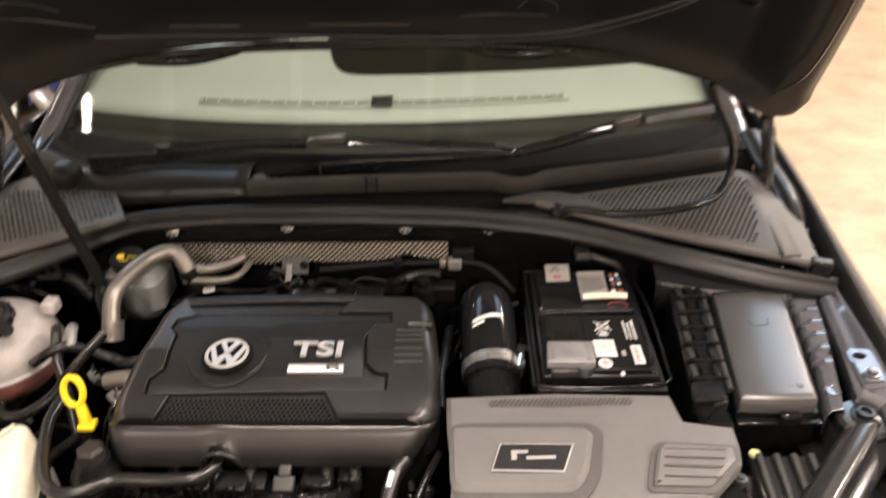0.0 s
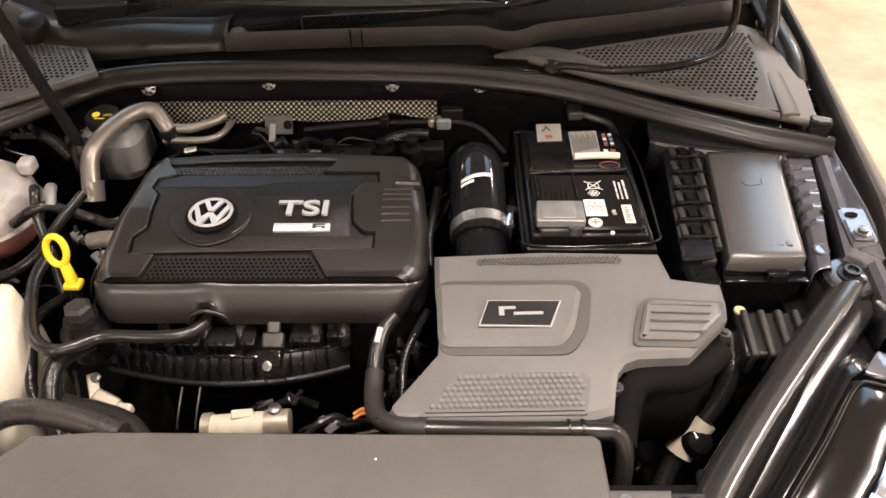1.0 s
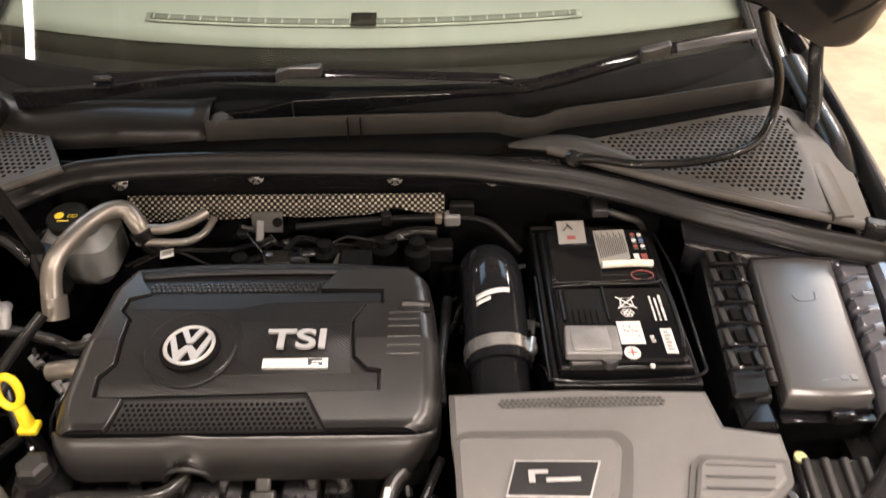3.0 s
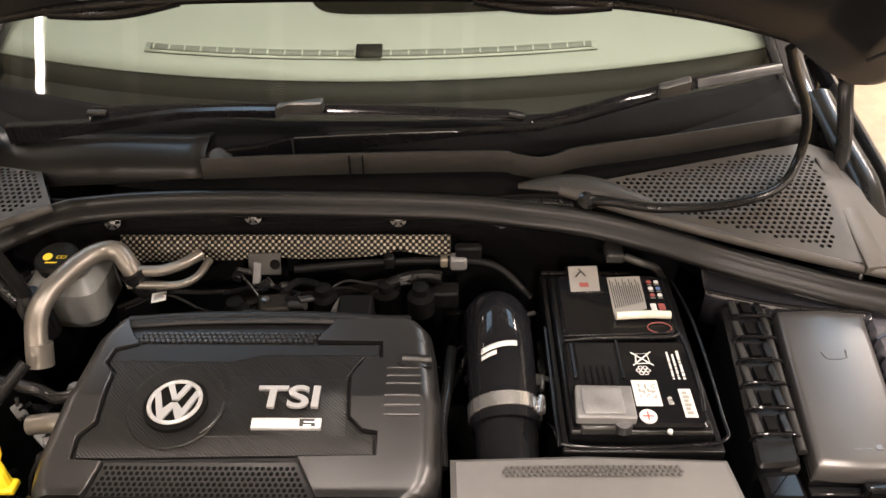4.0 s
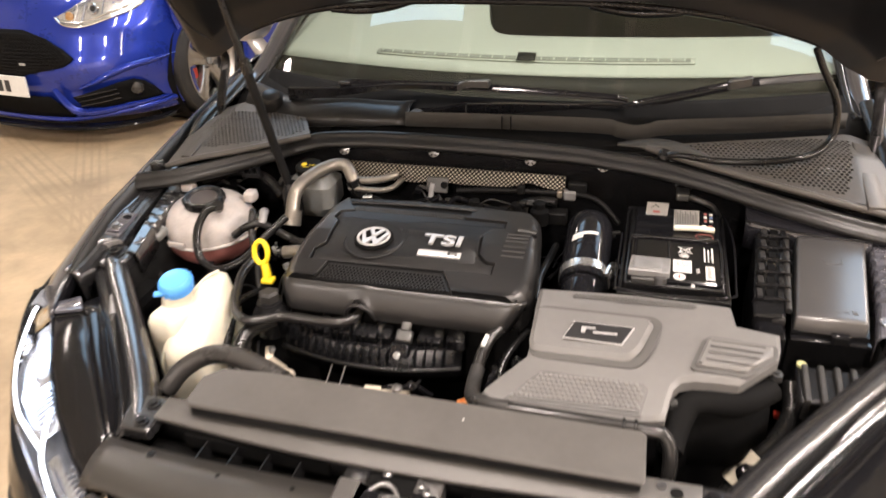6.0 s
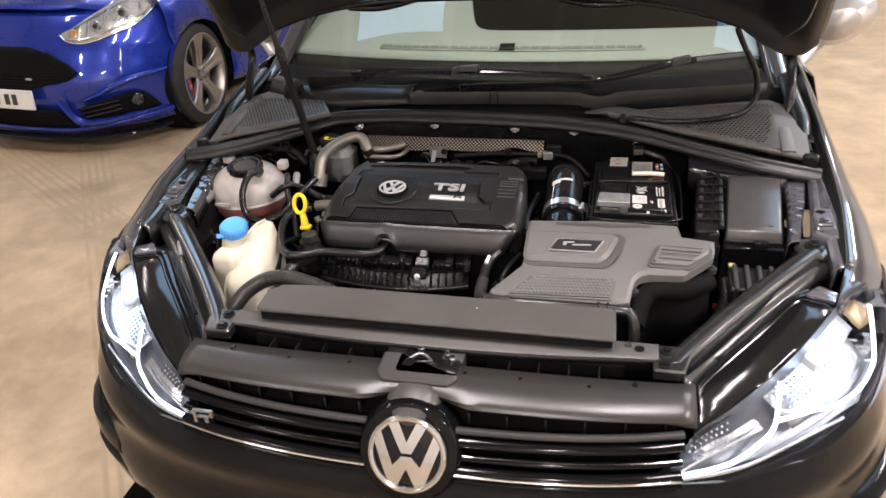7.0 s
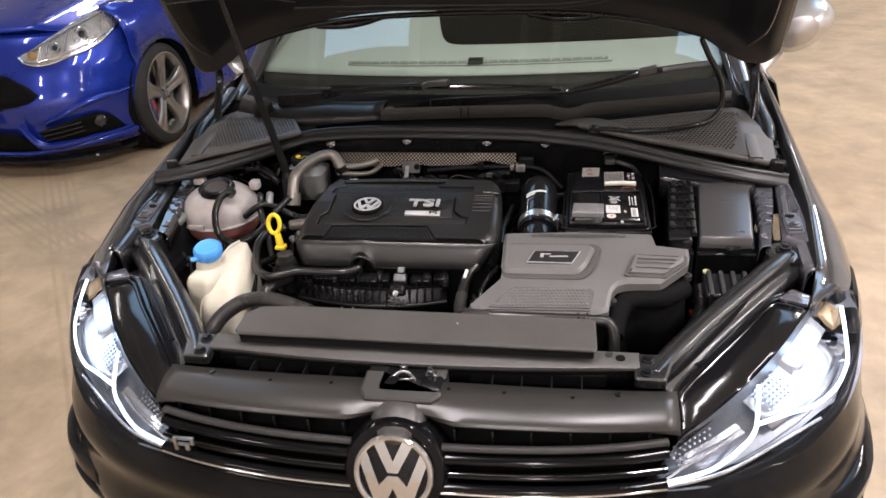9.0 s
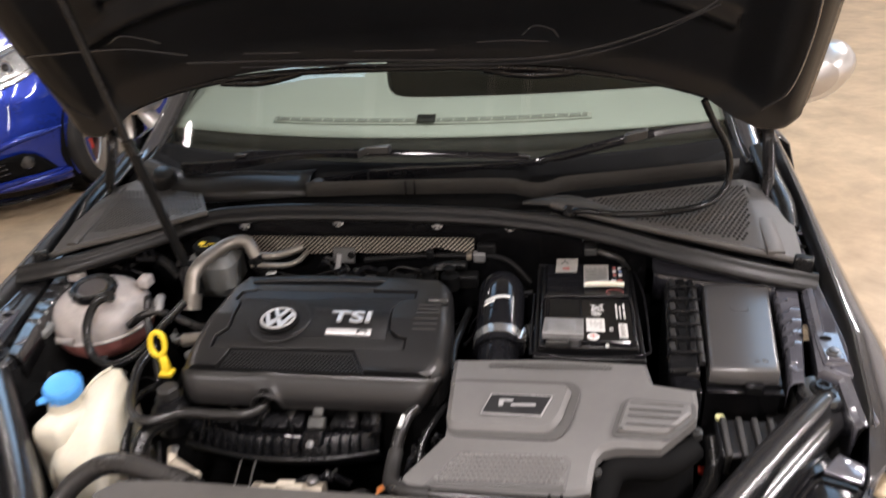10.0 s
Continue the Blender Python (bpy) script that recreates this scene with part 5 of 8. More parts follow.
# ---- engine bay: setting within the car ----
def build_bay_shell():
    # added near-black sheets close the bay where only deep shade shows
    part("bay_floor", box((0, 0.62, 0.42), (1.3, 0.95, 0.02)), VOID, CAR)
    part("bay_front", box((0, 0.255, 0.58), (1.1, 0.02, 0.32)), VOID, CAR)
    fw = part("firewall", grid([[(x, 0.985 + 0.015 * (abs(x) > 0.45), 0.45), (x, 0.985, 0.78), (x, 0.978, 0.86), (x, 0.968, 0.912), (x, 0.975, 0.932)] for x in [k * 0.1 - 0.7 for k in range(15)]]), BLACK_PLASTIC, CAR, thick=0.006)
    for x, y, z in ((-0.374, 0.957, 0.903), (-0.158, 0.957, 0.9125), (0.060, 0.957, 0.908), (0.215, 0.957, 0.9045)):
        nut = part("push_nut", lathe([(0.0128, 0), (0.0128, 0.002), (0.005, 0.004), (0.004, 0.002)], (x, y, z), (0, -0.9, 0.42), 20), STEEL_DARK, fw, "round zinc push nut")
        for k in range(6):
            a = k * math.pi / 3
            part("notch", box(Vector((x, y - 0.003, z + 0.001)) + Vector((math.cos(a) * 0.0095, -0.002, math.sin(a) * 0.0088)), (0.003, 0.003, 0.006), pose(0, 0, 0, 0, -math.degrees(a) + 90, 0)), VOID, nut, smooth=False)
    # broad rubber seal along the bulkhead
    pts = spline([(-0.80, 0.76, 0.897), (-0.70, 0.80, 0.903), (-0.58, 0.880, 0.914), (-0.50, 0.935, 0.926), (-0.44, 0.957, 0.938), (-0.39, 0.964, 0.942), (-0.31, 0.970, 0.945), (-0.18, 0.973, 0.9455), (0.03, 0.970, 0.9435), (0.157, 0.965, 0.941),
                  (0.24, 0.955, 0.937), (0.33, 0.945, 0.930), (0.40, 0.930, 0.922), (0.448, 0.915, 0.917), (0.527, 0.882, 0.909), (0.604, 0.858, 0.900), (0.69, 0.834, 0.890), (0.79, 0.815, 0.880)], 6)
    prof = ((0.020, -0.026), (0.016, -0.012), (0.010, -0.003), (0.003, 0.0006), (-0.003, -0.0008), (-0.0065, -0.006), (-0.009, -0.0105), (-0.013, -0.0125), (-0.019, -0.0165), (-0.0225, -0.021), (-0.0235, -0.027), (-0.020, -0.032), (-0.010, -0.034))
    rows = []
    for k, p in enumerate(pts):
        d = pts[min(k + 1, len(pts) - 1)] - pts[max(k - 1, 0)]
        back = Vector((-d.y, d.x, 0)).normalized()
        rows.append([p + back * a + Vector((0, 0, h)) for a, h in prof])
    seal = part("bulkhead_seal", grid(rows), SEAL, CAR, "black rubber seal along the bulkhead", sharp=50)
    part("seal_clip", box((0.765, 0.83, 0.893), (0.035, 0.022, 0.03), pose(0, 0, 0, 0, 0, -20)), RUBBER, seal, bevel=0.004)
    part("seal_clip", box((-0.765, 0.795, 0.903), (0.03, 0.02, 0.025), pose(0, 0, 0, 0, 0, 20)), RUBBER, seal, bevel=0.004)


def perforated(name, panel, field, zf, step, r, material, parent, label):
    """A thin plate (a convex outline) with rows of round holes over a field of it."""
    xs, ys = [p[0] for p in panel], [p[1] for p in panel]
    inside, near = in_poly(field), in_poly(inset_poly(panel, -step * 1.5))
    bm = bm_new()
    j, y = 0, min(ys) - step
    while y < max(ys) + step:
        x = min(xs) - step + (step / 2 if j % 2 else 0)
        while x < max(xs) + step:
            if near(x, y):
                cell = [(x + step * 0.5774 * math.sin(k * math.pi / 3), y + step * 0.5774 * math.cos(k * math.pi / 3)) for k in range(6)]
                outer = []
                for k in range(6):
                    a, b = cell[k], cell[(k + 1) % 6]
                    outer += [a, ((a[0] + b[0]) / 2, (a[1] + b[1]) / 2)]
                vo = [bm.verts.new((a, b, zf(a, b))) for a, b in outer]
                if inside(x, y):
                    ring = [(x + r * math.sin(k * math.pi / 6), y + r * math.cos(k * math.pi / 6)) for k in range(12)]
                    vi = [bm.verts.new((a, b, zf(a, b))) for a, b in ring]
                    vd = [bm.verts.new((a, b, zf(a, b) - 0.0015)) for a, b in ring]
                    for k in range(12):
                        bm.faces.new((vo[k], vo[(k + 1) % 12], vi[(k + 1) % 12], vi[k]))
                        bm.faces.new((vi[k], vi[(k + 1) % 12], vd[(k + 1) % 12], vd[k]))
                else:
                    bm.faces.new(vo)
            x += step
        y += step * 0.866
        j += 1
    bmesh.ops.remove_doubles(bm, verts=bm.verts, dist=0.0004)
    cx, cy = sum(xs) / len(xs), sum(ys) / len(ys)
    for (xa, ya), (xb, yb) in zip(panel, panel[1:] + panel[:1]):
        n = Vector((yb - ya, xa - xb, 0)).normalized()
        if n.dot(Vector((cx - xa, cy - ya, 0))) > 0:
            n = -n
        bmesh.ops.bisect_plane(bm, geom=[*bm.verts, *bm.edges, *bm.faces], plane_co=(xa, ya, 0), plane_no=n, clear_outer=True)
    return part(name, bm, material, parent, label)


def build_cowl():
    cowl = part("cowl", grid([[(x, y + (0.0 if k == 0 else 0.004 if k == 1 else 0.012 if k == 2 else 0.022), z - (0.032 if k == 0 else 0.0) - (0.004 if k == 2 else 0.012 if k == 3 else 0)) for x, y, z in
                              spline([(-0.235, 0.998, 0.984), (-0.10, 1.006, 0.985), (0.0, 1.009, 0.986), (0.20, 1.013, 0.987), (0.235, 1.012, 0.982), (0.27, 1.010, 0.977), (0.30, 1.014, 0.981), (0.335, 1.022, 0.988), (0.50, 1.062, 0.988), (0.70, 1.125, 0.985)], 5)] for k in range(4)]),
                COWL, CAR, "grey plastic windscreen cowl", thick=0.003)
    part("seam", box((-0.013, 1.004, 0.969), (0.0015, 0.008, 0.034), pose(0, 0, 0, -6)), VOID, cowl)
    part("seam", box((0.007, 1.004, 0.969), (0.0015, 0.008, 0.034), pose(0, 0, 0, -6)), VOID, cowl)
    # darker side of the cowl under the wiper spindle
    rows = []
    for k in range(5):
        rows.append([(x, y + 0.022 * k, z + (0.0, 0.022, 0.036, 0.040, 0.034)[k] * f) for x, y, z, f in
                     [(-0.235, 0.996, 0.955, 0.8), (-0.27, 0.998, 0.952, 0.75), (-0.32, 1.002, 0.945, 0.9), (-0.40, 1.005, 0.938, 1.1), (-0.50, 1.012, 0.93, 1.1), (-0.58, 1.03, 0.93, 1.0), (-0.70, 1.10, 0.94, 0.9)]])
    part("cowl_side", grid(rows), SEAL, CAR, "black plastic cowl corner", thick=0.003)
    part("cowl_cap", lathe([(0.02, -0.006), (0.02, 0.0), (0.012, 0.007)], (-0.219, 1.035, 0.968), (0, -0.3, 1)), COWL, CAR)
    # near-black sheet for the shade in the well behind the cowl
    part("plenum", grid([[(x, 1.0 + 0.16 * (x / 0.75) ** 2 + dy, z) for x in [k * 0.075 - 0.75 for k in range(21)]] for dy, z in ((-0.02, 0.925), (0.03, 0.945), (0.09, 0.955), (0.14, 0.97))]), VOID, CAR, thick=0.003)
    # perforated intake corners
    for sx in (-1, 1):
        zr = lambda x, y: 0.949 - 0.20 * max(0, 1.0 - y) - 0.01 * (abs(x) - 0.4) - 0.25 * max(0, abs(x) - 0.70)
        wide = ((0.30, 0.975), (0.44, 0.918), (0.60, 0.862), (0.765, 0.832), (0.775, 0.95), (0.775, 1.10), (0.70, 1.115), (0.50, 1.045), (0.33, 0.985)) if sx > 0 else \
            ((0.45, 0.945), (0.60, 0.868), (0.69, 0.83), (0.765, 0.815), (0.775, 0.95), (0.775, 1.10), (0.70, 1.115), (0.52, 1.065))
        panel = [(sx * x, y) for x, y in wide]
        shape = ((0.35, 0.975), (0.45, 0.938), (0.56, 0.900), (0.668, 0.868), (0.69, 0.95), (0.70, 1.075), (0.62, 1.07), (0.50, 1.03), (0.40, 1.0)) if sx > 0 else \
            ((0.47, 0.96), (0.57, 0.912), (0.665, 0.878), (0.725, 0.87), (0.73, 0.96), (0.715, 1.05), (0.60, 1.05), (0.50, 1.02))
        field = [(sx * x, y) for x, y in shape]
        plate = perforated("scuttle_panel", panel, field, zr, 0.0098, 0.0034, SCUTTLE, CAR, "grey plastic scuttle panel with rows of round holes")
        # black sheet under the holes gives them their shade
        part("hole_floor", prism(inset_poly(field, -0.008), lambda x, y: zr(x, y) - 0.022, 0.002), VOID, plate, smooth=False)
        part("panel_edge", tube([(x, y, zr(x, y)) for x, y in panel[:4]], 0.007, n=3), SCUTTLE, plate)
    part("scuttle_hump", tube([(0.24, 0.996, 0.940), (0.30, 0.992, 0.946), (0.36, 0.98, 0.947), (0.43, 0.955, 0.938)], lambda t: 0.006 + 0.016 * math.sin(math.pi * t), flat=0.5), COWL, CAR)
    # wipers: flat arms and spoiler blades
    def strip(stations, depth):
        """A bar of rectangular section through stations (x, y, top, foot)."""
        return grid([[(x, y, lo), (x, y, hi - 0.002), (x, y + 0.0018, hi), (x, y + depth, hi + 0.001), (x, y + depth, lo)] for x, y, hi, lo in stations], True)

    def closed(bm):
        bmesh.ops.holes_fill(bm, edges=[e for e in bm.edges if e.is_boundary])
        return bm

    def blade(stations):
        """A rubber blade with a leaning spoiler above it, through (x, y, top, foot)."""
        return closed(grid([[(x, y + 0.004, lo), (x, y - 0.003, lo + 0.003), (x, y - 0.002, lo + (hi - lo) * 0.40), (x, y + 0.003, lo + (hi - lo) * 0.55), (x, y + 0.008, hi), (x, y + 0.011, hi), (x, y + 0.013, lo)] for x, y, hi, lo in stations], True))
    wl = part("wiper", closed(strip([(-0.556, 1.068, 1.003, 0.972), (-0.50, 1.070, 1.004, 0.978), (-0.42, 1.073, 1.0075, 0.989), (-0.34, 1.077, 1.015, 1.001), (-0.281, 1.080, 1.0205, 1.009), (-0.23, 1.080, 1.0225, 1.0125), (-0.178, 1.079, 1.0235, 1.0125), (-0.132, 1.078, 1.0235, 1.011)], 0.012)), BLACK_GLOSS, CAR, "black windscreen wiper at rest", sharp=25)
    part("wiper_blade", blade([(-0.434, 1.090, 1.012, 0.999), (-0.425, 1.090, 1.020, 0.999), (-0.40, 1.090, 1.0225, 1.002), (-0.286, 1.091, 1.024, 1.009), (-0.147, 1.091, 1.025, 1.010), (0.028, 1.090, 1.021, 1.006), (0.13, 1.088, 1.018, 1.003), (0.227, 1.086, 1.015, 0.999), (0.250, 1.085, 1.010, 0.998)]), BLACK_GLOSS, wl)
    part("blade_clip", prism(round_poly([(-0.132, 1.0765), (-0.108, 1.0705), (-0.058, 1.0715), (-0.056, 1.092), (-0.130, 1.094)], 0.004), lambda x, y: 1.040 - 0.010 * max(0, (-0.108 - x) / 0.02), 0.016, 0.003, 0.002), SENSOR_DARK, wl, "dark grey wiper clip")
    part("blade_end", box((0.240, 1.084, 1.0105), (0.026, 0.008, 0.008), pose(0, 0, 0, 0, 8, -6)), SILVER_EDGE, wl, bevel=0.002)
    part("blade_end", box((-0.414, 1.089, 1.016), (0.030, 0.012, 0.009)), SHINY_PIPE, wl, bevel=0.003)
    part("spindle_cap", lathe([(0.030, -0.04), (0.028, -0.006), (0.022, 0.004), (0.010, 0.008)], (-0.600, 1.062, 0.984), (0.25, -0.35, 1)), SEAL, wl, "grey rubber spindle cap")
    wr = part("wiper", closed(strip([(-0.218, 1.040, 0.976, 0.964), (-0.16, 1.042, 0.981, 0.963), (-0.103, 1.044, 0.995, 0.962), (-0.04, 1.045, 0.9985, 0.972), (0.05, 1.045, 1.002, 0.983), (0.149, 1.045, 1.0055, 0.996), (0.215, 1.046, 1.008, 1.001), (0.271, 1.047, 1.010, 1.004), (0.332, 1.055, 1.0205, 1.014), (0.434, 1.078, 1.040, 1.034), (0.455, 1.082, 1.045, 1.038)], 0.010)), BLACK_GLOSS, CAR, "black windscreen wiper at rest", sharp=25)
    # thin lighter strips stand for highlights along the arm
    part("arm_edge", tube([(-0.101, 1.0445, 0.9955), (0.02, 1.0448, 1.0012), (0.149, 1.0448, 1.0055)], 0.0013, n=2, seg=6), SILVER_EDGE, wr)
    part("arm_joint", box((-0.103, 1.043, 0.979), (0.003, 0.004, 0.030)), SILVER_EDGE, wr)
    part("wiper_blade", blade([(0.262, 1.066, 1.008, 1.000), (0.272, 1.066, 1.012, 0.999), (0.36, 1.080, 1.030, 1.016), (0.447, 1.092, 1.050, 1.034), (0.51, 1.108, 1.056, 1.040), (0.58, 1.128, 1.060, 1.044), (0.648, 1.148, 1.0615, 1.046)]), BLACK_GLOSS, wr)
    # lighter strip paints the highlight on the blade's end
    part("blade_back", blade([(0.515, 1.1045, 1.0555, 1.042), (0.58, 1.123, 1.0595, 1.046), (0.655, 1.146, 1.0615, 1.048)]), SILVER_EDGE, wr, "end of the wiper blade with its highlight put into the colour")
    part("blade_clip", prism(round_poly([(0.450, 1.079), (0.458, 1.076), (0.498, 1.085), (0.500, 1.104), (0.452, 1.096)], 0.004), lambda x, y: 1.061 + 0.17 * (x - 0.46), 0.018, 0.003, 0.002), SENSOR_DARK, wr, "dark grey wiper clip")
    # washer hose looping from bonnet to cowl
    hose = part("washer_hose", tube([(0.335, 0.958, 0.937), (0.37, 0.945, 0.945), (0.43, 0.930, 0.945), (0.51, 0.930, 0.948), (0.579, 0.945, 0.953), (0.627, 0.978, 0.957), (0.655, 1.015, 0.978), (0.655, 1.020, 1.022), (0.640, 1.015, 1.065), (0.612, 1.008, 1.112), (0.590, 1.002, 1.155)], 0.0070), RUBBER, CAR, "black rubber washer hose")
    part("grommet", lathe([(0.014, -0.01), (0.014, 0.006), (0.009, 0.011)], (0.337, 0.958, 0.937), (0.2, -0.6, 0.8)), RUBBER, hose)
    # gas strut that holds the bonnet
    st = part("bonnet_strut", cyl((-0.462, 0.832, 0.86), (-0.511, 0.82, 1.13), 0.0098, seg=16), MATT_BLACK, CAR, "black bonnet gas strut")
    part("strut_rod", cyl((-0.511, 0.82, 1.13), (-0.569, 0.815, 1.445), 0.0075, seg=14), BLACK_PLASTIC, st)
    part("strut_collar", cyl((-0.508, 0.8205, 1.12), (-0.514, 0.8197, 1.15), 0.0118, seg=14), RUBBER, st)
    part("strut_foot", lathe([(0.022, -0.06), (0.022, 0.0), (0.014, 0.02)], (-0.46, 0.833, 0.85), seg=16), RUBBER, st)


# ---- engine cover ----
def build_engine_cover():
    t = thing("engine_cover", (-0.105, 0.65, 0.70), "dark grey plastic engine cover with silver lettering and round emblem", "engine cover")

    def zt(x, y):
        return 0.838 + 0.029 * min(1, max(0, (y - 0.535) / 0.11)) + 0.004 * max(0, (y - 0.645) / 0.12)
    up = lambda h: (lambda x, y: zt(x, y) + h)
    bends = (0.535, 0.645)
    # sunken base under the plates
    base = [(-0.325, 0.527), (0.108, 0.527), (0.116, 0.60), (0.110, 0.755), (0.085, 0.774), (-0.29, 0.776), (-0.318, 0.755), (-0.322, 0.65)]
    part("cover_body", draped(base, up(-0.0050), 0.06, cuts=bends), COVER_DARK, t)
    part("skirt", draped(inset_poly(base, -0.004), up(-0.062), 0.05, cuts=bends), VOID, t)
    # raised shoulders at both ends, stepped towards the middle and rounded outwards
    left_in = [(0.5255, -0.272), (0.5655, -0.260), (0.567, -0.297), (0.595, -0.298), (0.6125, -0.281), (0.682, -0.283), (0.698, -0.297), (0.7215, -0.293), (0.730, -0.265), (0.754, -0.282), (0.774, -0.292)]
    left_out = [(0.5255, -0.332), (0.540, -0.342), (0.568, -0.345), (0.616, -0.341), (0.671, -0.335), (0.741, -0.331), (0.762, -0.322), (0.774, -0.308)]
    right_in = [(0.5255, -0.008), (0.572, -0.035), (0.5735, 0.055), (0.602, 0.055), (0.605, 0.037), (0.620, 0.022), (0.678, 0.017), (0.705, 0.032), (0.7065, 0.054), (0.734, 0.052), (0.7355, -0.034), (0.758, -0.022), (0.774, -0.012)]
    right_out = [(0.5255, 0.108), (0.533, 0.118), (0.545, 0.126), (0.565, 0.131), (0.642, 0.130), (0.731, 0.121), (0.760, 0.116), (0.774, 0.105)]
    for inner, outer, sx in ((left_in, left_out, -1), (right_in, right_out, 1)):
        ys = sorted({y for y, _ in inner} | {y for y, _ in outer} | {0.535, 0.645} | {0.5255 + 0.007 * k for k in range(36)})
        rows = []
        for y in [ys[0]] + ys + [ys[-1]]:
            xi, xo = interp(inner, y), interp(outer, y)
            end = 0.016 if len(rows) in (0, len(ys) + 1) else 0.0
            tuck = 0.005 if len(rows) == 0 else -0.005 if end else 0.0
            w = min(0.026, abs(xo - xi) * 0.8)
            top = zt(0, y) + 0.0045 - end
            row = [(xi, y + tuck, top - 0.008), (xi + sx * 0.0002, y + tuck, top - 0.0008), (xi + sx * 0.0012, y + tuck, top)]
            row += [(xo - sx * w * f, y + tuck, top - d) for f, d in ((1.0, 0.0), (0.80, 0.0008), (0.58, 0.0034), (0.38, 0.0080), (0.20, 0.0150), (0.07, 0.024), (0.0, 0.036))]
            row.append((xo - sx * 0.001, y + tuck, top - 0.075))
            rows.append(row)
        part("shoulder", grid(rows), COVER, t, "smooth satin grey rounded shoulder", sharp=30)
    # front brow with a cut-out for the pipe
    rows = []
    n = 44
    for y, z, dl, dr in ((0.5235, 0.8150, 0.0, 0.0), (0.5222, 0.8295, 0.0, 0.0), (0.5205, 0.8312, 0.0, 0.0), (0.5180, 0.8300, 0.0, 0.001), (0.512, 0.8210, 0.001, 0.006), (0.506, 0.809, 0.003, 0.012), (0.5015, 0.797, 0.006, 0.018), (0.4985, 0.785, 0.010, 0.025), (0.4985, 0.780, 0.011, 0.027), (0.505, 0.776, 0.014, 0.030)):
        row = []
        for k in range(n + 1):
            f = k / n
            x = -0.338 + dl + f * (0.463 - dl - dr)
            e = max(0.0, (abs(f - 0.5) - 0.42) / 0.08)
            arch = 0.020 * math.exp(-((x + 0.177) / 0.017) ** 4) if z < 0.800 else 0.004 * math.exp(-((x + 0.177) / 0.022) ** 2)
            row.append((x, y + 0.012 * e ** 3, z + arch * (1.6 if z < 0.79 else 0.8) - 0.003 * e ** 3))
        rows.append(row)
    brow = part("front_brow", grid(rows), COVER, t, "smooth dark grey front edge with a pipe cut-out", thick=0.003, sharp=40)
    part("pipe_arch", tube([(-0.207, 0.500, 0.776), (-0.197, 0.497, 0.796), (-0.177, 0.495, 0.806), (-0.157, 0.497, 0.796), (-0.146, 0.500, 0.776)], 0.0035), COVER, brow)
    part("brow_edge", tube([(-0.146, 0.503, 0.776), (-0.12, 0.501, 0.7765), (-0.08, 0.5015, 0.777)], 0.0022, seg=8), COVER, brow)
    # hatched centre plate in the sunken field
    field = [(-0.2945, 0.5695), (-0.2955, 0.595), (-0.2785, 0.612), (-0.2805, 0.682), (-0.2945, 0.6985), (-0.2915, 0.7195), (-0.262, 0.7305), (-0.255, 0.7335), (0.0495, 0.732), (0.0515, 0.709), (0.030, 0.7075), (0.0145, 0.679), (0.0195, 0.620), (0.036, 0.6025), (0.0525, 0.600), (0.0525, 0.576), (-0.037, 0.5745)]
    part("centre_plate", draped(inset_poly(field, 0.001), up(0.0008), 0.003, 0.0012, 0.001, bends), HATCH, t, "hatched plate round the emblem")
    smooth_top = [(-0.286, 0.702), (-0.284, 0.7195), (-0.255, 0.7295), (0.046, 0.728), (0.047, 0.7125), (-0.10, 0.7115), (-0.14, 0.700)]
    part("plain_band", draped(smooth_top, up(0.0014), 0.0012), COVER_DARK, t)
    recess = [(-0.150, 0.596), (0.0165, 0.598), (0.0125, 0.672), (-0.135, 0.677), (-0.124, 0.65), (-0.130, 0.62)]
    part("lettering_recess", draped(recess, up(0.0019), 0.002, 0.001, 0.0006, bends), HATCH, t)
    # ribs and grip on the pad of the right shoulder
    for k in range(6):
        y = 0.622 + k * 0.0122 + (0.006 if k > 2 else 0)
        part("rib", tube([(0.062, y, zt(0.05, y) + 0.0040), (0.104, y, zt(0.05, y) + 0.0040)], 0.0022, n=1, seg=8), COVER, t)
        part("rib_slot", box((0.083, y + 0.0042, zt(0.05, y) + 0.0036), (0.044, 0.0022, 0.0008)), VOID, t, smooth=False)
    part("side_grip", tube([(0.079, 0.706, zt(0.06, 0.703) + 0.0045), (0.116, 0.705, zt(0.1, 0.702) + 0.0025)], 0.0055, n=1, flat=0.8), COVER, t)
    part("grip_slot", tube([(0.074, 0.697, zt(0.06, 0.703) + 0.0035), (0.080, 0.693, zt(0.06, 0.703) + 0.0030), (0.117, 0.692, zt(0.1, 0.702) + 0.0010)], 0.0016, n=2, seg=6), VOID, t)
    # honeycomb fields at the front and the rear
    hexp = [(-0.268, 0.529), (-0.012, 0.529), (-0.036, 0.5685), (-0.258, 0.5665)]
    part("hex_field", draped(hexp, up(-0.0022), 0.002, cuts=(0.535,)), COVER, t)
    bm = bm_new()
    hex_cells(bm, in_poly(inset_poly(hexp, 0.002)), -0.28, 0.531, 0.01, 0.570, 0.0070, 0.0026, up(-0.0021), 0.0009)
    tagged(part("hex_relief", bm, VOID, t, smooth=False), kind="stuff")
    hexq = [(-0.276, 0.738), (-0.036, 0.739), (-0.024, 0.757), (-0.268, 0.757)]
    bm = bm_new()
    hex_cells(bm, in_poly(hexq), -0.28, 0.7405, 0.01, 0.757, 0.0070, 0.0036, up(-0.0032), 0.0018)
    tagged(part("hex_relief", bm, COVER, t, smooth=False), kind="stuff")
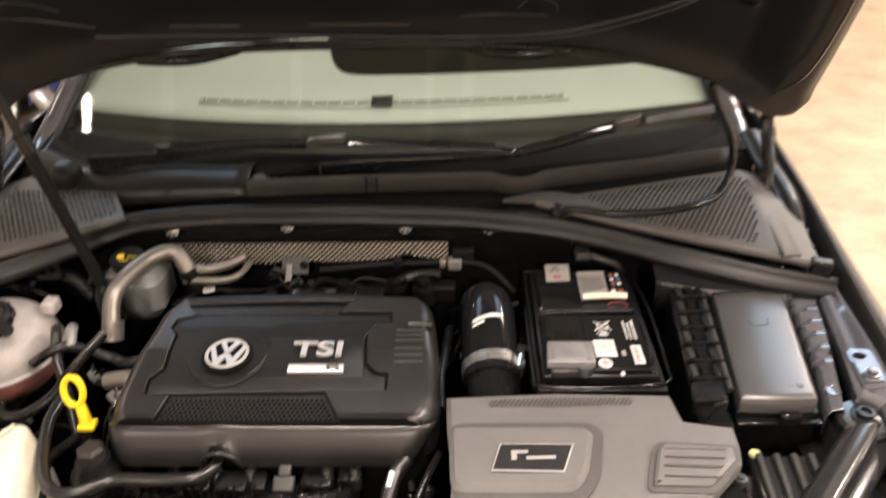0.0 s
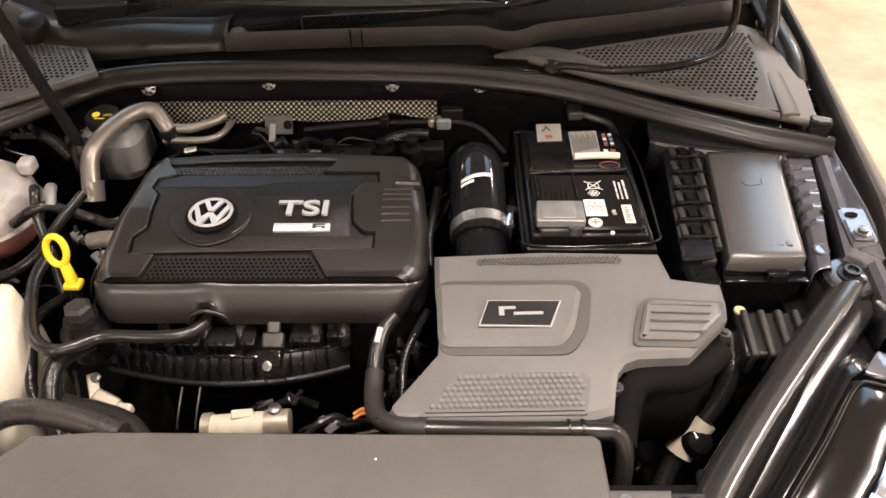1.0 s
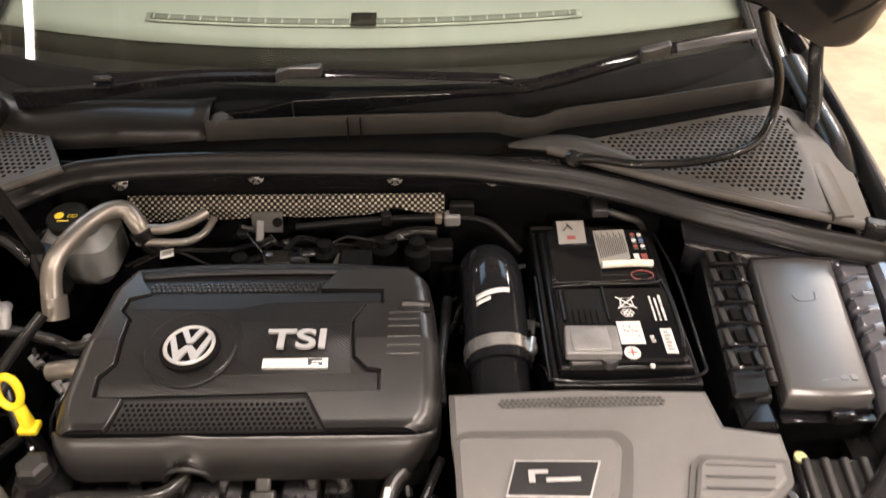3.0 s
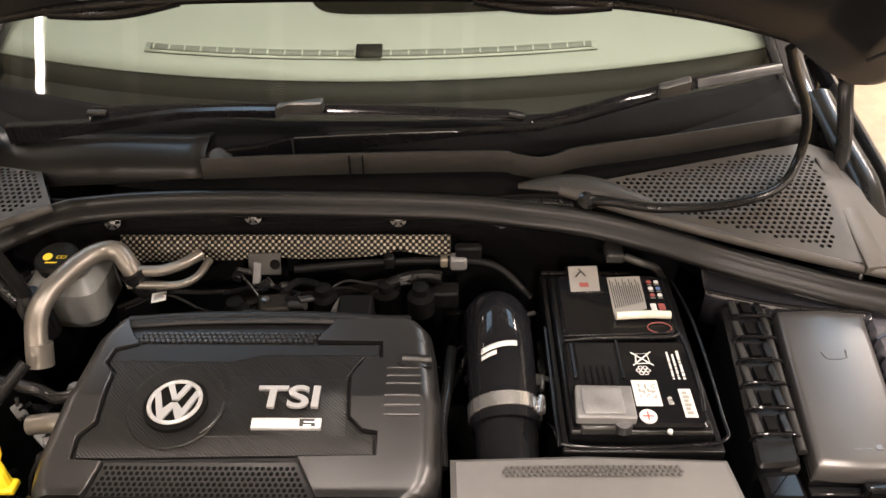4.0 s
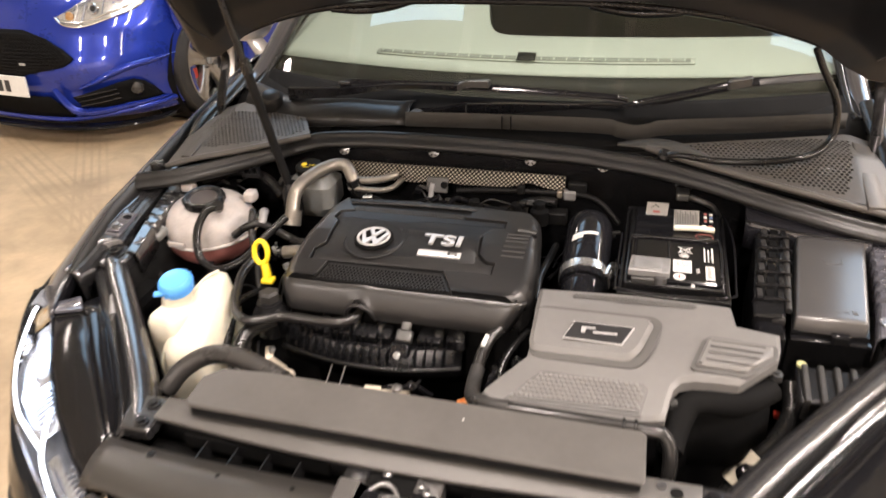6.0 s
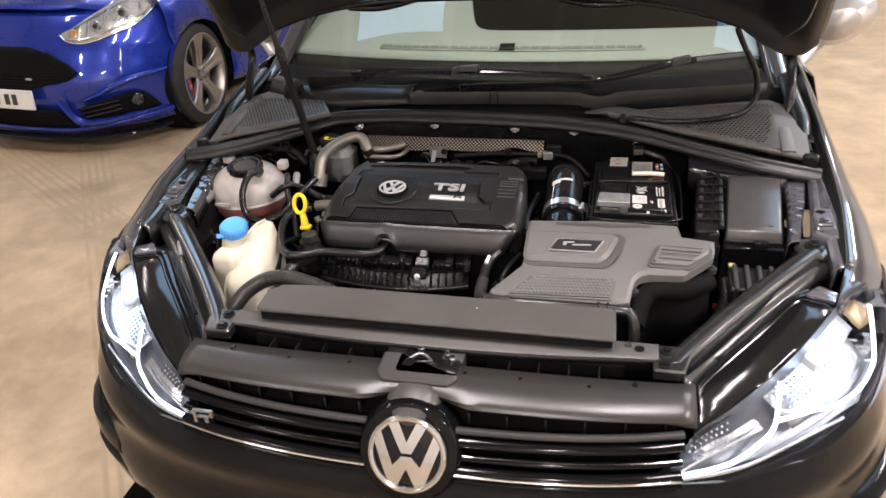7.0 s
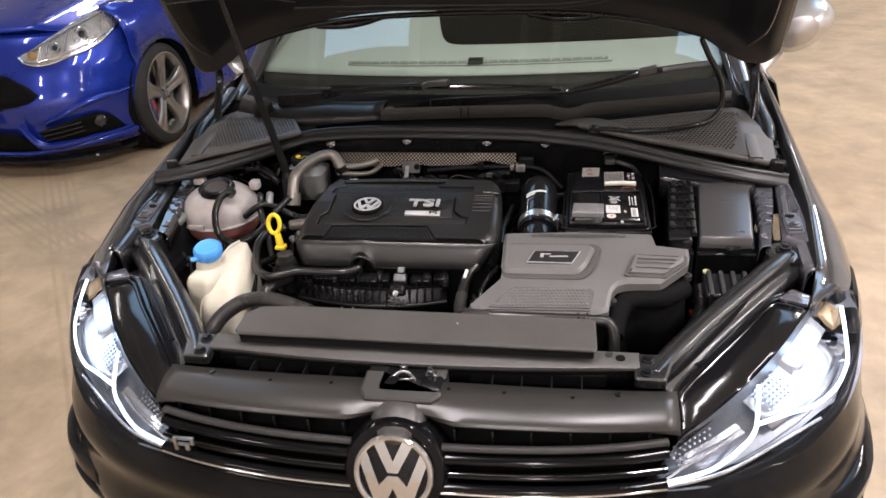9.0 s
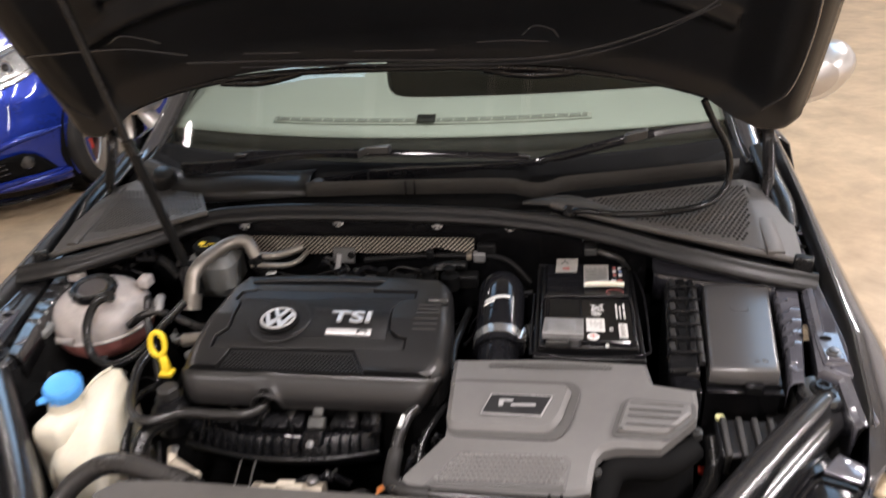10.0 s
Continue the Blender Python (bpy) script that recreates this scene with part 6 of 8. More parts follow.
    part("rear_rim", tube([(-0.305, 0.768, 0.868), (-0.2, 0.774, 0.871), (-0.05, 0.775, 0.872), (0.085, 0.768, 0.871)], 0.006, flat=0.7), COVER_DARK, t)
    part("rear_rim", tube([(-0.30, 0.786, 0.858), (-0.2, 0.792, 0.861), (-0.05, 0.792, 0.862), (0.085, 0.784, 0.860)], 0.0085, flat=0.8), COVER_DARK, t)
    # emblem on a broad round dais
    c = Vector((-0.190, 0.635, zt(-0.19, 0.635) + 0.0056))
    ax = Vector((0, -0.05, 1)).normalized()
    part("emblem_dais", lathe([(0.0585, -0.006), (0.0570, -0.0044), (0.054, -0.0040), (0.046, -0.0046), (0.040, -0.0048), (0.02, -0.0048)], c, Vector((0, -0.15, 1)).normalized(), 56), HATCH, t)
    part("dais_arc", tube([c + Vector((0.0575 * math.cos(-0.8 + 0.16 * k), 0.0575 * math.sin(-0.8 + 0.16 * k), -0.0042)) for k in range(11)], 0.0014, n=1, seg=6, flat=0.6), COVER, t)
    em = part("emblem", lathe([(0.0385, -0.006), (0.0380, -0.0018), (0.0345, -0.0014), (0.033, -0.0008), (0.02, -0.0004)], c, ax, 48), VOID, t, "round silver emblem with plain strokes")
    emblem_strokes(em, c, ax, 0.0318, 0.0014, SILVER, 0.02)
    # raised letters
    tilt = math.degrees(math.atan2(0.029, 0.11)) * 0.25
    lettering("lettering", "TSI", 0.043, pose(-0.052, 0.6385, zt(-0.05, 0.645) + 0.0072, tilt), SILVER, t, 0.0020, 1.38, "raised silver letters", 0.0009)
    part("silver_bar", draped(rect(-0.094, 0.6035, -0.0115, 0.6165), up(0.0060), 0.004, 0.0008, 0.0006), SILVER, t, "silver bar under the letters")
    part("bar_mark", bars([(-0.037, 0.6055, -0.032, 0.6145), (-0.032, 0.6120, -0.019, 0.6145), (-0.032, 0.6082, -0.018, 0.6100), (-0.023, 0.6055, -0.018, 0.6082)], up(0.0067), 0.0005), PRINT, t, smooth=False)


# ---- intake box ----
def build_air_box():
    t = thing("air_box", (0.32, 0.47, 0.62), "grey plastic intake air box with badge and mesh panel", "air box")

    def zt(x, y):
        return 0.838 - 0.40 * max(0, 0.435 - y) - 0.04 * max(0, 0.3 - x) - 0.16 * max(0, y - 0.555)
    outline = [(0.140, 0.590), (0.300, 0.592), (0.463, 0.586), (0.468, 0.528), (0.532, 0.516), (0.530, 0.480), (0.524, 0.450), (0.467, 0.398), (0.435, 0.397), (0.402, 0.396), (0.384, 0.390), (0.374, 0.378), (0.369, 0.358), (0.364, 0.330), (0.340, 0.324), (0.115, 0.322),
               (0.088, 0.330), (0.092, 0.345), (0.148, 0.405), (0.150, 0.45), (0.142, 0.52)]
    part("box_top", prism(outline, zt, 0.022, 0.007, 0.005), GREY_BOX, t, "matt grey lid")
    part("box_body", prism(inset_poly(outline, 0.006), lambda x, y: zt(x, y) - 0.02, 0.16), BLACK_PLASTIC, t)
    up = lambda h: (lambda x, y: zt(x, y) + h)
    # raised plateau with groove round it; the groove's shade is put into its colour
    plat = [(0.146, 0.526), (0.342, 0.520), (0.354, 0.502), (0.338, 0.425), (0.318, 0.398), (0.150, 0.401)]
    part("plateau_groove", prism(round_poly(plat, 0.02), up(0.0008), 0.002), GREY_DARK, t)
    part("plateau", prism(round_poly([(0.144, 0.518), (0.330, 0.511), (0.340, 0.496), (0.324, 0.430), (0.306, 0.408), (0.148, 0.411)], 0.018), up(0.0075), 0.0075, 0.007, 0.006), GREY_BOX, t)
    badge = [(0.200, 0.432), (0.293, 0.428), (0.310, 0.473), (0.213, 0.477)]
    part("badge_rim", prism(badge, up(0.0088), 0.002), SILVER, t, smooth=False)
    part("badge", prism(inset_poly(badge, 0.0020), up(0.0095), 0.002), BADGE_DARK, t, "dark badge plate with a plain silver mark", smooth=False)
    part("badge_mark", bars([(0.227, 0.447, 0.234, 0.463), (0.234, 0.458, 0.249, 0.463), (0.246, 0.447, 0.284, 0.4522)], up(0.0102), 0.0006), SILVER, t, smooth=False)
    # ribbed pad
    pad = [(0.396, 0.414), (0.414, 0.474), (0.427, 0.486), (0.525, 0.478), (0.522, 0.447), (0.478, 0.407), (0.402, 0.409)]
    # flat darker plate paints the shade round the pad
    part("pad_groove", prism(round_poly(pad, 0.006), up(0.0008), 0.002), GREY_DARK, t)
    pp = part("ribbed_pad", prism(round_poly(inset_poly(pad, 0.007), 0.005), up(0.007), 0.007, 0.004, 0.003), GREY_BOX, t)
    for k in range(4):
        y = 0.425 + k * 0.0142
        part("groove_line", tube([(0.418 + 0.003 * k, y, zt(0.45, y) + 0.0072), (0.490 + 0.005 * k, y - 0.003, zt(0.5, y) + 0.0072)], 0.0013, n=1, seg=8), GREY_DARK, pp)
    # mesh panel
    mesh = [(0.124, 0.328), (0.330, 0.327), (0.338, 0.368), (0.330, 0.376), (0.180, 0.380), (0.170, 0.376)]
    # darker plates paint the shade round and between the mesh cells
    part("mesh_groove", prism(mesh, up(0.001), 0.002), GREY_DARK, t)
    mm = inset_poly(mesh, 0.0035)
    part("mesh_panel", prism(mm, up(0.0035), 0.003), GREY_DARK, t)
    bm = bm_new()
    hex_cells(bm, in_poly(inset_poly(mm, 0.0022)), 0.115, 0.331, 0.35, 0.395, 0.0076, 0.0041, up(0.0036), 0.0014)
    tagged(part("mesh_relief", bm, GREY_BOX, t, smooth=False), kind="stuff")
    bm = bm_new()
    hex_cells(bm, lambda x, y: 0.20 < x < 0.405 and 0.560 < y < 0.575, 0.2, 0.561, 0.42, 0.576, 0.0065, 0.0030, up(0.0), 0.0012)
    tagged(part("edge_relief", bm, GREY_DARK, t, smooth=False), kind="stuff")
    # curved black scoop at the front corner
    lip = [(0.517, 0.443, 0.790), (0.482, 0.410, 0.789), (0.458, 0.398, 0.788), (0.418, 0.397, 0.787), (0.396, 0.388, 0.783), (0.385, 0.368, 0.772), (0.378, 0.345, 0.758), (0.373, 0.322, 0.748)]
    part("scoop_lip", tube([(x + 0.003, y - 0.004, z - 0.004) for x, y, z in lip], 0.020, seg=16, flat=1.0), VOID, t, "rounded black duct lip")
    part("scoop_wall", grid([[(x + 0.004, y - 0.004, z - 0.01) for x, y, z in lip], [(x + 0.012, y - 0.010, 0.66) for x, y, z in lip]]), VOID, t, thick=0.003)
    for x, y, z in ((0.374, 0.372, 0.792), (0.525, 0.446, 0.812), (0.095, 0.335, 0.783)):
        part("box_bolt", lathe([(0.0085, -0.01), (0.0085, 0.001), (0.0045, 0.0015), (0.0045, 0.005)], (x, y, z), seg=14), SENSOR_DARK, t)


# ---- battery ----
def build_battery():
    t = thing("battery", (0.37, 0.76, 0.66), "black car battery with white labels in a black tray", "battery")
    part("case", box((0.369, 0.757, 0.745), (0.172, 0.285, 0.195)), BLACK_PLASTIC, t, bevel=0.004)
    lid = part("lid", prism(round_poly(rect(0.288, 0.618, 0.450, 0.758), 0.012), 0.852, 0.014, 0.004, 0.003), BLACK_GLOSS, t)
    part("lid", prism(round_poly(rect(0.292, 0.768, 0.445, 0.895), 0.012), 0.850, 0.012, 0.004, 0.003), BLACK_GLOSS, t)
    part("ridge", tube([(0.290, 0.757, 0.852), (0.33, 0.760, 0.854), (0.42, 0.762, 0.854), (0.442, 0.768, 0.853), (0.448, 0.780, 0.851)], 0.0028), BLACK_PLASTIC, t)
    part("ridge", tube([(0.290, 0.767, 0.851), (0.42, 0.771, 0.852), (0.436, 0.776, 0.851)], 0.002), BLACK_PLASTIC, t)
    part("ridge", tube([(0.358, 0.69, 0.853), (0.358, 0.757, 0.853)], 0.0020, n=1), BLACK_PLASTIC, t)
    part("ridge", tube([(0.298, 0.69, 0.853), (0.298, 0.75, 0.853)], 0.0028, n=1), BLACK_GLOSS, t)
    part("handle", tube([(0.446, 0.64, 0.850), (0.450, 0.68, 0.852), (0.450, 0.74, 0.852), (0.446, 0.775, 0.850)], 0.0035), BLACK_PLASTIC, t)
    # positive terminal cover
    cv = part("terminal_cover", prism(round_poly([(0.289, 0.618), (0.360, 0.617), (0.361, 0.667), (0.293, 0.668)], 0.003), 0.867, 0.012, 0.002, 0.0015), SENSOR_GREY, t, "grey plastic terminal cover")
    part("cover_edge", prism(round_poly(rect(0.298, 0.622, 0.347, 0.662), 0.005), 0.8695, 0.003, 0.0015, 0.001), SENSOR_GREY, cv)
    part("terminal", lathe([(0.012, 0), (0.011, 0.012), (0.006, 0.013)], (0.345, 0.620, 0.845), seg=16), STEEL, t)
    part("terminal_clamp", box((0.318, 0.622, 0.846), (0.045, 0.018, 0.014)), SENSOR_DARK, t, bevel=0.003)
    part("terminal_well", prism(round_poly(rect(0.303, 0.672, 0.352, 0.75), 0.005), 0.8535, 0.004), BLACK_PLASTIC, t)
    for k in range(5):
        part("well_rib", box((0.311 + 0.008 * k, 0.695, 0.8545), (0.0018, 0.030, 0.003)), BLACK_GLOSS, t, smooth=False)
    mc = part("minus_clamp", box((0.381, 0.925, 0.868), (0.026, 0.034, 0.016)), SENSOR_DARK, t, "grey metal minus clamp", bevel=0.003)
    part("clamp_edge", tube([(0.366, 0.943, 0.876), (0.368, 0.946, 0.880), (0.394, 0.946, 0.880), (0.397, 0.938, 0.874)], 0.0016, n=2, seg=6), STEEL, mc)
    part("minus_lead", tube([(0.396, 0.915, 0.868), (0.415, 0.905, 0.866), (0.44, 0.905, 0.855), (0.46, 0.92, 0.82)], 0.006), SENSOR_DARK, t)
    # labels
    z = 0.8526
    q = part("label_square", bars([(0.366, 0.647, 0.398, 0.688)], z), PAPER, t, "white square code label", smooth=False)
    random.seed(3)
    cells = [(0.373 + i * 0.0026, 0.656 + j * 0.0026, 0.3752 + i * 0.0026, 0.6582 + j * 0.0026) for i in range(8) for j in range(10) if random.random() < 0.4 and not (i < 5 and j < 2)]
    part("label_print", bars(cells, z + 0.0005, 0.0004), GREY_TAPE, q, smooth=False)
    part("plus_disc", lathe([(0.0105, -0.001), (0.0105, 0.0006)], (0.377, 0.631, z), seg=24), PAPER, t)
    part("plus_sign", bars([(0.3705, 0.6302, 0.3835, 0.6318), (0.3762, 0.6245, 0.3778, 0.6375)], z + 0.0012, 0.0005), RED, t, smooth=False)
    lb = part("label_strip", bars([(0.4215, 0.630, 0.4365, 0.674)], z), PAPER, t, "white strip label with unreadable print", smooth=False)
    part("label_print", bars([(0.4245, 0.634 + 0.0062 * k, 0.4325 - 0.002 * (k % 2), 0.6385 + 0.0062 * k) for k in range(6)], z + 0.0006, 0.0004), GREY_TAPE, lb, smooth=False)
    lettering("lettering", "EFB", 0.008, pose(0.409, 0.655, z + 0.0003, 0, 0, 95), WHITE, t, 0.0002, 1.0)
    rows = []
    for k, x in enumerate((0.4195, 0.4260, 0.4325)):
        y = 0.690
        while y < 0.738 - 0.006 * (k == 1):
            w = random.choice((0.0016, 0.0022, 0.003))
            rows.append((x, y, x + (0.0034 if k == 2 else 0.0026), y + w))
            y += w + random.choice((0.0007, 0.0007, 0.0022))
    part("print_lines", bars(rows, z, 0.0005), WHITE, t, "white printed lines", smooth=False)
    def stroke(nm, pts, r, m):
        part(nm, tube([(x, y, zz) for x, y, zz in pts], r, n=1, seg=6, flat=0.4), m, t)
    stroke("symbol", [(0.378, 0.716, z), (0.380, 0.733, z), (0.394, 0.734, z), (0.396, 0.717, z), (0.378, 0.716, z)], 0.0010, WHITE)
    stroke("symbol", [(0.374, 0.736, z), (0.400, 0.713, z)], 0.0010, WHITE)
    stroke("symbol", [(0.400, 0.737, z), (0.374, 0.713, z)], 0.0010, WHITE)
    for k in range(7):
        cx, cy = 0.385 + (0.0062 * math.cos(k * math.pi / 3) if k < 6 else 0), 0.7045 + (0.0055 * math.sin(k * math.pi / 3) if k < 6 else 0)
        stroke("symbol", [(cx + 0.0027 * math.cos(j * math.pi / 3), cy + 0.0027 * math.sin(j * math.pi / 3), z) for j in range(7)], 0.0006, WHITE)
    zb = 0.8506
    lw = part("warning_label", prism([(0.365, 0.800), (0.413, 0.822), (0.415, 0.891), (0.367, 0.888)], zb, 0.0006), GREY_TAPE, t, "grey label with dense lines of print", smooth=False)
    part("label_print", bars([(0.369 + 0.0031 * k, 0.822 + 0.001 * k, 0.3702 + 0.0031 * k, 0.884 - 0.007 * (k % 3)) for k in range(14)], zb + 0.0005, 0.0004), PRINT, lw, smooth=False)
    for k, m in enumerate((DOT_RED, PAPER, PAPER, DOT_BLUE, DOT_RED, PAPER)):
        part("warning_dot", lathe([(0.0036, -0.0004), (0.0036, 0.0005)], (0.426 + 0.0105 * (k % 2), 0.850 + 0.014 * (k // 2), zb), seg=14), m, t)
        part("warning_text", bars([(0.4225 + 0.0105 * (k % 2), 0.8435 + 0.014 * (k // 2), 0.4295 + 0.0105 * (k % 2), 0.8445 + 0.014 * (k // 2))], zb, 0.0004), GREY_TAPE, t, smooth=False)
    part("warning_dot", bars([(0.419, 0.818, 0.427, 0.832)], zb, 0.0005), PAPER, t, smooth=False)
    part("warning_dot", bars([(0.430, 0.819, 0.439, 0.832)], zb, 0.0005), DOT_RED, t, smooth=False)
    part("clear_tube", tube([(0.366, 0.800, 0.857), (0.41, 0.802, 0.858), (0.440, 0.803, 0.856)], 0.0058), TUBE_CLEAR, t)
    part("red_ring", tube([(0.422 + 0.016 * math.cos(k * math.pi / 10), 0.783 + 0.010 * math.sin(k * math.pi / 10), 0.8515) for k in range(21)], 0.0008, n=1, seg=6), DOT_RED, t)
    part("picture_label", prism([(0.311, 0.856), (0.353, 0.858), (0.356, 0.914), (0.313, 0.912)], 0.8515, 0.0008), GREY_TAPE, t, "small grey label with dark and red marks", smooth=False)
    part("label_print", bars([(0.325, 0.866, 0.338, 0.875)], 0.8522, 0.0004), DOT_RED, t, smooth=False)
    stroke("label_print", [(0.322, 0.888, 0.8522), (0.330, 0.900, 0.8522), (0.336, 0.890, 0.8522), (0.328, 0.905, 0.8522)], 0.0012, PRINT)
    part("label_base", box((0.334, 0.885, 0.846), (0.05, 0.062, 0.01)), BLACK_PLASTIC, t, bevel=0.002)
    # tray
    for c, s in (((0.278, 0.755, 0.755), (0.008, 0.31, 0.15)), ((0.461, 0.755, 0.755), (0.008, 0.31, 0.15)), ((0.37, 0.602, 0.742), (0.19, 0.010, 0.175)), ((0.37, 0.925, 0.755), (0.19, 0.008, 0.15))):
        part("tray_wall", box(c, s), BLACK_PLASTIC, t, bevel=0.002)
    part("tray_lip", tube([(0.270, 0.80, 0.833), (0.270, 0.62, 0.833), (0.275, 0.605, 0.833), (0.33, 0.602, 0.830), (0.42, 0.606, 0.830), (0.468, 0.613, 0.833), (0.474, 0.65, 0.833), (0.478, 0.80, 0.833), (0.468, 0.90, 0.833)], 0.0025), BLACK_GLOSS, t)
    part("lid_peg", lathe([(0.0035, 0), (0.003, 0.003)], (0.400, 0.613, 0.846), seg=10), PAPER, t)


# ---- fuse box, connectors ----
def build_fuse_box():
    t = thing("fuse_box", (0.63, 0.69, 0.66), "black plastic fuse box with a smooth lid", "fuse box")
    zf = lambda x, y: 0.832 + 0.10 * (y - 0.575)
    lid = [(0.564, 0.577), (0.674, 0.577), (0.704, 0.808), (0.588, 0.814)]
    rows = []
    for j in range(25):
        v = (0, 0.003, *[0.012 + 0.976 * q / 20 for q in range(21)], 0.997, 1)[j]
        x0, x1, y = 0.563 + 0.024 * v, 0.673 + 0.030 * v, 0.576 + 0.236 * v
        row = []
        for i in range(25):
            w = (0, 0.004, *[0.022 + 0.956 * q / 20 for q in range(21)], 0.996, 1)[i]
            drop = 0.0
            if i in (0, 24) or j in (0, 24):
                drop = 0.026
            elif i in (1, 23) or j in (1, 23):
                drop = 0.0022
            row.append((x0 + (x1 - x0) * w, y - 0.006 * math.sin(math.pi * w) * (1 - v), zf(0, y) + 0.003 * math.sin(math.pi * w) - min(0.026, drop)))
        rows.append(row)
    part("lid", grid(rows), FUSE_LID, t, "smooth satin black lid", sharp=80)
    part("body", prism(inset_poly(lid, -0.004), lambda x, y: zf(x, y) - 0.024, 0.14), BLACK_PLASTIC, t)
    part("front_lip", box((0.620, 0.566, 0.797), (0.122, 0.012, 0.006)), BLACK_GLOSS, t, bevel=0.002)
    part("latch", box((0.632, 0.562, 0.806), (0.030, 0.012, 0.022)), BLACK_GLOSS, t, bevel=0.003)
    part("latch_well", box((0.632, 0.5555, 0.807), (0.020, 0.003, 0.012)), VOID, t)
    part("mould_mark", tube([(0.622, 0.738, zf(0, 0.738) + 0.003), (0.626, 0.728, zf(0, 0.728) + 0.003), (0.640, 0.727, zf(0, 0.727) + 0.003), (0.652, 0.731, zf(0, 0.731) + 0.003), (0.654, 0.742, zf(0, 0.742) + 0.003)], 0.0012, n=2, seg=6), FUSE_LID, t)
    for k in range(4):
        part("mould_mark", box((0.615 + 0.013 * k, 0.600, zf(0, 0.6) + 0.0022), (0.008, 0.009, 0.0022)), FUSE_LID, t, bevel=0.0006)
    # glossy panel behind it under the bulkhead seal
    s = thing("inner_wing_panel", (0.61, 0.86, 0.80), "glossy black moulded panel under the bulkhead seal", "panel")
    rows = []
    for k in range(21):
        v = k / 20
        x = 0.500 + 0.215 * v
        y = 0.880 - 0.045 * v - 0.012 * math.sin(math.pi * v)
        rows.append([(x, y + 0.030, 0.885), (x, y + 0.012, 0.874), (x, y - 0.004, 0.862 - 0.004 * math.sin(math.pi * v)), (x, y - 0.018, 0.856), (x, y - 0.027, 0.857), (x, y - 0.031, 0.851), (x, y - 0.031, 0.80)])
    part("panel", grid(rows), BLACK_PAINT, s, sharp=60, thick=0.002)
    part("panel_rim", tube([r[4] for r in rows], 0.003, n=1, seg=8), BLACK_GLOSS, s)

    c = thing("cable_housing", (0.52, 0.66, 0.62), "black ribbed cable connector housing", "connector")
    part("housing", prism(round_poly([(0.499, 0.580), (0.550, 0.585), (0.574, 0.830), (0.518, 0.830)], 0.008), lambda x, y: 0.822 + 0.1 * (y - 0.55), 0.16, 0.004, 0.004), BLACK_PLASTIC, c)
    part("side_bar", tube([(0.556, 0.60, 0.826), (0.562, 0.70, 0.836), (0.570, 0.82, 0.848)], 0.0055), DARK_PLASTIC, c)
    for k in range(6):
        y = 0.618 + k * 0.037
        z = 0.828 + 0.1 * (y - 0.55)
        dx = 0.020 * k / 5
        part("rib", tube([(0.500 + dx, y, z - 0.012), (0.506 + dx, y, z + 0.001), (0.53 + dx, y - 0.001, z + 0.003), (0.552 + dx, y, z + 0.001), (0.562 + dx, y + 0.002, z - 0.008)], 0.0022, n=3, seg=8), BLACK_GLOSS, c)
        part("pocket", box((0.528 + dx, y + 0.018, z - 0.002), (0.012, 0.020, 0.006)), VOID, c)
        part("cable_clip", box((0.545 + dx, y + 0.018, z - 0.002), (0.010, 0.028, 0.008)), BLACK_PLASTIC, c, bevel=0.002)
        part("cable_clip", box((0.512 + dx, y + 0.018, z - 0.003), (0.010, 0.030, 0.006)), DARK_PLASTIC, c, bevel=0.002)
    part("plug", prism(round_poly(rect(0.503, 0.545, 0.550, 0.595), 0.006), 0.812, 0.06, 0.006, 0.006), BLACK_GLOSS, c, "black electrical plug")
    part("plug_band", box((0.526, 0.588, 0.812), (0.050, 0.010, 0.016)), DARK_PLASTIC, c, bevel=0.003)


# ---- hoses and bottles ----
def build_intake_hose():
    t = thing("intake_hose", (0.21, 0.70, 0.75), "gloss black silicone intake hose with steel clamp", "hose")
    part("hose", tube([(0.200, 0.86, 0.74), (0.203, 0.845, 0.80), (0.206, 0.80, 0.822), (0.208, 0.72, 0.806), (0.210, 0.66, 0.790)], 0.046, seg=28), SHINY_RUBBER, t)
    part("lower_hose", tube([(0.210, 0.668, 0.790), (0.211, 0.62, 0.780), (0.212, 0.56, 0.765)], 0.040, seg=28), SHINY_RUBBER, t)
    band = part("clamp", tube([(0.2095, 0.690, 0.798), (0.2105, 0.672, 0.7935)], 0.0485, seg=32, n=1), STEEL_BAND, t, "bright steel hose clamp")
    part("clamp_screw", box((0.252, 0.674, 0.818), (0.018, 0.016, 0.014)), STEEL_BAND, band, bevel=0.003)
    part("clamp_screw", cyl((0.252, 0.660, 0.822), (0.256, 0.684, 0.826), 0.0045, seg=10), STEEL_BAND, band)
    # printed patch as plain bars wrapped on the hose
    for k in range(2):
        bm = bm_new()
        rows = []
        for a in [-0.62 + 0.065 * j for j in range(17)]:
            if k == 1 and a > -0.1:
                continue
            x, z = 0.2075 + 0.0478 * math.sin(a), 0.0478 * math.cos(a)
            y0 = 0.738 - 0.011 * k + 0.012 * a
            rows.append([(x, y0, 0.8135 + z), (x, y0 + (0.008 if k == 0 else 0.006), 0.8150 + z)])
        add_grid(bm, rows)
        part("printed_patch", bm, WHITE, t, "white printed bar", thick=0.0006)


def build_tanks():
    c = Vector((-0.632, 0.757, 0.783))
    t = thing("coolant_tank", (-0.633, 0.757, 0.68), "milky plastic coolant tank with pink fluid and dark cap", "coolant tank")

    def ball(z0, z1, m, nm, off=0.0):
        prof = []
        for k in range(13):
            z = z0 + (z1 - z0) * k / 12
            r = 0.100 * math.sqrt(max(0.0, 1 - (abs(z) / 0.080) ** 2.4)) + off
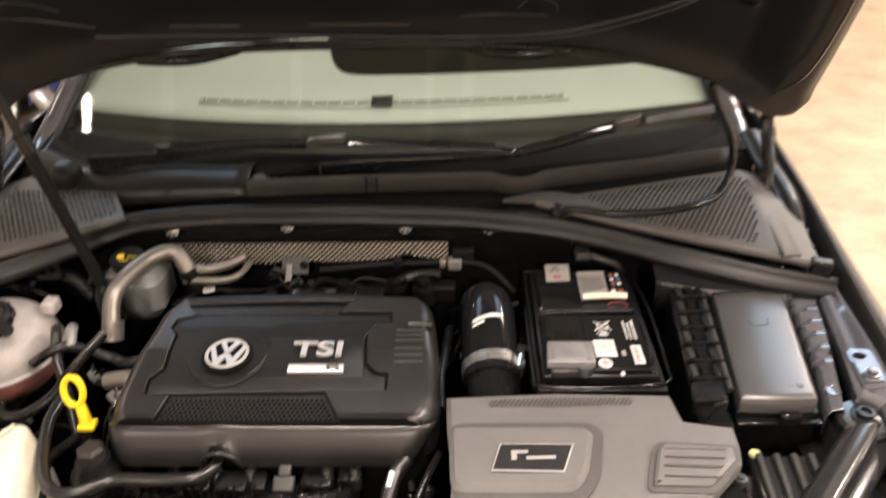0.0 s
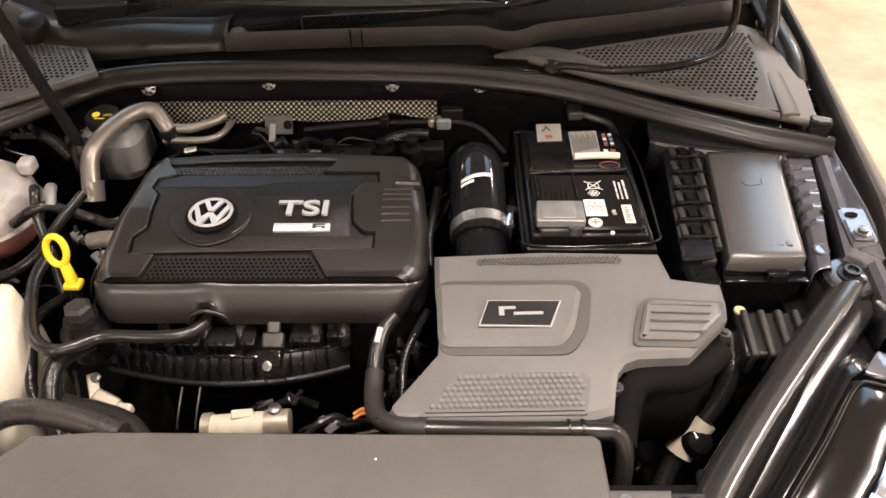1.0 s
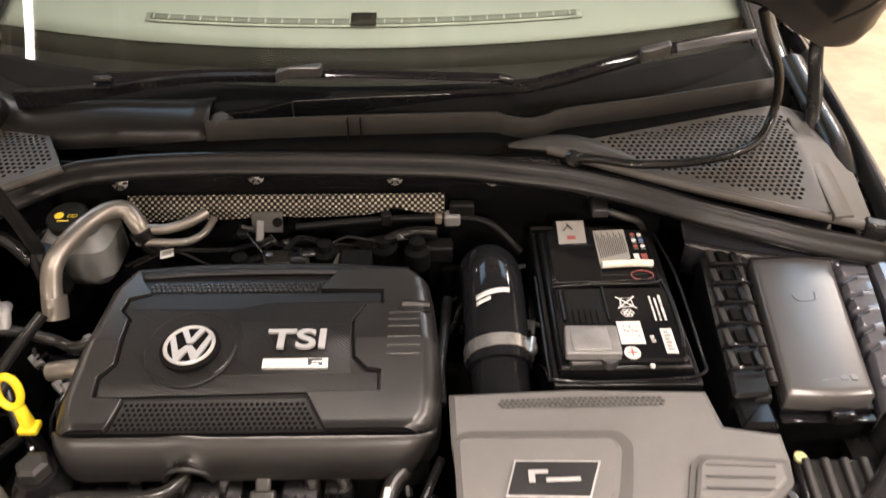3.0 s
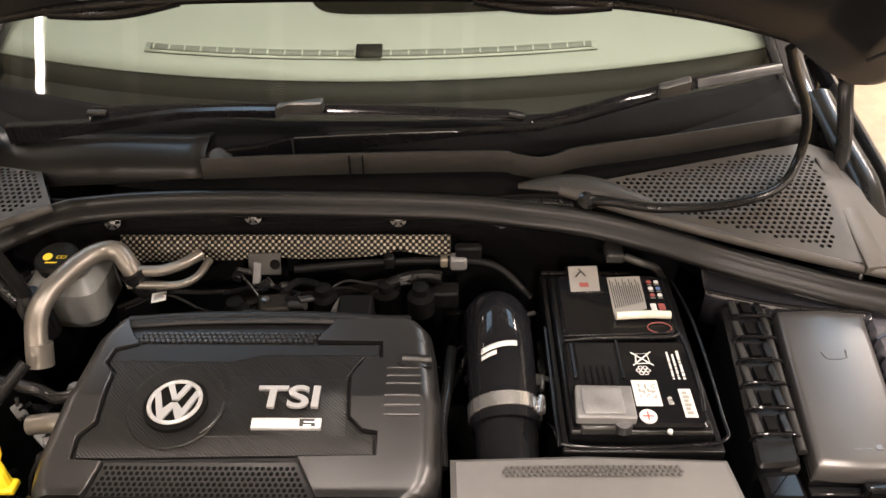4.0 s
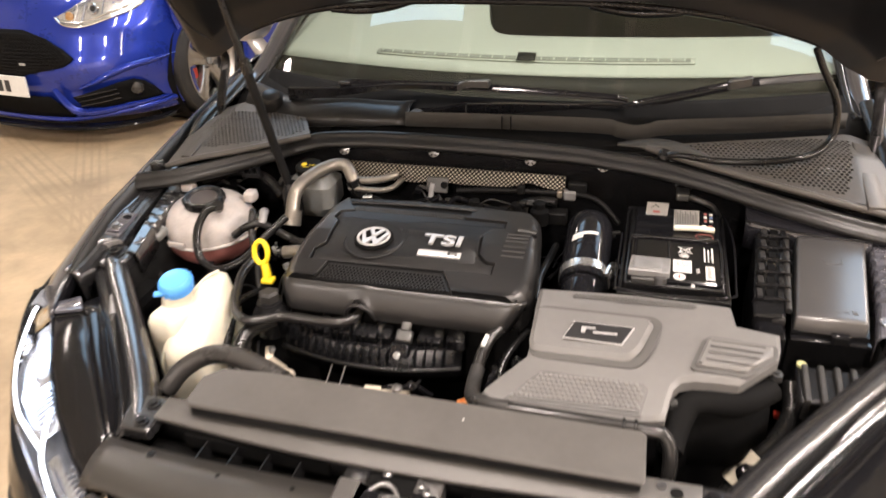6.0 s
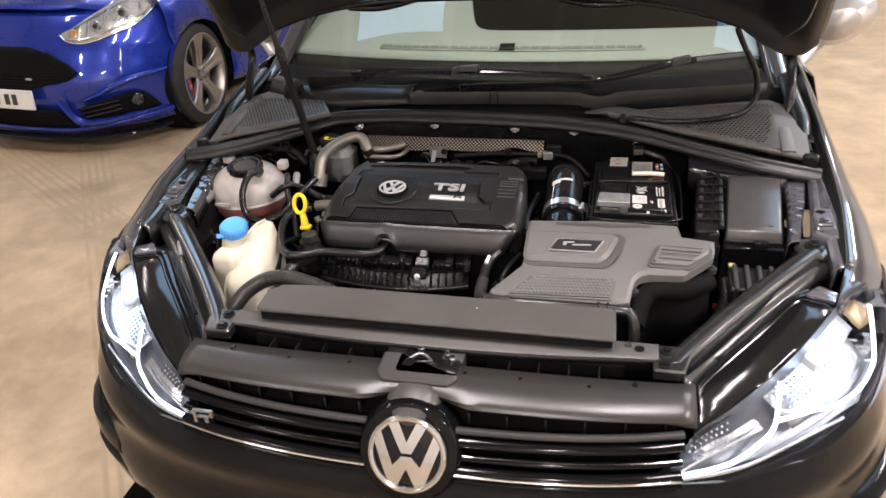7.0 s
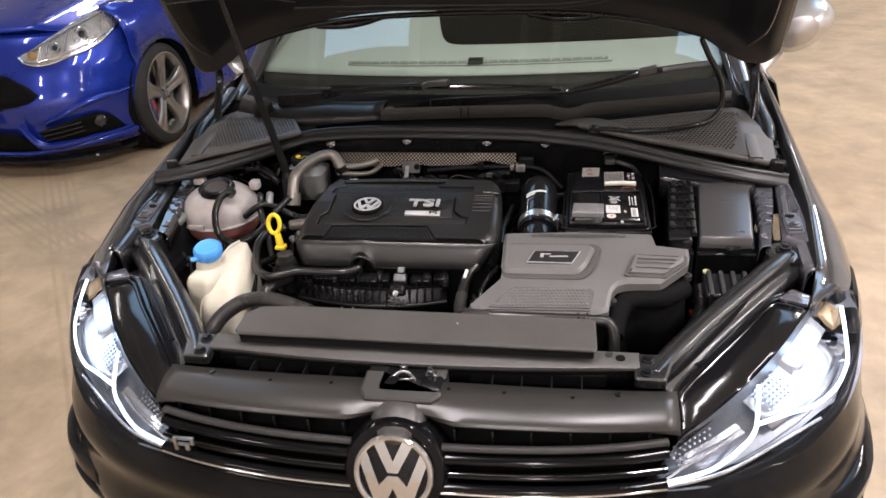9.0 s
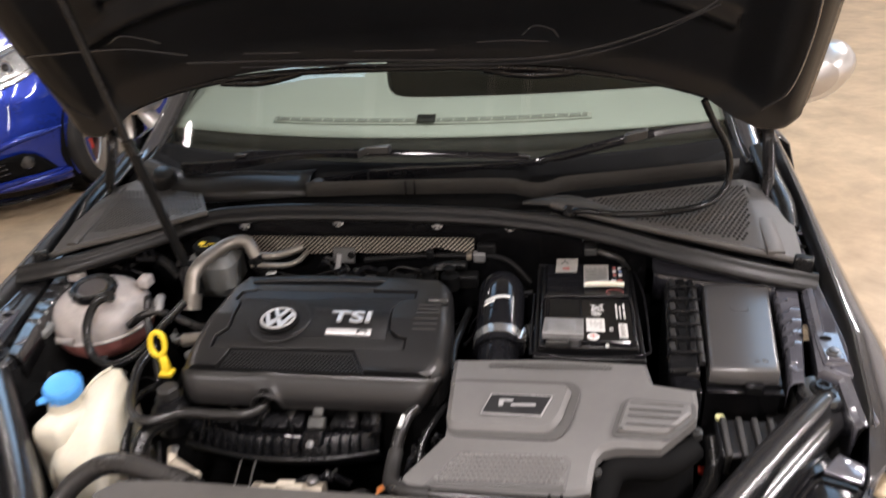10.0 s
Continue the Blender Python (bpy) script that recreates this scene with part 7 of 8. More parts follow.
            prof.append((max(r, 0.004), z))
        return part(nm, lathe(prof, c, seg=40), m, t)
    ball(-0.004, 0.077, MILKY, "upper_shell")
    ball(-0.076, -0.006, PINK, "lower_shell")
    part("seam", tube([c + Vector((0.101 * math.cos(k * math.pi / 20), 0.101 * math.sin(k * math.pi / 20), -0.005)) for k in range(41)], 0.004, n=1, seg=8), MILKY, t)
    cap_c = Vector((-0.622, 0.737, 0.854))
    cap = part("cap", lathe([(0.044, 0.0), (0.045, 0.014), (0.041, 0.018), (0.036, 0.017), (0.033, 0.012), (0.010, 0.011)], cap_c, (0.02, -0.1, 1), 36), BLACK_PLASTIC, t, "dark round screw cap")
    part("cap_disc", lathe([(0.030, 0.010), (0.028, 0.0145), (0.01, 0.015)], cap_c, (0.02, -0.1, 1), 30), CAP_BROWN, cap)
    for k in range(12):
        a = k * math.pi / 6
        part("cap_ridge", box(cap_c + Vector((0.044 * math.cos(a), 0.044 * math.sin(a), 0.008)), (0.005, 0.005, 0.014), pose(0, 0, 0, 0, 0, math.degrees(a))), BLACK_PLASTIC, cap)
    part("lug", box((-0.70, 0.80, 0.855), (0.03, 0.025, 0.02)), MILKY, t, bevel=0.005)
    part("lug", box((-0.545, 0.80, 0.845), (0.025, 0.03, 0.025)), MILKY, t, bevel=0.006)
    part("overflow_hose", tube([(-0.565, 0.70, 0.868), (-0.585, 0.68, 0.862), (-0.592, 0.645, 0.83), (-0.575, 0.615, 0.79), (-0.53, 0.60, 0.775), (-0.48, 0.625, 0.79), (-0.45, 0.67, 0.82), (-0.42, 0.72, 0.845)], 0.0085), RUBBER, t, "black overflow hose")
    part("hose_nozzle", cyl((-0.575, 0.715, 0.855), (-0.560, 0.695, 0.872), 0.011), BLACK_PLASTIC, t)
    part("sight_marks", box((-0.655, 0.652, 0.79), (0.04, 0.006, 0.012)), MILKY, t, bevel=0.002)

    w = thing("washer_bottle", (-0.53, 0.45, 0.50), "cream washer fluid bottle with bright blue cap", "bottle")

    def moulded(rows, r):
        """A blown body from level outlines (z, corners)."""
        bm = bm_new()
        vs = add_grid(bm, [[(x, y, z) for x, y in round_poly(inset_poly(poly, d), r, 5)] for z, d, poly in rows], True)
        bm.faces.new(vs[-1])
        bm.faces.new(vs[0][::-1])
        return bm
    block = [(-0.568, 0.400), (-0.505, 0.395), (-0.470, 0.50), (-0.555, 0.515)]
    bottle = part("bottle", moulded([(0.50, 0.0, block), (0.74, 0.0, block), (0.775, 0.001, block), (0.788, 0.005, block), (0.795, 0.014, block)], 0.016), CREAM, w, sharp=60)
    rows = []
    slab = [(-0.530, 0.366), (-0.448, 0.372), (-0.432, 0.455), (-0.452, 0.552), (-0.508, 0.552)]
    top = [(-0.512, 0.505), (-0.472, 0.500), (-0.462, 0.512), (-0.470, 0.552), (-0.505, 0.552)]
    for z, f in ((0.50, 0.0), (0.66, 0.0), (0.715, 0.02), (0.740, 0.08), (0.765, 0.30), (0.785, 0.58), (0.797, 0.78), (0.805, 0.92), (0.809, 1.0)):
        poly = [(x + (u - x) * f, y + (v - y) * f) for (x, y), (u, v) in zip(slab, top)]
        rows.append((z, 0.005 if f == 1.0 else 0.0, poly))
    part("side_chamber", moulded(rows, 0.022), CREAM, bottle, "tall moulded chamber of the bottle", sharp=60)
    part("moulded_seam", tube([(-0.5315, 0.376, 0.66), (-0.531, 0.380, 0.715), (-0.523, 0.420, 0.762), (-0.512, 0.475, 0.796), (-0.500, 0.515, 0.812), (-0.488, 0.545, 0.812)], 0.0028, seg=8), CREAM, bottle)
    part("neck", cyl((-0.532, 0.458, 0.780), (-0.527, 0.462, 0.822), 0.029, 0.026), CREAM, w)
    cap = part("cap", lathe([(0.0305, -0.012), (0.032, 0.0), (0.0312, 0.008), (0.027, 0.013), (0.024, 0.011), (0.011, 0.010)], (-0.526, 0.462, 0.830), (0.05, -0.22, 1), 36), BLUE_CAP, w, "bright blue snap cap")
    for k in range(18):
        a = k * math.pi / 9
        part("cap_ridge", box(Vector((-0.526, 0.462, 0.829)) + Vector((0.0317 * math.cos(a), 0.0317 * math.sin(a), 0.008 * math.sin(a))), (0.0022, 0.0022, 0.012), pose(0, 0, 0, 0, 0, math.degrees(a))), BLUE_CAP, cap, smooth=False)
    part("cap_tab", box((-0.545, 0.435, 0.823), (0.022, 0.012, 0.006), pose(0, 0, 0, 14, 0, 30)), BLUE_CAP, cap, bevel=0.002)

    b = thing("brake_fluid_reservoir", (-0.44, 0.89, 0.75), "translucent brake fluid reservoir with black cap", "reservoir")
    rows = [[(x, y, z) for x, y in round_poly(rect(-0.485 + i, 0.845 + i, -0.375 - i, 0.94 - i), 0.025)] for z, i in ((0.77, 0.02), (0.80, 0.0), (0.85, 0.0), (0.868, 0.015))]
    bm = bm_new()
    vs = add_grid(bm, rows, True)
    bm.faces.new(vs[-1])
    bm.faces.new(vs[0][::-1])
    part("reservoir", bm, RES_GREY, b)
    cap = part("cap", lathe([(0.030, -0.012), (0.031, 0.012), (0.027, 0.016)], (-0.438, 0.893, 0.874), (0, -0.15, 1), 28), DASH_DARK, b, "black cap with yellow symbols")
    part("cap_symbol", lathe([(0.0068, 0), (0.0068, 0.0008)], (-0.447, 0.887, 0.8905), (0, -0.15, 1), 20), YELLOW, cap)
    part("cap_symbol", bars([(-0.434, 0.884, -0.4335, 0.890), (-0.434, 0.884, -0.420, 0.8846), (-0.434, 0.8895, -0.420, 0.890), (-0.4275, 0.884, -0.4268, 0.890), (-0.4205, 0.884, -0.420, 0.890)], 0.8905), YELLOW, cap, smooth=False)
    bm = bm_new()
    add_tube(bm, [(-0.432, 0.897, 0.8895), (-0.4265, 0.906, 0.8885), (-0.421, 0.897, 0.8895), (-0.432, 0.897, 0.8895)], 0.0009, 6, 1)
    part("cap_symbol", bm, YELLOW, cap)
    part("cap_print", bars([(-0.445, 0.872, -0.428, 0.8745)], 0.8915), YELLOW, cap, smooth=False)

    d = thing("dipstick", (-0.412, 0.60, 0.74), "yellow oil dipstick with a ring handle", "dipstick")
    ring = [(-0.414 + 0.0145 * math.sin(k * math.pi / 10), 0.590 + 0.006 * math.cos(k * math.pi / 10), 0.836 + 0.022 * math.cos(k * math.pi / 10)) for k in range(21)]
    part("ring_handle", tube(ring, 0.0052, n=1, seg=10), YELLOW, d)
    part("stem", tube([(-0.410, 0.588, 0.815), (-0.405, 0.582, 0.797), (-0.402, 0.578, 0.782)], lambda t: 0.0075 + 0.002 * t, seg=10), YELLOW, d)
    part("foot", box((-0.401, 0.577, 0.781), (0.026, 0.02, 0.010)), YELLOW, d, bevel=0.003)
    part("guide", tube([(-0.402, 0.578, 0.776), (-0.395, 0.575, 0.70), (-0.38, 0.57, 0.6)], 0.007), BLACK_PLASTIC, d)


def build_pipes():
    t = thing("air_pipe", (-0.40, 0.83, 0.78), "grey aluminium pipe bent over the reservoir", "pipe")
    part("pipe", tube([(-0.424, 0.752, 0.826), (-0.428, 0.775, 0.852), (-0.427, 0.795, 0.870), (-0.418, 0.826, 0.882), (-0.398, 0.872, 0.888), (-0.376, 0.900, 0.889), (-0.354, 0.908, 0.884), (-0.338, 0.896, 0.868), (-0.328, 0.890, 0.850)], 0.0145, seg=16), ALU_DULL, t)
    part("pipe_boot", tube([(-0.332, 0.888, 0.862), (-0.324, 0.890, 0.838), (-0.305, 0.895, 0.810)], 0.0185, seg=16), RUBBER, t, "black rubber boot on the pipe end")
    part("cuff", cyl((-0.424, 0.748, 0.810), (-0.424, 0.764, 0.838), 0.0175, seg=18), ALU_DULL, t)
    t2 = thing("thin_pipe", (-0.30, 0.90, 0.78), "thin bent metal coolant pipe", "pipe")
    part("pipe", tube([(-0.338, 0.877, 0.845), (-0.30, 0.877, 0.845), (-0.262, 0.878, 0.845), (-0.240, 0.896, 0.846), (-0.230, 0.931, 0.849)], 0.006), ALU_DULL, t2)
    part("pipe", tube([(-0.339, 0.892, 0.860), (-0.31, 0.891, 0.860), (-0.288, 0.893, 0.860), (-0.262, 0.906, 0.861), (-0.240, 0.930, 0.862)], 0.0085), ALU_DULL, t2)

    shield = thing("heat_shield", (-0.1, 0.97, 0.78), "embossed aluminium heat shield on the bulkhead", "heat shield")
    rows = []
    for k in range(205):
        x = -0.372 + k * 0.0025
        dip = 0.018 * math.exp(-((x - 0.06) / 0.035) ** 2) + 0.012 * math.exp(-((x + 0.145) / 0.03) ** 2)
        rise = 0.016 * k / 204
        edge = ((0.962, 0.873), (0.953, 0.866 - dip * 0.2), (0.944 + rise * 0.3, 0.853 + rise * 0.3), (0.938 + rise * 0.4, 0.838 + rise * 0.5 + dip * 0.6))
        col = []
        for j in range(25):
            f = j / 8
            i = min(2, int(f))
            y = edge[i][0] + (edge[i + 1][0] - edge[i][0]) * (f - i)
            z = edge[i][1] + (edge[i + 1][1] - edge[i][1]) * (f - i)
            h = 0.0002 * math.sin(k * 0.21) * math.sin(j * 0.5)
            col.append((x, y - h * 0.8, z + h * 0.6))
        rows.append(col)
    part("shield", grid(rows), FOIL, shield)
    part("lower_shield", grid([[(x, 0.935 - 0.03 * j + 0.01 * math.sin(9 * x), 0.80 - 0.02 * j + 0.006 * math.sin(40 * x + j)) for j in range(5)] for x in [k * 0.02 - 0.20 for k in range(14)]]), FOIL_DARK, shield, thick=0.0012)
    part("bracket", box((-0.145, 0.925, 0.846), (0.05, 0.004, 0.035), pose(0, 0, 0, -25)), SENSOR_DARK, shield, bevel=0.003)
    part("bracket_hole", lathe([(0.008, 0), (0.008, 0.001)], (-0.128, 0.921, 0.848), (0, -0.9, 0.42), 16), VOID, shield)
    part("bracket_leg", box((-0.158, 0.918, 0.828), (0.012, 0.01, 0.045), pose(0, 0, 0, -25, 8)), SENSOR_GREY, shield, bevel=0.002)

    e = thing("engine", (-0.1, 0.65, 0.45), "dark engine block with ribbed plastic intake manifold", "engine")
    # block colour is near-black for the shade under the cover
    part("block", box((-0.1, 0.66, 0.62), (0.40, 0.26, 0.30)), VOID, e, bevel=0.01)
    bow = lambda x: 0.030 * ((x + 0.16) / 0.17) ** 2
    xs = [k * 0.0175 - 0.335 for k in range(21)]
    man = part("manifold", grid([[(x, y + bow(x), z) for x in xs] for y, z in ((0.530, 0.735), (0.500, 0.735), (0.474, 0.731), (0.470, 0.726), (0.458, 0.703), (0.462, 0.685), (0.48, 0.65))]), BLACK_PLASTIC, e, "black ribbed plastic intake manifold", thick=0.003)
    part("front_rail", tube([(x, 0.451 + bow(x), 0.703) for x in xs], 0.0055, n=1), BLACK_PLASTIC, man)
    part("top_edge", tube([(x, 0.473 + bow(x), 0.733 + 0.004 * ((k // 3) % 2)) for k, x in enumerate(xs)], 0.0025, n=1, seg=8), BLACK_GLOSS, man)
    for k in range(19):
        x = -0.318 + k * 0.0168
        if -0.112 < x < -0.074:
            continue
        web = bm_new()
        y0 = bow(x)
        vs = [web.verts.new((x + dx, y0 + y, z)) for dx in (-0.0011, 0.0011) for y, z in ((0.473, 0.735), (0.452, 0.728 if k % 3 else 0.735), (0.449, 0.706), (0.462, 0.700))]
        for f in ((0, 1, 2, 3), (4, 5, 6, 7), (0, 1, 5, 4), (1, 2, 6, 5), (2, 3, 7, 6)):
            web.faces.new([vs[q] for q in f])
        part("rib", web, BLACK_GLOSS, man, smooth=False)
    random.seed(5)
    for x, w in ((-0.275, 0.05), (-0.215, 0.04), (-0.165, 0.045), (-0.125, 0.022), (-0.045, 0.045), (0.0, 0.03)):
        h = random.uniform(0.012, 0.024)
        rb = part("rib_box", box((x, 0.497 + bow(x) * 0.6, 0.735 + h / 2), (w, 0.034, h), pose(0, 0, 0, 12)), BLACK_PLASTIC, man, bevel=0.003)
        for j in range(int(w / 0.012)):
            part("box_web", box((x - w / 2 + 0.006 + 0.012 * j, 0.478 + bow(x) * 0.6, 0.736 + h / 2), (0.0022, 0.010, h)), BLACK_GLOSS, rb, smooth=False)
    for x in (-0.25, -0.19, -0.14, -0.03, 0.01):
        part("runner", tube([(x, 0.545, 0.765), (x, 0.520, 0.763), (x, 0.505, 0.750), (x, 0.498, 0.735)], 0.011, seg=10, flat=0.8), BLACK_PLASTIC, man)
    s = part("sensor", box((-0.086, 0.497, 0.776), (0.018, 0.026, 0.010), pose(0, 0, 0, 35)), SENSOR_DARK, e, "grey metal pressure sensor", bevel=0.003)
    part("sensor_body", box((-0.087, 0.482, 0.760), (0.030, 0.022, 0.014), pose(0, 0, 0, 35)), SENSOR_DARK, s, bevel=0.003)
    part("sensor_foot", box((-0.092, 0.464, 0.742), (0.034, 0.026, 0.012), pose(0, 0, 0, 38)), BLACK_GLOSS, s, bevel=0.003)
    part("sensor_bolt", lathe([(0.007, 0), (0.007, 0.003), (0.004, 0.004), (0.004, 0.007)], (-0.094, 0.454, 0.738), (0, -0.6, 0.8), 12), STEEL_DARK, s)
    part("sensor_bolt", lathe([(0.004, 0), (0.003, 0.008)], (-0.084, 0.508, 0.786), (0, -0.4, 0.9), 10), STEEL, s)
    for x in (-0.220, -0.194):
        part("steel_wire", tube([(x - 0.004, 0.40, 0.665), (x - 0.002, 0.415, 0.682), (x, 0.446, 0.702)], 0.0015, seg=6), STEEL, e)
    con = part("connector", cyl((-0.176, 0.392, 0.680), (-0.092, 0.396, 0.683), 0.017, 0.0185, seg=20), BEIGE, e, "cream taped connector sleeve")
    part("tape_edge", cyl((-0.180, 0.392, 0.680), (-0.168, 0.3925, 0.6805), 0.0205, seg=20), TARNISH, con)
    part("tape_lug", box((-0.125, 0.400, 0.699), (0.030, 0.014, 0.008), pose(0, 0, 0, 8, 6, 10)), BEIGE, con, bevel=0.002)
    part("connector_end", cyl((-0.094, 0.396, 0.683), (-0.060, 0.398, 0.684), 0.0195, seg=20), TARNISH, e)
    part("connector_bolt", lathe([(0.010, 0), (0.009, 0.008), (0.005, 0.010)], (-0.080, 0.405, 0.700), seg=12), STEEL_DARK, e)
    part("oil_housing", lathe([(0.030, -0.05), (0.034, -0.012), (0.036, -0.006), (0.034, 0.0), (0.026, 0.010), (0.024, 0.02)], (-0.362, 0.505, 0.765), seg=28), BLACK_PLASTIC, e)
    part("oil_hex", lathe([(0.020, 0), (0.020, 0.016), (0.014, 0.02)], (-0.362, 0.507, 0.786), seg=6), DARK_PLASTIC, e)
    brk = part("bracket", box((-0.352, 0.452, 0.695), (0.016, 0.040, 0.005), pose(0, 0, 0, 30, 0, 20)), TARNISH, e, "tarnished metal bracket", bevel=0.002)
    part("bracket_block", box((-0.325, 0.428, 0.694), (0.040, 0.020, 0.016), pose(0, 0, 0, 10, 12, -22)), TARNISH, brk, bevel=0.004)
    part("bracket_block", box((-0.296, 0.414, 0.690), (0.022, 0.018, 0.018), pose(0, 0, 0, 10, 0, -12)), BEIGE, brk, bevel=0.004)
    part("bracket_bolt", lathe([(0.007, 0), (0.007, 0.004), (0.004, 0.005), (0.004, 0.008)], (-0.350, 0.462, 0.702), (0, -0.4, 0.9), 12), STEEL_DARK, brk)
    part("bracket_strap", box((-0.372, 0.448, 0.700), (0.006, 0.050, 0.012), pose(0, 0, 0, 35, 0, 18)), BLACK_GLOSS, brk, bevel=0.002)
    # coil and valves darkened in colour for the shade behind the engine
    part("coil", box((0.0, 0.84, 0.82), (0.05, 0.06, 0.03)), VOID, e, bevel=0.005)
    for x, y, z in ((0.095, 0.865, 0.835), (-0.05, 0.88, 0.82), (-0.18, 0.86, 0.81), (0.04, 0.90, 0.81)):
        part("valve", lathe([(0.020, -0.03), (0.020, 0.0), (0.012, 0.006), (0.012, 0.018), (0.008, 0.02)], (x, y, z), seg=18), VOID, e)
    part("tag", box((-0.29, 0.862, 0.835), (0.02, 0.035, 0.002), pose(0, 0, 0, -20, 0, 20)), PAPER, e, "white paper tag")
    part("tag_print", box((-0.2895, 0.8615, 0.8364), (0.014, 0.020, 0.001), pose(0, 0, 0, -20, 0, 20)), GREY_TAPE, e)
    part("fuel_line", tube([(-0.25, 0.84, 0.81), (-0.15, 0.85, 0.815), (-0.05, 0.835, 0.81), (0.08, 0.84, 0.815)], 0.005), BLACK_PLASTIC, e)
    part("wire_plug", box((0.150, 0.935, 0.842), (0.026, 0.02, 0.022)), SENSOR_GREY, e, "grey plug with wires", bevel=0.004)
    part("wire_plug", box((0.128, 0.936, 0.842), (0.012, 0.014, 0.016)), TARNISH, e, bevel=0.003)
    part("wire_clip", box((0.045, 0.926, 0.850), (0.016, 0.014, 0.022)), MATT_BLACK, e, bevel=0.003)
    part("wire_clip", box((0.165, 0.940, 0.858), (0.040, 0.016, 0.024)), MATT_BLACK, e, bevel=0.004)
    part("small_hose", tube([(0.02, 0.90, 0.80), (0.05, 0.905, 0.825), (0.09, 0.91, 0.834), (0.125, 0.905, 0.836)], 0.010), RUBBER, e)
    part("loom", tube([(-0.10, 0.925, 0.835), (0.0, 0.93, 0.842), (0.10, 0.937, 0.842), (0.20, 0.93, 0.84), (0.26, 0.90, 0.80)], 0.006), MATT_BLACK, e)
    part("vent_duct", box((0.115, 0.90, 0.805), (0.07, 0.03, 0.03)), MATT_BLACK, e, bevel=0.004)

    def run(nm, label, cat, pts, r, m=RUBBER, flat=1.0):
        q = thing(nm, pts[0], label, cat)
        part("tube", tube(pts, r, seg=14, flat=flat), m, q)
        return q
    run("breather_pipe", "thin black breather pipe curving under the engine cover", "pipe", [(-0.178, 0.530, 0.790), (-0.183, 0.510, 0.780), (-0.190, 0.495, 0.776), (-0.208, 0.480, 0.775), (-0.252, 0.475, 0.775), (-0.319, 0.476, 0.775), (-0.355, 0.458, 0.775), (-0.383, 0.450, 0.775), (-0.412, 0.466, 0.775), (-0.432, 0.495, 0.775), (-0.447, 0.530, 0.778), (-0.462, 0.585, 0.785), (-0.46, 0.64, 0.79)], 0.0092, SHINY_PIPE)
    run("vent_hose", "black rubber hose beside the washer bottle", "hose", [(-0.345, 0.488, 0.752), (-0.380, 0.465, 0.748), (-0.392, 0.440, 0.738), (-0.388, 0.405, 0.718), (-0.375, 0.37, 0.69)], 0.0145, RUBBER)
    run("vent_hose", "black rubber hose beside the washer bottle", "hose", [(-0.43, 0.60, 0.74), (-0.455, 0.54, 0.745), (-0.440, 0.48, 0.735), (-0.425, 0.43, 0.715), (-0.40, 0.40, 0.70)], 0.008, RUBBER)
    run("radiator_hose", "thick black radiator hose", "hose", [(-0.47, 0.30, 0.72), (-0.445, 0.325, 0.75), (-0.40, 0.342, 0.775), (-0.345, 0.338, 0.785), (-0.29, 0.325, 0.782), (-0.24, 0.31, 0.775)], 0.017, DUSTY_HOSE)
    run("lower_hose", "black hose low beside the engine", "hose", [(-0.392, 0.445, 0.73), (-0.390, 0.425, 0.708), (-0.36, 0.412, 0.703), (-0.325, 0.405, 0.702), (-0.275, 0.385, 0.70), (-0.235, 0.345, 0.69)], 0.0125, SHINY_PIPE)
    q = run("coolant_pipe", "black pipe running round the air box", "pipe", [(0.085, 0.505, 0.785), (0.070, 0.485, 0.778), (0.062, 0.45, 0.765), (0.062, 0.40, 0.752), (0.070, 0.348, 0.765), (0.10, 0.322, 0.777), (0.20, 0.313, 0.783), (0.34, 0.311, 0.784), (0.366, 0.309, 0.779), (0.376, 0.297, 0.757), (0.376, 0.280, 0.71)], 0.0112, SHINY_PIPE)
    part("sleeve", tube([(0.0615, 0.425, 0.759), (0.062, 0.39, 0.754), (0.072, 0.346, 0.766), (0.10, 0.3225, 0.777), (0.135, 0.3175, 0.780)], 0.0130), DARK_PLASTIC, q, "woven sleeve")
    for x in (0.305, 0.322):
        part("collar", tube([(x, 0.3115, 0.7836), (x + 0.004, 0.3115, 0.7836)], 0.0145, n=1, seg=16), BLACK_PLASTIC, q)
    part("printed_mark", tube([(0.0665, 0.478, 0.7895), (0.0625, 0.458, 0.7815)], 0.004, n=1, seg=8), WHITE, q)
    run("air_line", "thin black hose from the coolant tank", "hose", [(-0.54, 0.70, 0.80), (-0.50, 0.69, 0.83), (-0.47, 0.70, 0.835), (-0.42, 0.715, 0.80), (-0.38, 0.70, 0.80), (-0.33, 0.71, 0.815)], 0.0085, SHINY_PIPE)
    run("air_line", "thin black hose from the coolant tank", "hose", [(-0.51, 0.74, 0.84), (-0.495, 0.715, 0.85), (-0.49, 0.69, 0.82), (-0.46, 0.64, 0.78), (-0.44, 0.60, 0.72)], 0.008, SHINY_PIPE)
    q = run("quick_coupling", "grey plastic coupling on a black pipe", "coupling", [(-0.40, 0.655, 0.80), (-0.37, 0.655, 0.805), (-0.335, 0.655, 0.805)], 0.013, ALU_DULL)
    q = run("quick_coupling", "grey plastic coupling on a black pipe", "coupling", [(-0.478, 0.735, 0.845), (-0.472, 0.72, 0.85), (-0.468, 0.70, 0.835)], 0.009, SENSOR_GREY)
    run("wiring_loom", "black wrapped wiring loom", "wiring", [(0.13, 0.60, 0.79), (0.128, 0.66, 0.80), (0.135, 0.72, 0.80), (0.14, 0.80, 0.79)], 0.008)
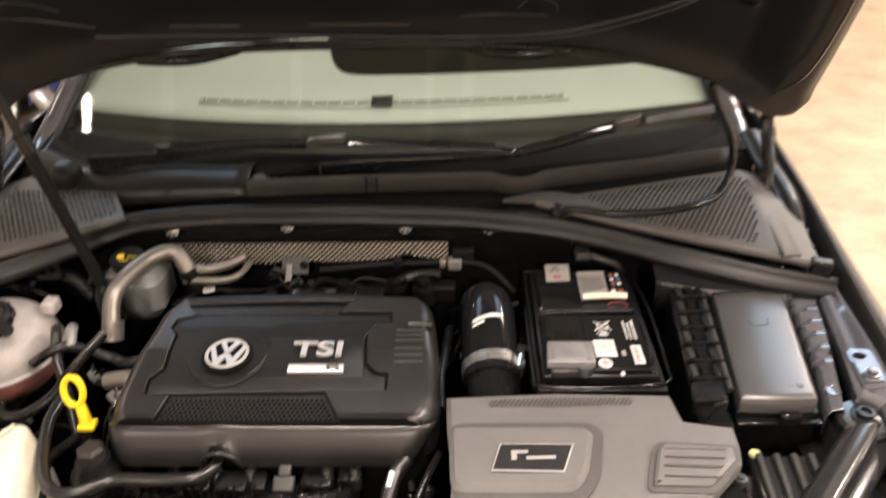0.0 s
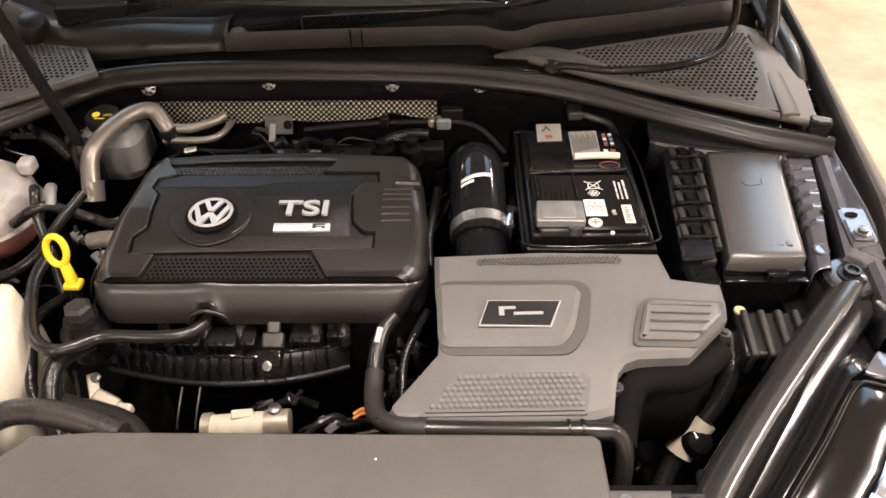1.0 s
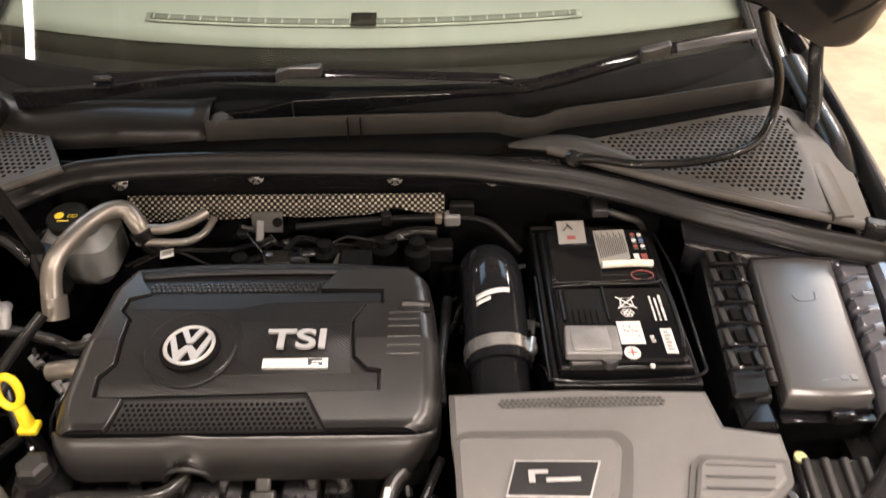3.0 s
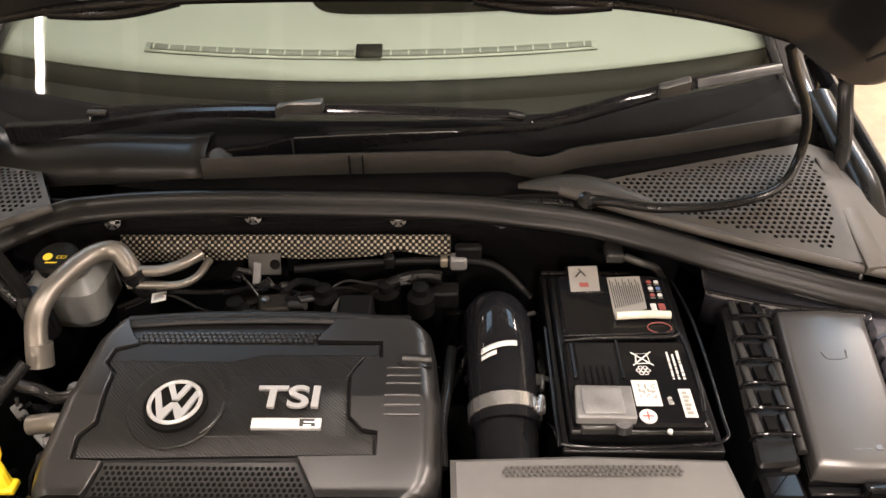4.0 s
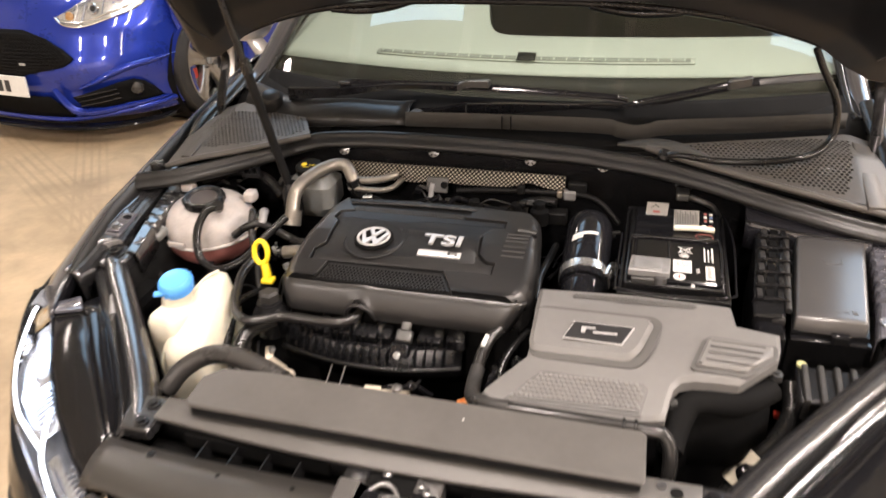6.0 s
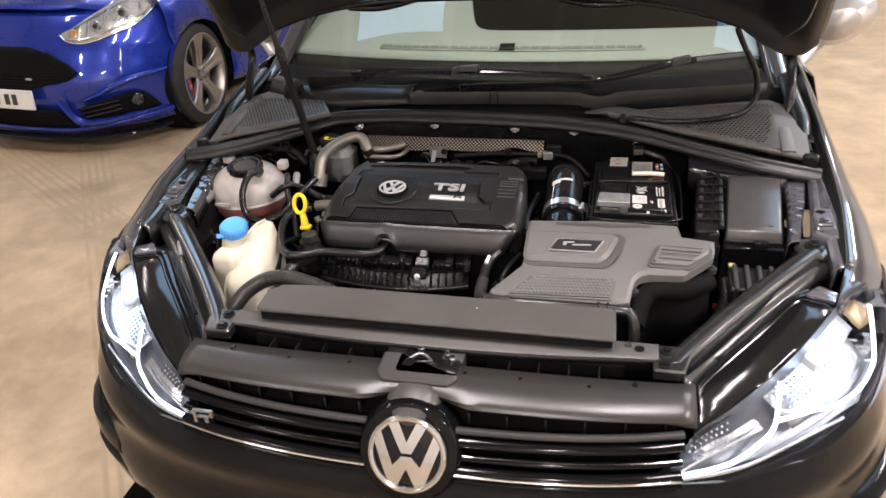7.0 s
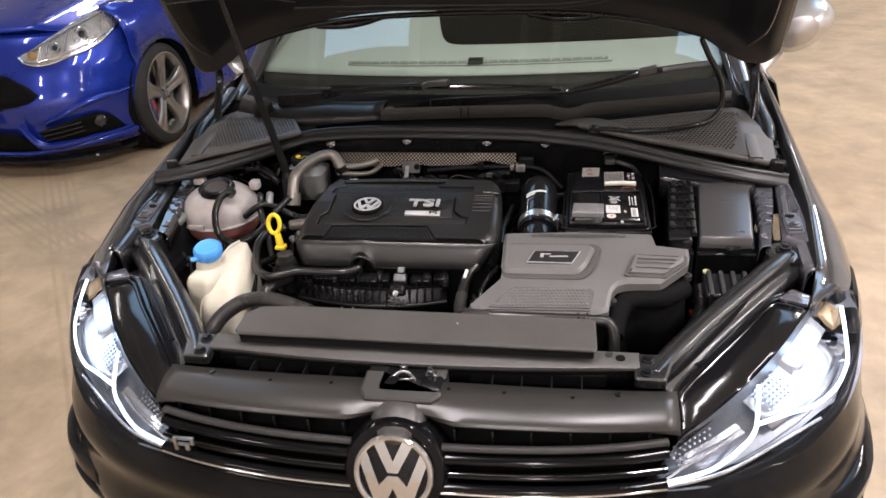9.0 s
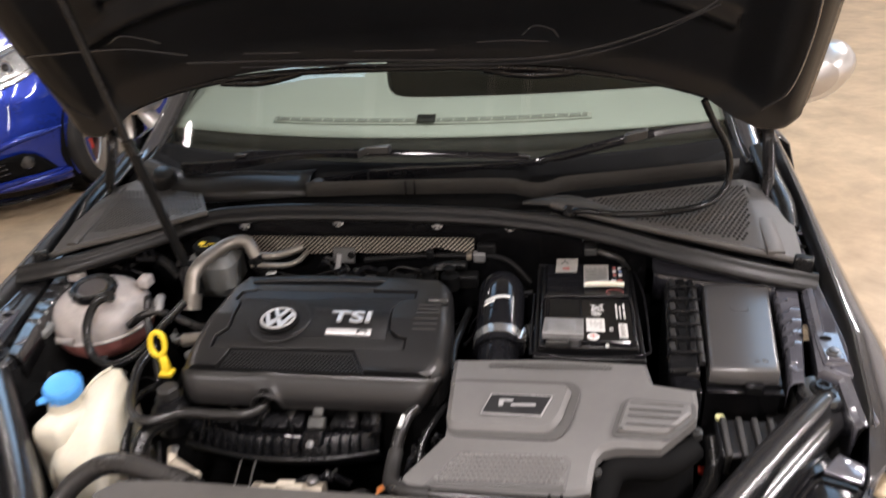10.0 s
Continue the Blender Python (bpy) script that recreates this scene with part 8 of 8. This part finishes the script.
    run("wiring_loom", "black wrapped wiring loom", "wiring", [(-0.70, 0.86, 0.84), (-0.62, 0.885, 0.86), (-0.55, 0.885, 0.85), (-0.50, 0.86, 0.82)], 0.011)
    run("wiring_loom", "black wrapped wiring loom", "wiring", [(0.13, 0.53, 0.77), (0.115, 0.49, 0.77), (0.10, 0.45, 0.755), (0.098, 0.40, 0.73)], 0.006)
    run("wiring_loom", "black wrapped wiring loom", "wiring", [(0.558, 0.50, 0.76), (0.562, 0.47, 0.72), (0.545, 0.44, 0.69), (0.515, 0.413, 0.662), (0.48, 0.385, 0.618), (0.45, 0.34, 0.58)], 0.014)
    q = run("earth_strap", "loom wrapped in beige tape", "wiring", [(0.519, 0.416, 0.668), (0.502, 0.404, 0.648), (0.486, 0.390, 0.625)], 0.021, BEIGE)
    for k in range(4):
        part("tape_line", tube([Vector((0.510 - 0.006 * k, 0.410 - 0.005 * k, 0.658 - 0.008 * k)) + Vector((0.7, -0.55, 0.1)).normalized() * 0.021 * math.cos(a) + Vector((0.2, 0.35, 0.9)).normalized() * 0.0216 * math.sin(a) for a in (0.2, 0.7, 1.2, 1.7, 2.2, 2.8)], 0.0006, n=1, seg=6), GREY_DARK, q)
    part("flag", box((0.512, 0.388, 0.642), (0.03, 0.02, 0.002), pose(0, 0, 0, 30, 20, 30)), BEIGE, q)
    part("sensor_bulb", lathe([(0.022, -0.02), (0.024, 0.0), (0.018, 0.012), (0.006, 0.018)], (0.508, 0.392, 0.650), (0.2, -0.5, 0.85)), BLACK_GLOSS, q)
    part("red_clip", box((0.55, 0.488, 0.695), (0.014, 0.012, 0.010)), RED, q, bevel=0.002)
    part("orange_wires", tube([(0.03, 0.40, 0.70), (0.045, 0.405, 0.705), (0.06, 0.40, 0.70)], 0.003), ORANGE, e)
    part("orange_wires", tube([(0.03, 0.394, 0.698), (0.045, 0.399, 0.703), (0.06, 0.395, 0.698)], 0.0025), ORANGE, e)

    # relay block behind the right beam
    r = thing("relay_block", (0.61, 0.50, 0.64), "black ribbed relay block beside the beam", "relay block")
    part("block", box((0.615, 0.495, 0.725), (0.10, 0.075, 0.09), pose(0, 0, 0, 10)), BLACK_PLASTIC, r, bevel=0.006)
    for k in range(4):
        part("fin", box((0.578 + 0.024 * k, 0.488, 0.752), (0.010, 0.075, 0.05), pose(0, 0, 0, 12)), DARK_PLASTIC, r, bevel=0.003)
    part("yellow_plug", lathe([(0.008, 0), (0.008, 0.004), (0.006, 0.005)], (0.575, 0.523, 0.775), seg=14), PLUG_GREEN, r)

    # radiator cover at the front of the bay
    c = thing("radiator_cover", (0, 0.25, 0.75), "flat dark grey plastic cover over the radiator", "cover")
    cov = [(-0.362, 0.215), (-0.352, 0.206), (0.338, 0.202), (0.342, 0.210), (0.340, 0.288), (0.332, 0.295), (-0.26, 0.299), (-0.335, 0.293), (-0.362, 0.268)]
    part("plate", prism(cov, lambda x, y: 0.793 + 0.07 * (y - 0.2), 0.006, 0.003, 0.003), RAD_COVER, c)
    part("front_step", box((-0.008, 0.2125, 0.779), (0.69, 0.010, 0.024)), BLACK_PLASTIC, c, bevel=0.003)
    part("end_bolt", lathe([(0.007, 0), (0.007, 0.005)], (0.365, 0.232, 0.759), seg=12), STEEL, c)
    part("speck", lathe([(0.0016, 0), (0.0016, 0.0006)], (0.078, 0.262, 0.7974), seg=8), WHITE, c)
    # black strut with metal rod on the left inner wing
    g = thing("headlight_cable", (-0.64, 0.45, 0.70), "thin metal rod clipped to the inner wing", "rod")
    part("rod", tube([(-0.712, 0.525, 0.815), (-0.68, 0.47, 0.795), (-0.64, 0.40, 0.765)], 0.004), STEEL, g)
    part("sleeve", tube([(-0.668, 0.452, 0.790), (-0.648, 0.415, 0.773)], 0.007, n=1), SENSOR_GREY, g)
    # small fittings on the left inner wing
    k = thing("grey_fitting", (-0.70, 0.64, 0.78), "pale grey plastic fitting by the coolant tank", "fitting")
    part("fitting", box((-0.712, 0.66, 0.80), (0.03, 0.06, 0.02), pose(0, 0, 0, 20, 10, -20)), RES_GREY, k, bevel=0.006)
    k = thing("pipe_joint", (-0.58, 0.87, 0.84), "black plastic pipe joint with small taps", "joint")
    part("joint", box((-0.575, 0.872, 0.862), (0.05, 0.016, 0.014)), BLACK_PLASTIC, k, bevel=0.003)
    for dx in (-0.018, 0.004, 0.022):
        part("tap", cyl((-0.575 + dx, 0.868, 0.865), (-0.575 + dx, 0.862, 0.885), 0.005, seg=10), BLACK_PLASTIC, k)



def build_wiring(base, size, n, seed, label, plug=SENSOR_DARK):
    """A loose bundle of thin wires with clips and plugs inside a box of the given size."""
    rnd = random.Random(seed)
    t = thing("wiring_bundle", base, label, "wiring")
    x, y, z = base
    sx, sy, sz = size
    for k in range(n):
        a = Vector((x + rnd.uniform(-0.5, 0.5) * sx, y + rnd.uniform(-0.5, 0.5) * sy, z + rnd.uniform(-0.5, 0.2) * sz))
        d = Vector((rnd.uniform(-1, 1) * sx, rnd.uniform(-1, 1) * sy, 0)) * 0.5
        pts = [a, a + d * 0.4 + Vector((0, 0, rnd.uniform(0, 0.5) * sz)), a + d * 0.8 + Vector((rnd.uniform(-0.01, 0.01), rnd.uniform(-0.01, 0.01), rnd.uniform(-0.2, 0.4) * sz)), a + d * 1.2 - Vector((0, 0, 0.4 * sz))]
        part("wire", tube(pts, rnd.choice((0.0022, 0.003, 0.0042, 0.006)), seg=8, n=5), rnd.choice((SHINY_PIPE, RUBBER, SHINY_PIPE, BLACK_GLOSS)), t)
        if k % 2 == 0:
            c = pts[1]
            turn = pose(0, 0, 0, rnd.uniform(-30, 30), rnd.uniform(-30, 30), rnd.uniform(0, 180))
            part("plug", box(c, (0.022, 0.014, 0.012), turn), rnd.choice((plug, BLACK_GLOSS, BLACK_PLASTIC)), t, bevel=0.002)
            part("clip", box(c + Vector((0.008, 0.004, 0.004)), (0.006, 0.018, 0.006), turn), rnd.choice((BLACK_GLOSS, SENSOR_DARK)), t, bevel=0.001)
    return t


def build_clutter():
    dark = "dark wires with small plugs behind the engine"
    build_wiring((-0.06, 0.88, 0.81), (0.34, 0.09, 0.05), 14, 4, dark)
    build_wiring((0.165, 0.83, 0.76), (0.10, 0.16, 0.06), 8, 9, dark)
    build_wiring((0.265, 0.75, 0.78), (0.03, 0.25, 0.05), 5, 12, "dark wires between hose and battery")
    build_wiring((-0.62, 0.60, 0.70), (0.14, 0.14, 0.06), 9, 21, "dark wires and clips below the coolant tank")
    build_wiring((-0.10, 0.41, 0.655), (0.36, 0.09, 0.05), 14, 33, "dark wires and plugs below the intake manifold", SENSOR_GREY)
    build_wiring((0.09, 0.47, 0.73), (0.05, 0.14, 0.06), 8, 40, "dark wires beside the air box")
    build_wiring((0.50, 0.36, 0.58), (0.20, 0.14, 0.06), 9, 52, "dark wires deep below the air box")
    build_wiring((-0.40, 0.66, 0.76), (0.10, 0.16, 0.06), 10, 60, "dark hoses and clips beside the engine cover", SENSOR_GREY)
    build_wiring((-0.60, 0.90, 0.84), (0.20, 0.06, 0.04), 7, 71, "dark wires along the bulkhead")
    a = thing("actuator", (-0.02, 0.90, 0.79), "dull metal actuator canister behind the engine cover", "actuator")
    part("canister", lathe([(0.010, -0.03), (0.018, -0.024), (0.019, 0.0), (0.017, 0.012), (0.010, 0.016)], (-0.012, 0.868, 0.808), (0.8, -0.3, 0.5), 24), RES_GREY, a)
    part("canister_rod", cyl((-0.02, 0.875, 0.808), (-0.06, 0.90, 0.80), 0.004, seg=10), STEEL_DARK, a)
    part("band", lathe([(0.0196, -0.003), (0.0196, 0.003)], (-0.012, 0.868, 0.808), (0.8, -0.3, 0.5), 24), STEEL_DARK, a)
    v = thing("purge_valve", (-0.16, 0.88, 0.79), "brown and grey valve block behind the engine cover", "valve")
    part("valve_body", box((-0.125, 0.872, 0.805), (0.05, 0.035, 0.03), pose(0, 0, 0, 10, 8, 15)), FOIL_DARK, v, bevel=0.006)
    part("valve_neck", cyl((-0.10, 0.866, 0.815), (-0.075, 0.860, 0.820), 0.007, seg=12), SENSOR_DARK, v)
    part("valve_bolt", lathe([(0.006, 0), (0.006, 0.005), (0.003, 0.006)], (-0.135, 0.868, 0.822), seg=10), STEEL_DARK, v)
    for x, y, z in ((-0.11, 0.905, 0.822), (-0.075, 0.868, 0.826), (0.07, 0.905, 0.828)):
        part("bracket", box((x, y, z), (0.022, 0.016, 0.006), pose(0, 0, 0, -20, 10, 25)), SENSOR_DARK, v, bevel=0.002)


build_bay_shell()
build_cowl()
build_engine_cover()
build_air_box()
build_battery()
build_fuse_box()
build_intake_hose()
build_tanks()
build_pipes()
build_clutter()

# ---- the blue car beside it ----
BLUE = thing("blue_hatchback_car", (-3.18, 4.4, 0), "bright blue hatchback car with silver alloy wheels and black splitter", "car")
BX, BY, BW = -3.10, 2.71, 0.83
BLUE_AXLE = 3.47


def blue_front(x, z):
    """The plan of the blue car's front: x from its centre."""
    u = min(abs(x) / (BW + 0.01), 0.999)
    lean = interp([(0.1, 0.10), (0.2, 0.06), (0.35, 0.02), (0.5, 0.03), (0.62, 0.08), (0.75, 0.17), (0.9, 0.33)], z)
    return BY + lean + 0.72 - 0.72 * (1 - u ** 2.6) ** (1 / 2.6)


def blue_at(x, z, off=0.0):
    return Vector((BX + x, blue_front(x, z) - off, z))


def build_blue():
    # front skin
    rows = []
    for i in range(73):
        a = -1 + 2 * i / 72
        x = math.copysign(0.838 * math.sin(abs(a) * math.pi / 2) ** 0.95, a)
        col = []
        for k in range(31):
            top = interp([(0.0, 0.80), (0.58, 0.80), (0.84, 0.885)], abs(x))
            z = 0.15 + (top - 0.15) * k / 30
            out = 0.02 * math.exp(-((z - 0.44) / 0.05) ** 2) - 0.02 * math.exp(-((z - 0.30) / 0.05) ** 2) * (1 if abs(x) > 0.4 else 0)
            col.append(blue_at(x, z, out))
        rows.append(col)
    bm = grid(rows)
    kill = [f for f in bm.faces if f.calc_center_median().y > BY + 0.60]
    bmesh.ops.delete(bm, geom=kill, context="FACES")
    part("front_bumper", bm, BLUE_PAINT, BLUE, "bright blue front bumper", thick=0.003)
    # bonnet
    rows = []
    for j in range(17):
        s = j / 16
        rows.append([(BX + u * (0.66 + 0.06 * s), blue_front(u * 0.70, 0.80) + s * (1.0 - 0.12 * u * u) - 0.01, 0.795 + 0.17 * s ** 0.8 + 0.03 * (1 - u * u) + 0.012 * math.exp(-((abs(u) - 0.62) / 0.1) ** 2)) for u in [k / 16 - 1 for k in range(33)]])
    part("bonnet", grid(rows), BLUE_PAINT, BLUE, "blue bonnet", thick=0.004)
    # wings and sides
    for sx in (-1, 1):
        rows = []
        for k in range(66):
            y = BY + 0.50 + k * (3.9 - 0.50) / 65
            flare = 0.012 * math.exp(-((y - BLUE_AXLE) / 0.36) ** 2)
            belt = interp([(3.0, 0.86), (3.5, 0.935), (4.0, 0.97), (5.0, 0.99), (6.6, 1.0)], y)
            xi = interp([(3.05, 0.67), (3.2, 0.725), (3.4, 0.755), (4.0, 0.77), (6.6, 0.74)], y)
            xo = interp([(3.05, 0.808), (3.15, 0.826), (3.3, 0.842), (6.0, 0.84), (6.6, 0.78)], y)
            prof = [(xi - 0.04, belt + 0.012), (xi, belt), (xi + (xo - xi) * 0.7, belt - 0.05), (xo, belt - 0.13)]
            zz = belt - 0.13
            prof += [(xo + flare - 0.02 * (j > 9), zz - (zz - 0.17) * j / 14) for j in range(1, 15)]
            rows.append([(BX + sx * x, y, z) for x, z in prof])
        bm = grid(rows)
        arch_cut(bm, BLUE_AXLE, 0.31, 0.345)
        arch_cut(bm, BLUE_AXLE + 2.47, 0.31, 0.345)
        part("body_side", bm, BLUE_PAINT, BLUE, "blue front wing and body side", thick=0.003)
        part("side_window", grid([[(BX + sx * 0.735, y, 0.985), (BX + sx * 0.56, min(max(y, 4.35), 6.0), 1.42)] for y in (4.05, 4.5, 5.0, 5.5, 6.0, 6.3)]), GLASS, BLUE)
        # headlamp: swept back lens
        up = spline([(0.366, 0, 0.703), (0.43, 0, 0.732), (0.51, 0, 0.784), (0.60, 0, 0.843), (0.69, 0, 0.893), (0.790, 0, 0.935)], 5)
        lo = spline([(0.368, 0, 0.697), (0.42, 0, 0.663), (0.51, 0, 0.650), (0.62, 0, 0.677), (0.735, 0, 0.729), (0.792, 0, 0.86)], 5)
        lens, back = [], []
        for p, q in zip(lo, up):
            lens.append([blue_at(sx * (p.x + (q.x - p.x) * t), p.z + (q.z - p.z) * t, 0.016 + 0.010 * math.sin(math.pi * t)) for t in (0, 0.25, 0.5, 0.75, 1)])
            back.append([blue_at(sx * (p.x + (q.x - p.x) * t), p.z + (q.z - p.z) * t, 0.006) for t in (0, 0.25, 0.5, 0.75, 1)])
        hl = part("headlamp", grid(back), LAMP_BACK, BLUE, "clear swept-back headlamp")
        part("lens", grid(lens), CLEAR, hl).visible_shadow = False
        def lamp_at(i, t, off):
            p, q = lo[i], up[i]
            return blue_at(sx * (p.x + (q.x - p.x) * t), p.z + (q.z - p.z) * t, off)
        face = (sx * 0.3, -0.9, 0.35)
        for i, t, r in ((17, 0.50, 0.040), (12, 0.48, 0.030)):
            part("bowl", lathe([(r, 0.004), (r * 0.92, 0.006), (r * 0.85, 0.0), (r * 0.6, -0.004), (r * 0.55, -0.002)], lamp_at(i, t, 0.012), face, 26, False), CHROME, hl)
            part("bowl_inside", lathe([(r * 0.86, 0.0), (r * 0.6, 0.002), (r * 0.2, 0.004)], lamp_at(i, t, 0.010), face, 26), HOUSING_DARK, hl)
            part("bulb_lens", lathe([(r * 0.5, 0.002), (r * 0.42, 0.008), (r * 0.15, 0.012)], lamp_at(i, t, 0.010), face, 22), FOG_GLASS, hl)
        part("indicator", lathe([(0.024, 0.002), (0.018, 0.008), (0.006, 0.010)], lamp_at(6, 0.5, 0.008), face, 20), AMBER, hl)
        for i in (8, 10, 14, 20, 22):
            part("divider", tube([lamp_at(i, t, 0.013) for t in (0.12, 0.4, 0.65, 0.9)], 0.0025, n=2, seg=6), HOUSING_DARK if i % 4 else CHROME, hl)
        part("eyebrow", tube([lamp_at(i, 0.86, 0.014) for i in range(4, 23)], 0.004, n=1, seg=8), HOUSING_DARK, hl)
        part("eyebrow", tube([lamp_at(i, 0.16, 0.014) for i in range(3, 23)], 0.0045, n=1, seg=8), CHROME, hl)
        part("lamp_trim", tube([r[0] for r in lens], 0.005, n=1), CHROME, hl)
        # fog lamp recess with blades
        rec = [(0.430, 0.292), (0.452, 0.240), (0.575, 0.218), (0.701, 0.232), (0.780, 0.240), (0.765, 0.30), (0.745, 0.345), (0.715, 0.364), (0.658, 0.358), (0.56, 0.328)]
        bm = bm_new()
        vs = [bm.verts.new(blue_at(sx * x, z, 0.026)) for x, z in rec]
        bm.faces.new(vs)
        bmesh.ops.triangulate(bm, faces=bm.faces)
        bmesh.ops.subdivide_edges(bm, edges=bm.edges, cuts=3, use_grid_fill=True)
        for v in bm.verts:
            v.co.y = blue_front(v.co.x - BX, v.co.z) - 0.026
        fr = part("fog_recess", bm, VOID, BLUE, "black fog lamp recess", thick=0.004)
        for k in range(3):
            z = 0.240 + k * 0.027
            part("blade", tube([blue_at(sx * x, z + 0.16 * (x - 0.46), 0.034) for x in (0.455, 0.52, 0.58, 0.65)], 0.0055, n=2), BLACK_PLASTIC, fr)
        part("fog_lamp", lathe([(0.036, -0.02), (0.038, 0.0), (0.032, 0.008), (0.012, 0.013)], blue_at(sx * 0.715, 0.312, 0.03), (sx * 0.5, -0.85, 0.1), 26), FOG_GLASS, fr, "round fog lamp")
        # upturned blue blade round the fog lamp's foot, with a rounded section
        rows = []
        for x, z, w in ((0.366, 0.350, 0.004), (0.374, 0.300, 0.012), (0.386, 0.250, 0.020), (0.405, 0.212, 0.028), (0.443, 0.196, 0.030), (0.50, 0.194, 0.026), (0.58, 0.202, 0.022), (0.672, 0.218, 0.018), (0.74, 0.224, 0.012), (0.795, 0.226, 0.006)):
            side = Vector((1, 0, 0)) if z > 0.22 and x < 0.40 else Vector((0, 0, 1)) if x > 0.47 else Vector((0.7, 0, 0.7))
            rows.append([blue_at(sx * (x + side.x * d * w), z + side.z * d * w, 0.024 + h) for d, h in ((-1.0, 0.0), (-0.8, 0.020), (-0.2, 0.030), (0.5, 0.026), (1.0, 0.004))])
        part("blue_blade", grid(rows), BLUE_PAINT, fr, "blue bumper blade", sharp=50)
        # brow over the fog lamp
        part("bumper_crease", tube([blue_at(sx * x, z, 0.006) for x, z in ((0.47, 0.335), (0.56, 0.372), (0.634, 0.410), (0.714, 0.436), (0.783, 0.444), (0.825, 0.45))], lambda f: 0.026 * math.sin(math.pi * min(1, 0.08 + 0.84 * f)), flat=0.8), BLUE_PAINT, BLUE)
    # grille, plate, splitter
    gp = []
    shape = ((0.405, 0.16), (0.425, 0.23), (0.440, 0.321), (0.458, 0.425), (0.480, 0.465), (0.502, 0.488), (0.525, 0.462), (0.549, 0.434), (0.575, 0.385), (0.603, 0.335), (0.642, 0.19))
    for z, w in shape:
        gp.append([blue_at(u * w, z, 0.020) for u in [k / 16 - 1 for k in range(33)]])
    g = part("grille", grid(gp), VOID, BLUE, "black honeycomb grille", thick=0.004)
    bm = bm_new()
    for j in range(12):
        z = 0.415 + j * 0.0185
        w = interp(shape, z) - 0.015
        n = int(w / 0.0115)
        for k in range(-n, n + 1):
            x = (k + 0.5 * (j % 2)) * 0.0115 * 2
            if abs(x) < w:
                add_lathe(bm, [(0.0105, -0.002), (0.0105, 0.003), (0.0085, 0.003), (0.0085, -0.002)], blue_at(x, z, 0.025), (0, -1, 0.1), 6, False)
    tagged(part("honeycomb", bm, BLACK_PLASTIC, g, smooth=False), kind="stuff")
    part("grille_badge", box(blue_at(0.20, 0.478, 0.034), (0.040, 0.004, 0.012)), SILVER, g)
    part("lower_grille", grid([[blue_at(u * w, z, 0.024) for u in [k / 12 - 1 for k in range(25)]] for z, w in ((0.165, 0.385), (0.20, 0.36), (0.24, 0.34), (0.295, 0.295))]), VOID, BLUE, "black lower grille", thick=0.004)
    pl = part("number_plate", box(blue_at(-0.03, 0.362, 0.05), (0.50, 0.012, 0.112), pose(0, 0, 0, -6)), PAPER, BLUE, "white number plate with plain dark bars", bevel=0.003)
    for k in range(7):
        part("plate_bar", box(blue_at(-0.215 + 0.055 * k + 0.025 * (k > 3), 0.362, 0.0575), (0.036, 0.002, 0.062), pose(0, 0, 0, -6)), PRINT, pl, smooth=False)
    rows = [[Vector((BX + u * 0.80, blue_front(u * 0.80, 0.2) - d, z)) for u in [k / 24 - 1 for k in range(49)]] for d, z in ((0.02, 0.130), (0.060, 0.118), (0.066, 0.110), (0.0, 0.100))]
    part("splitter", grid(rows), BLACK_GLOSS, BLUE, "gloss black front splitter", thick=0.006)
    part("blue_lip", tube([blue_at(u * 0.80, interp([(0.0, 0.150), (0.36, 0.152), (0.6, 0.185), (0.8, 0.205)], abs(u) * 0.8), 0.022) for u in [k / 20 - 1 for k in range(41)]], 0.017, n=1), BLUE_PAINT, BLUE)
    # cabin
    us = [k / 8 - 1 for k in range(17)]
    part("windscreen", grid([[(BX + u * (0.70 - 0.12 * s), 3.72 + 0.75 * s + 0.10 * u * u, 0.985 + 0.45 * s) for u in us] for s in (0, 0.25, 0.5, 0.75, 1)]), GLASS, BLUE)
    part("roof", grid([[(BX + u * 0.58, 4.45 + 1.7 * s, 1.44 + 0.03 * math.sin(math.pi * s) - 0.03 * u * u) for u in us] for s in (0, 0.25, 0.5, 0.75, 1)]), BLUE_PAINT, BLUE, thick=0.01)
    part("tail", grid([[(BX + u * 0.76, 6.48 + 0.05 * (1 - u * u) - 0.3 * max(0, z - 1.0), z) for u in us] for z in (0.2, 0.5, 0.8, 1.0, 1.42)]), BLUE_PAINT, BLUE, thick=0.006)
    part("scuttle", grid([[(BX + u * 0.72, 3.55 + 0.1 * u * u + d, z) for u in us] for d, z in ((0.0, 0.95), (0.2, 0.98))]), BLACK_PLASTIC, BLUE, thick=0.004)
    part("underbody", box((BX, 4.75, 0.2), (1.3, 3.3, 0.1)), VOID, BLUE)
    for sx in (-1, 1):
        for wy in (BLUE_AXLE, BLUE_AXLE + 2.47):
            w = build_wheel("wheel", BLUE, (BX + sx * 0.735, wy, 0.315), sx, 0.315, 0.205, 5, -1)
            if wy == BLUE_AXLE:     # the front wheels are steered a little
                hub = Matrix.Translation((BX + sx * 0.735, wy, 0))
                turn = hub @ pose(0, 0, 0, 0, 0, 6) @ hub.inverted()
                for ob in (w, *w.children):
                    ob.data.transform(turn)
    axle = Matrix.Translation((BX, BLUE_AXLE, 0))
    BLUE.matrix_basis = axle @ pose(0, 0, 0, 0, 0, -6) @ axle.inverted() @ BLUE.matrix_basis


build_blue()
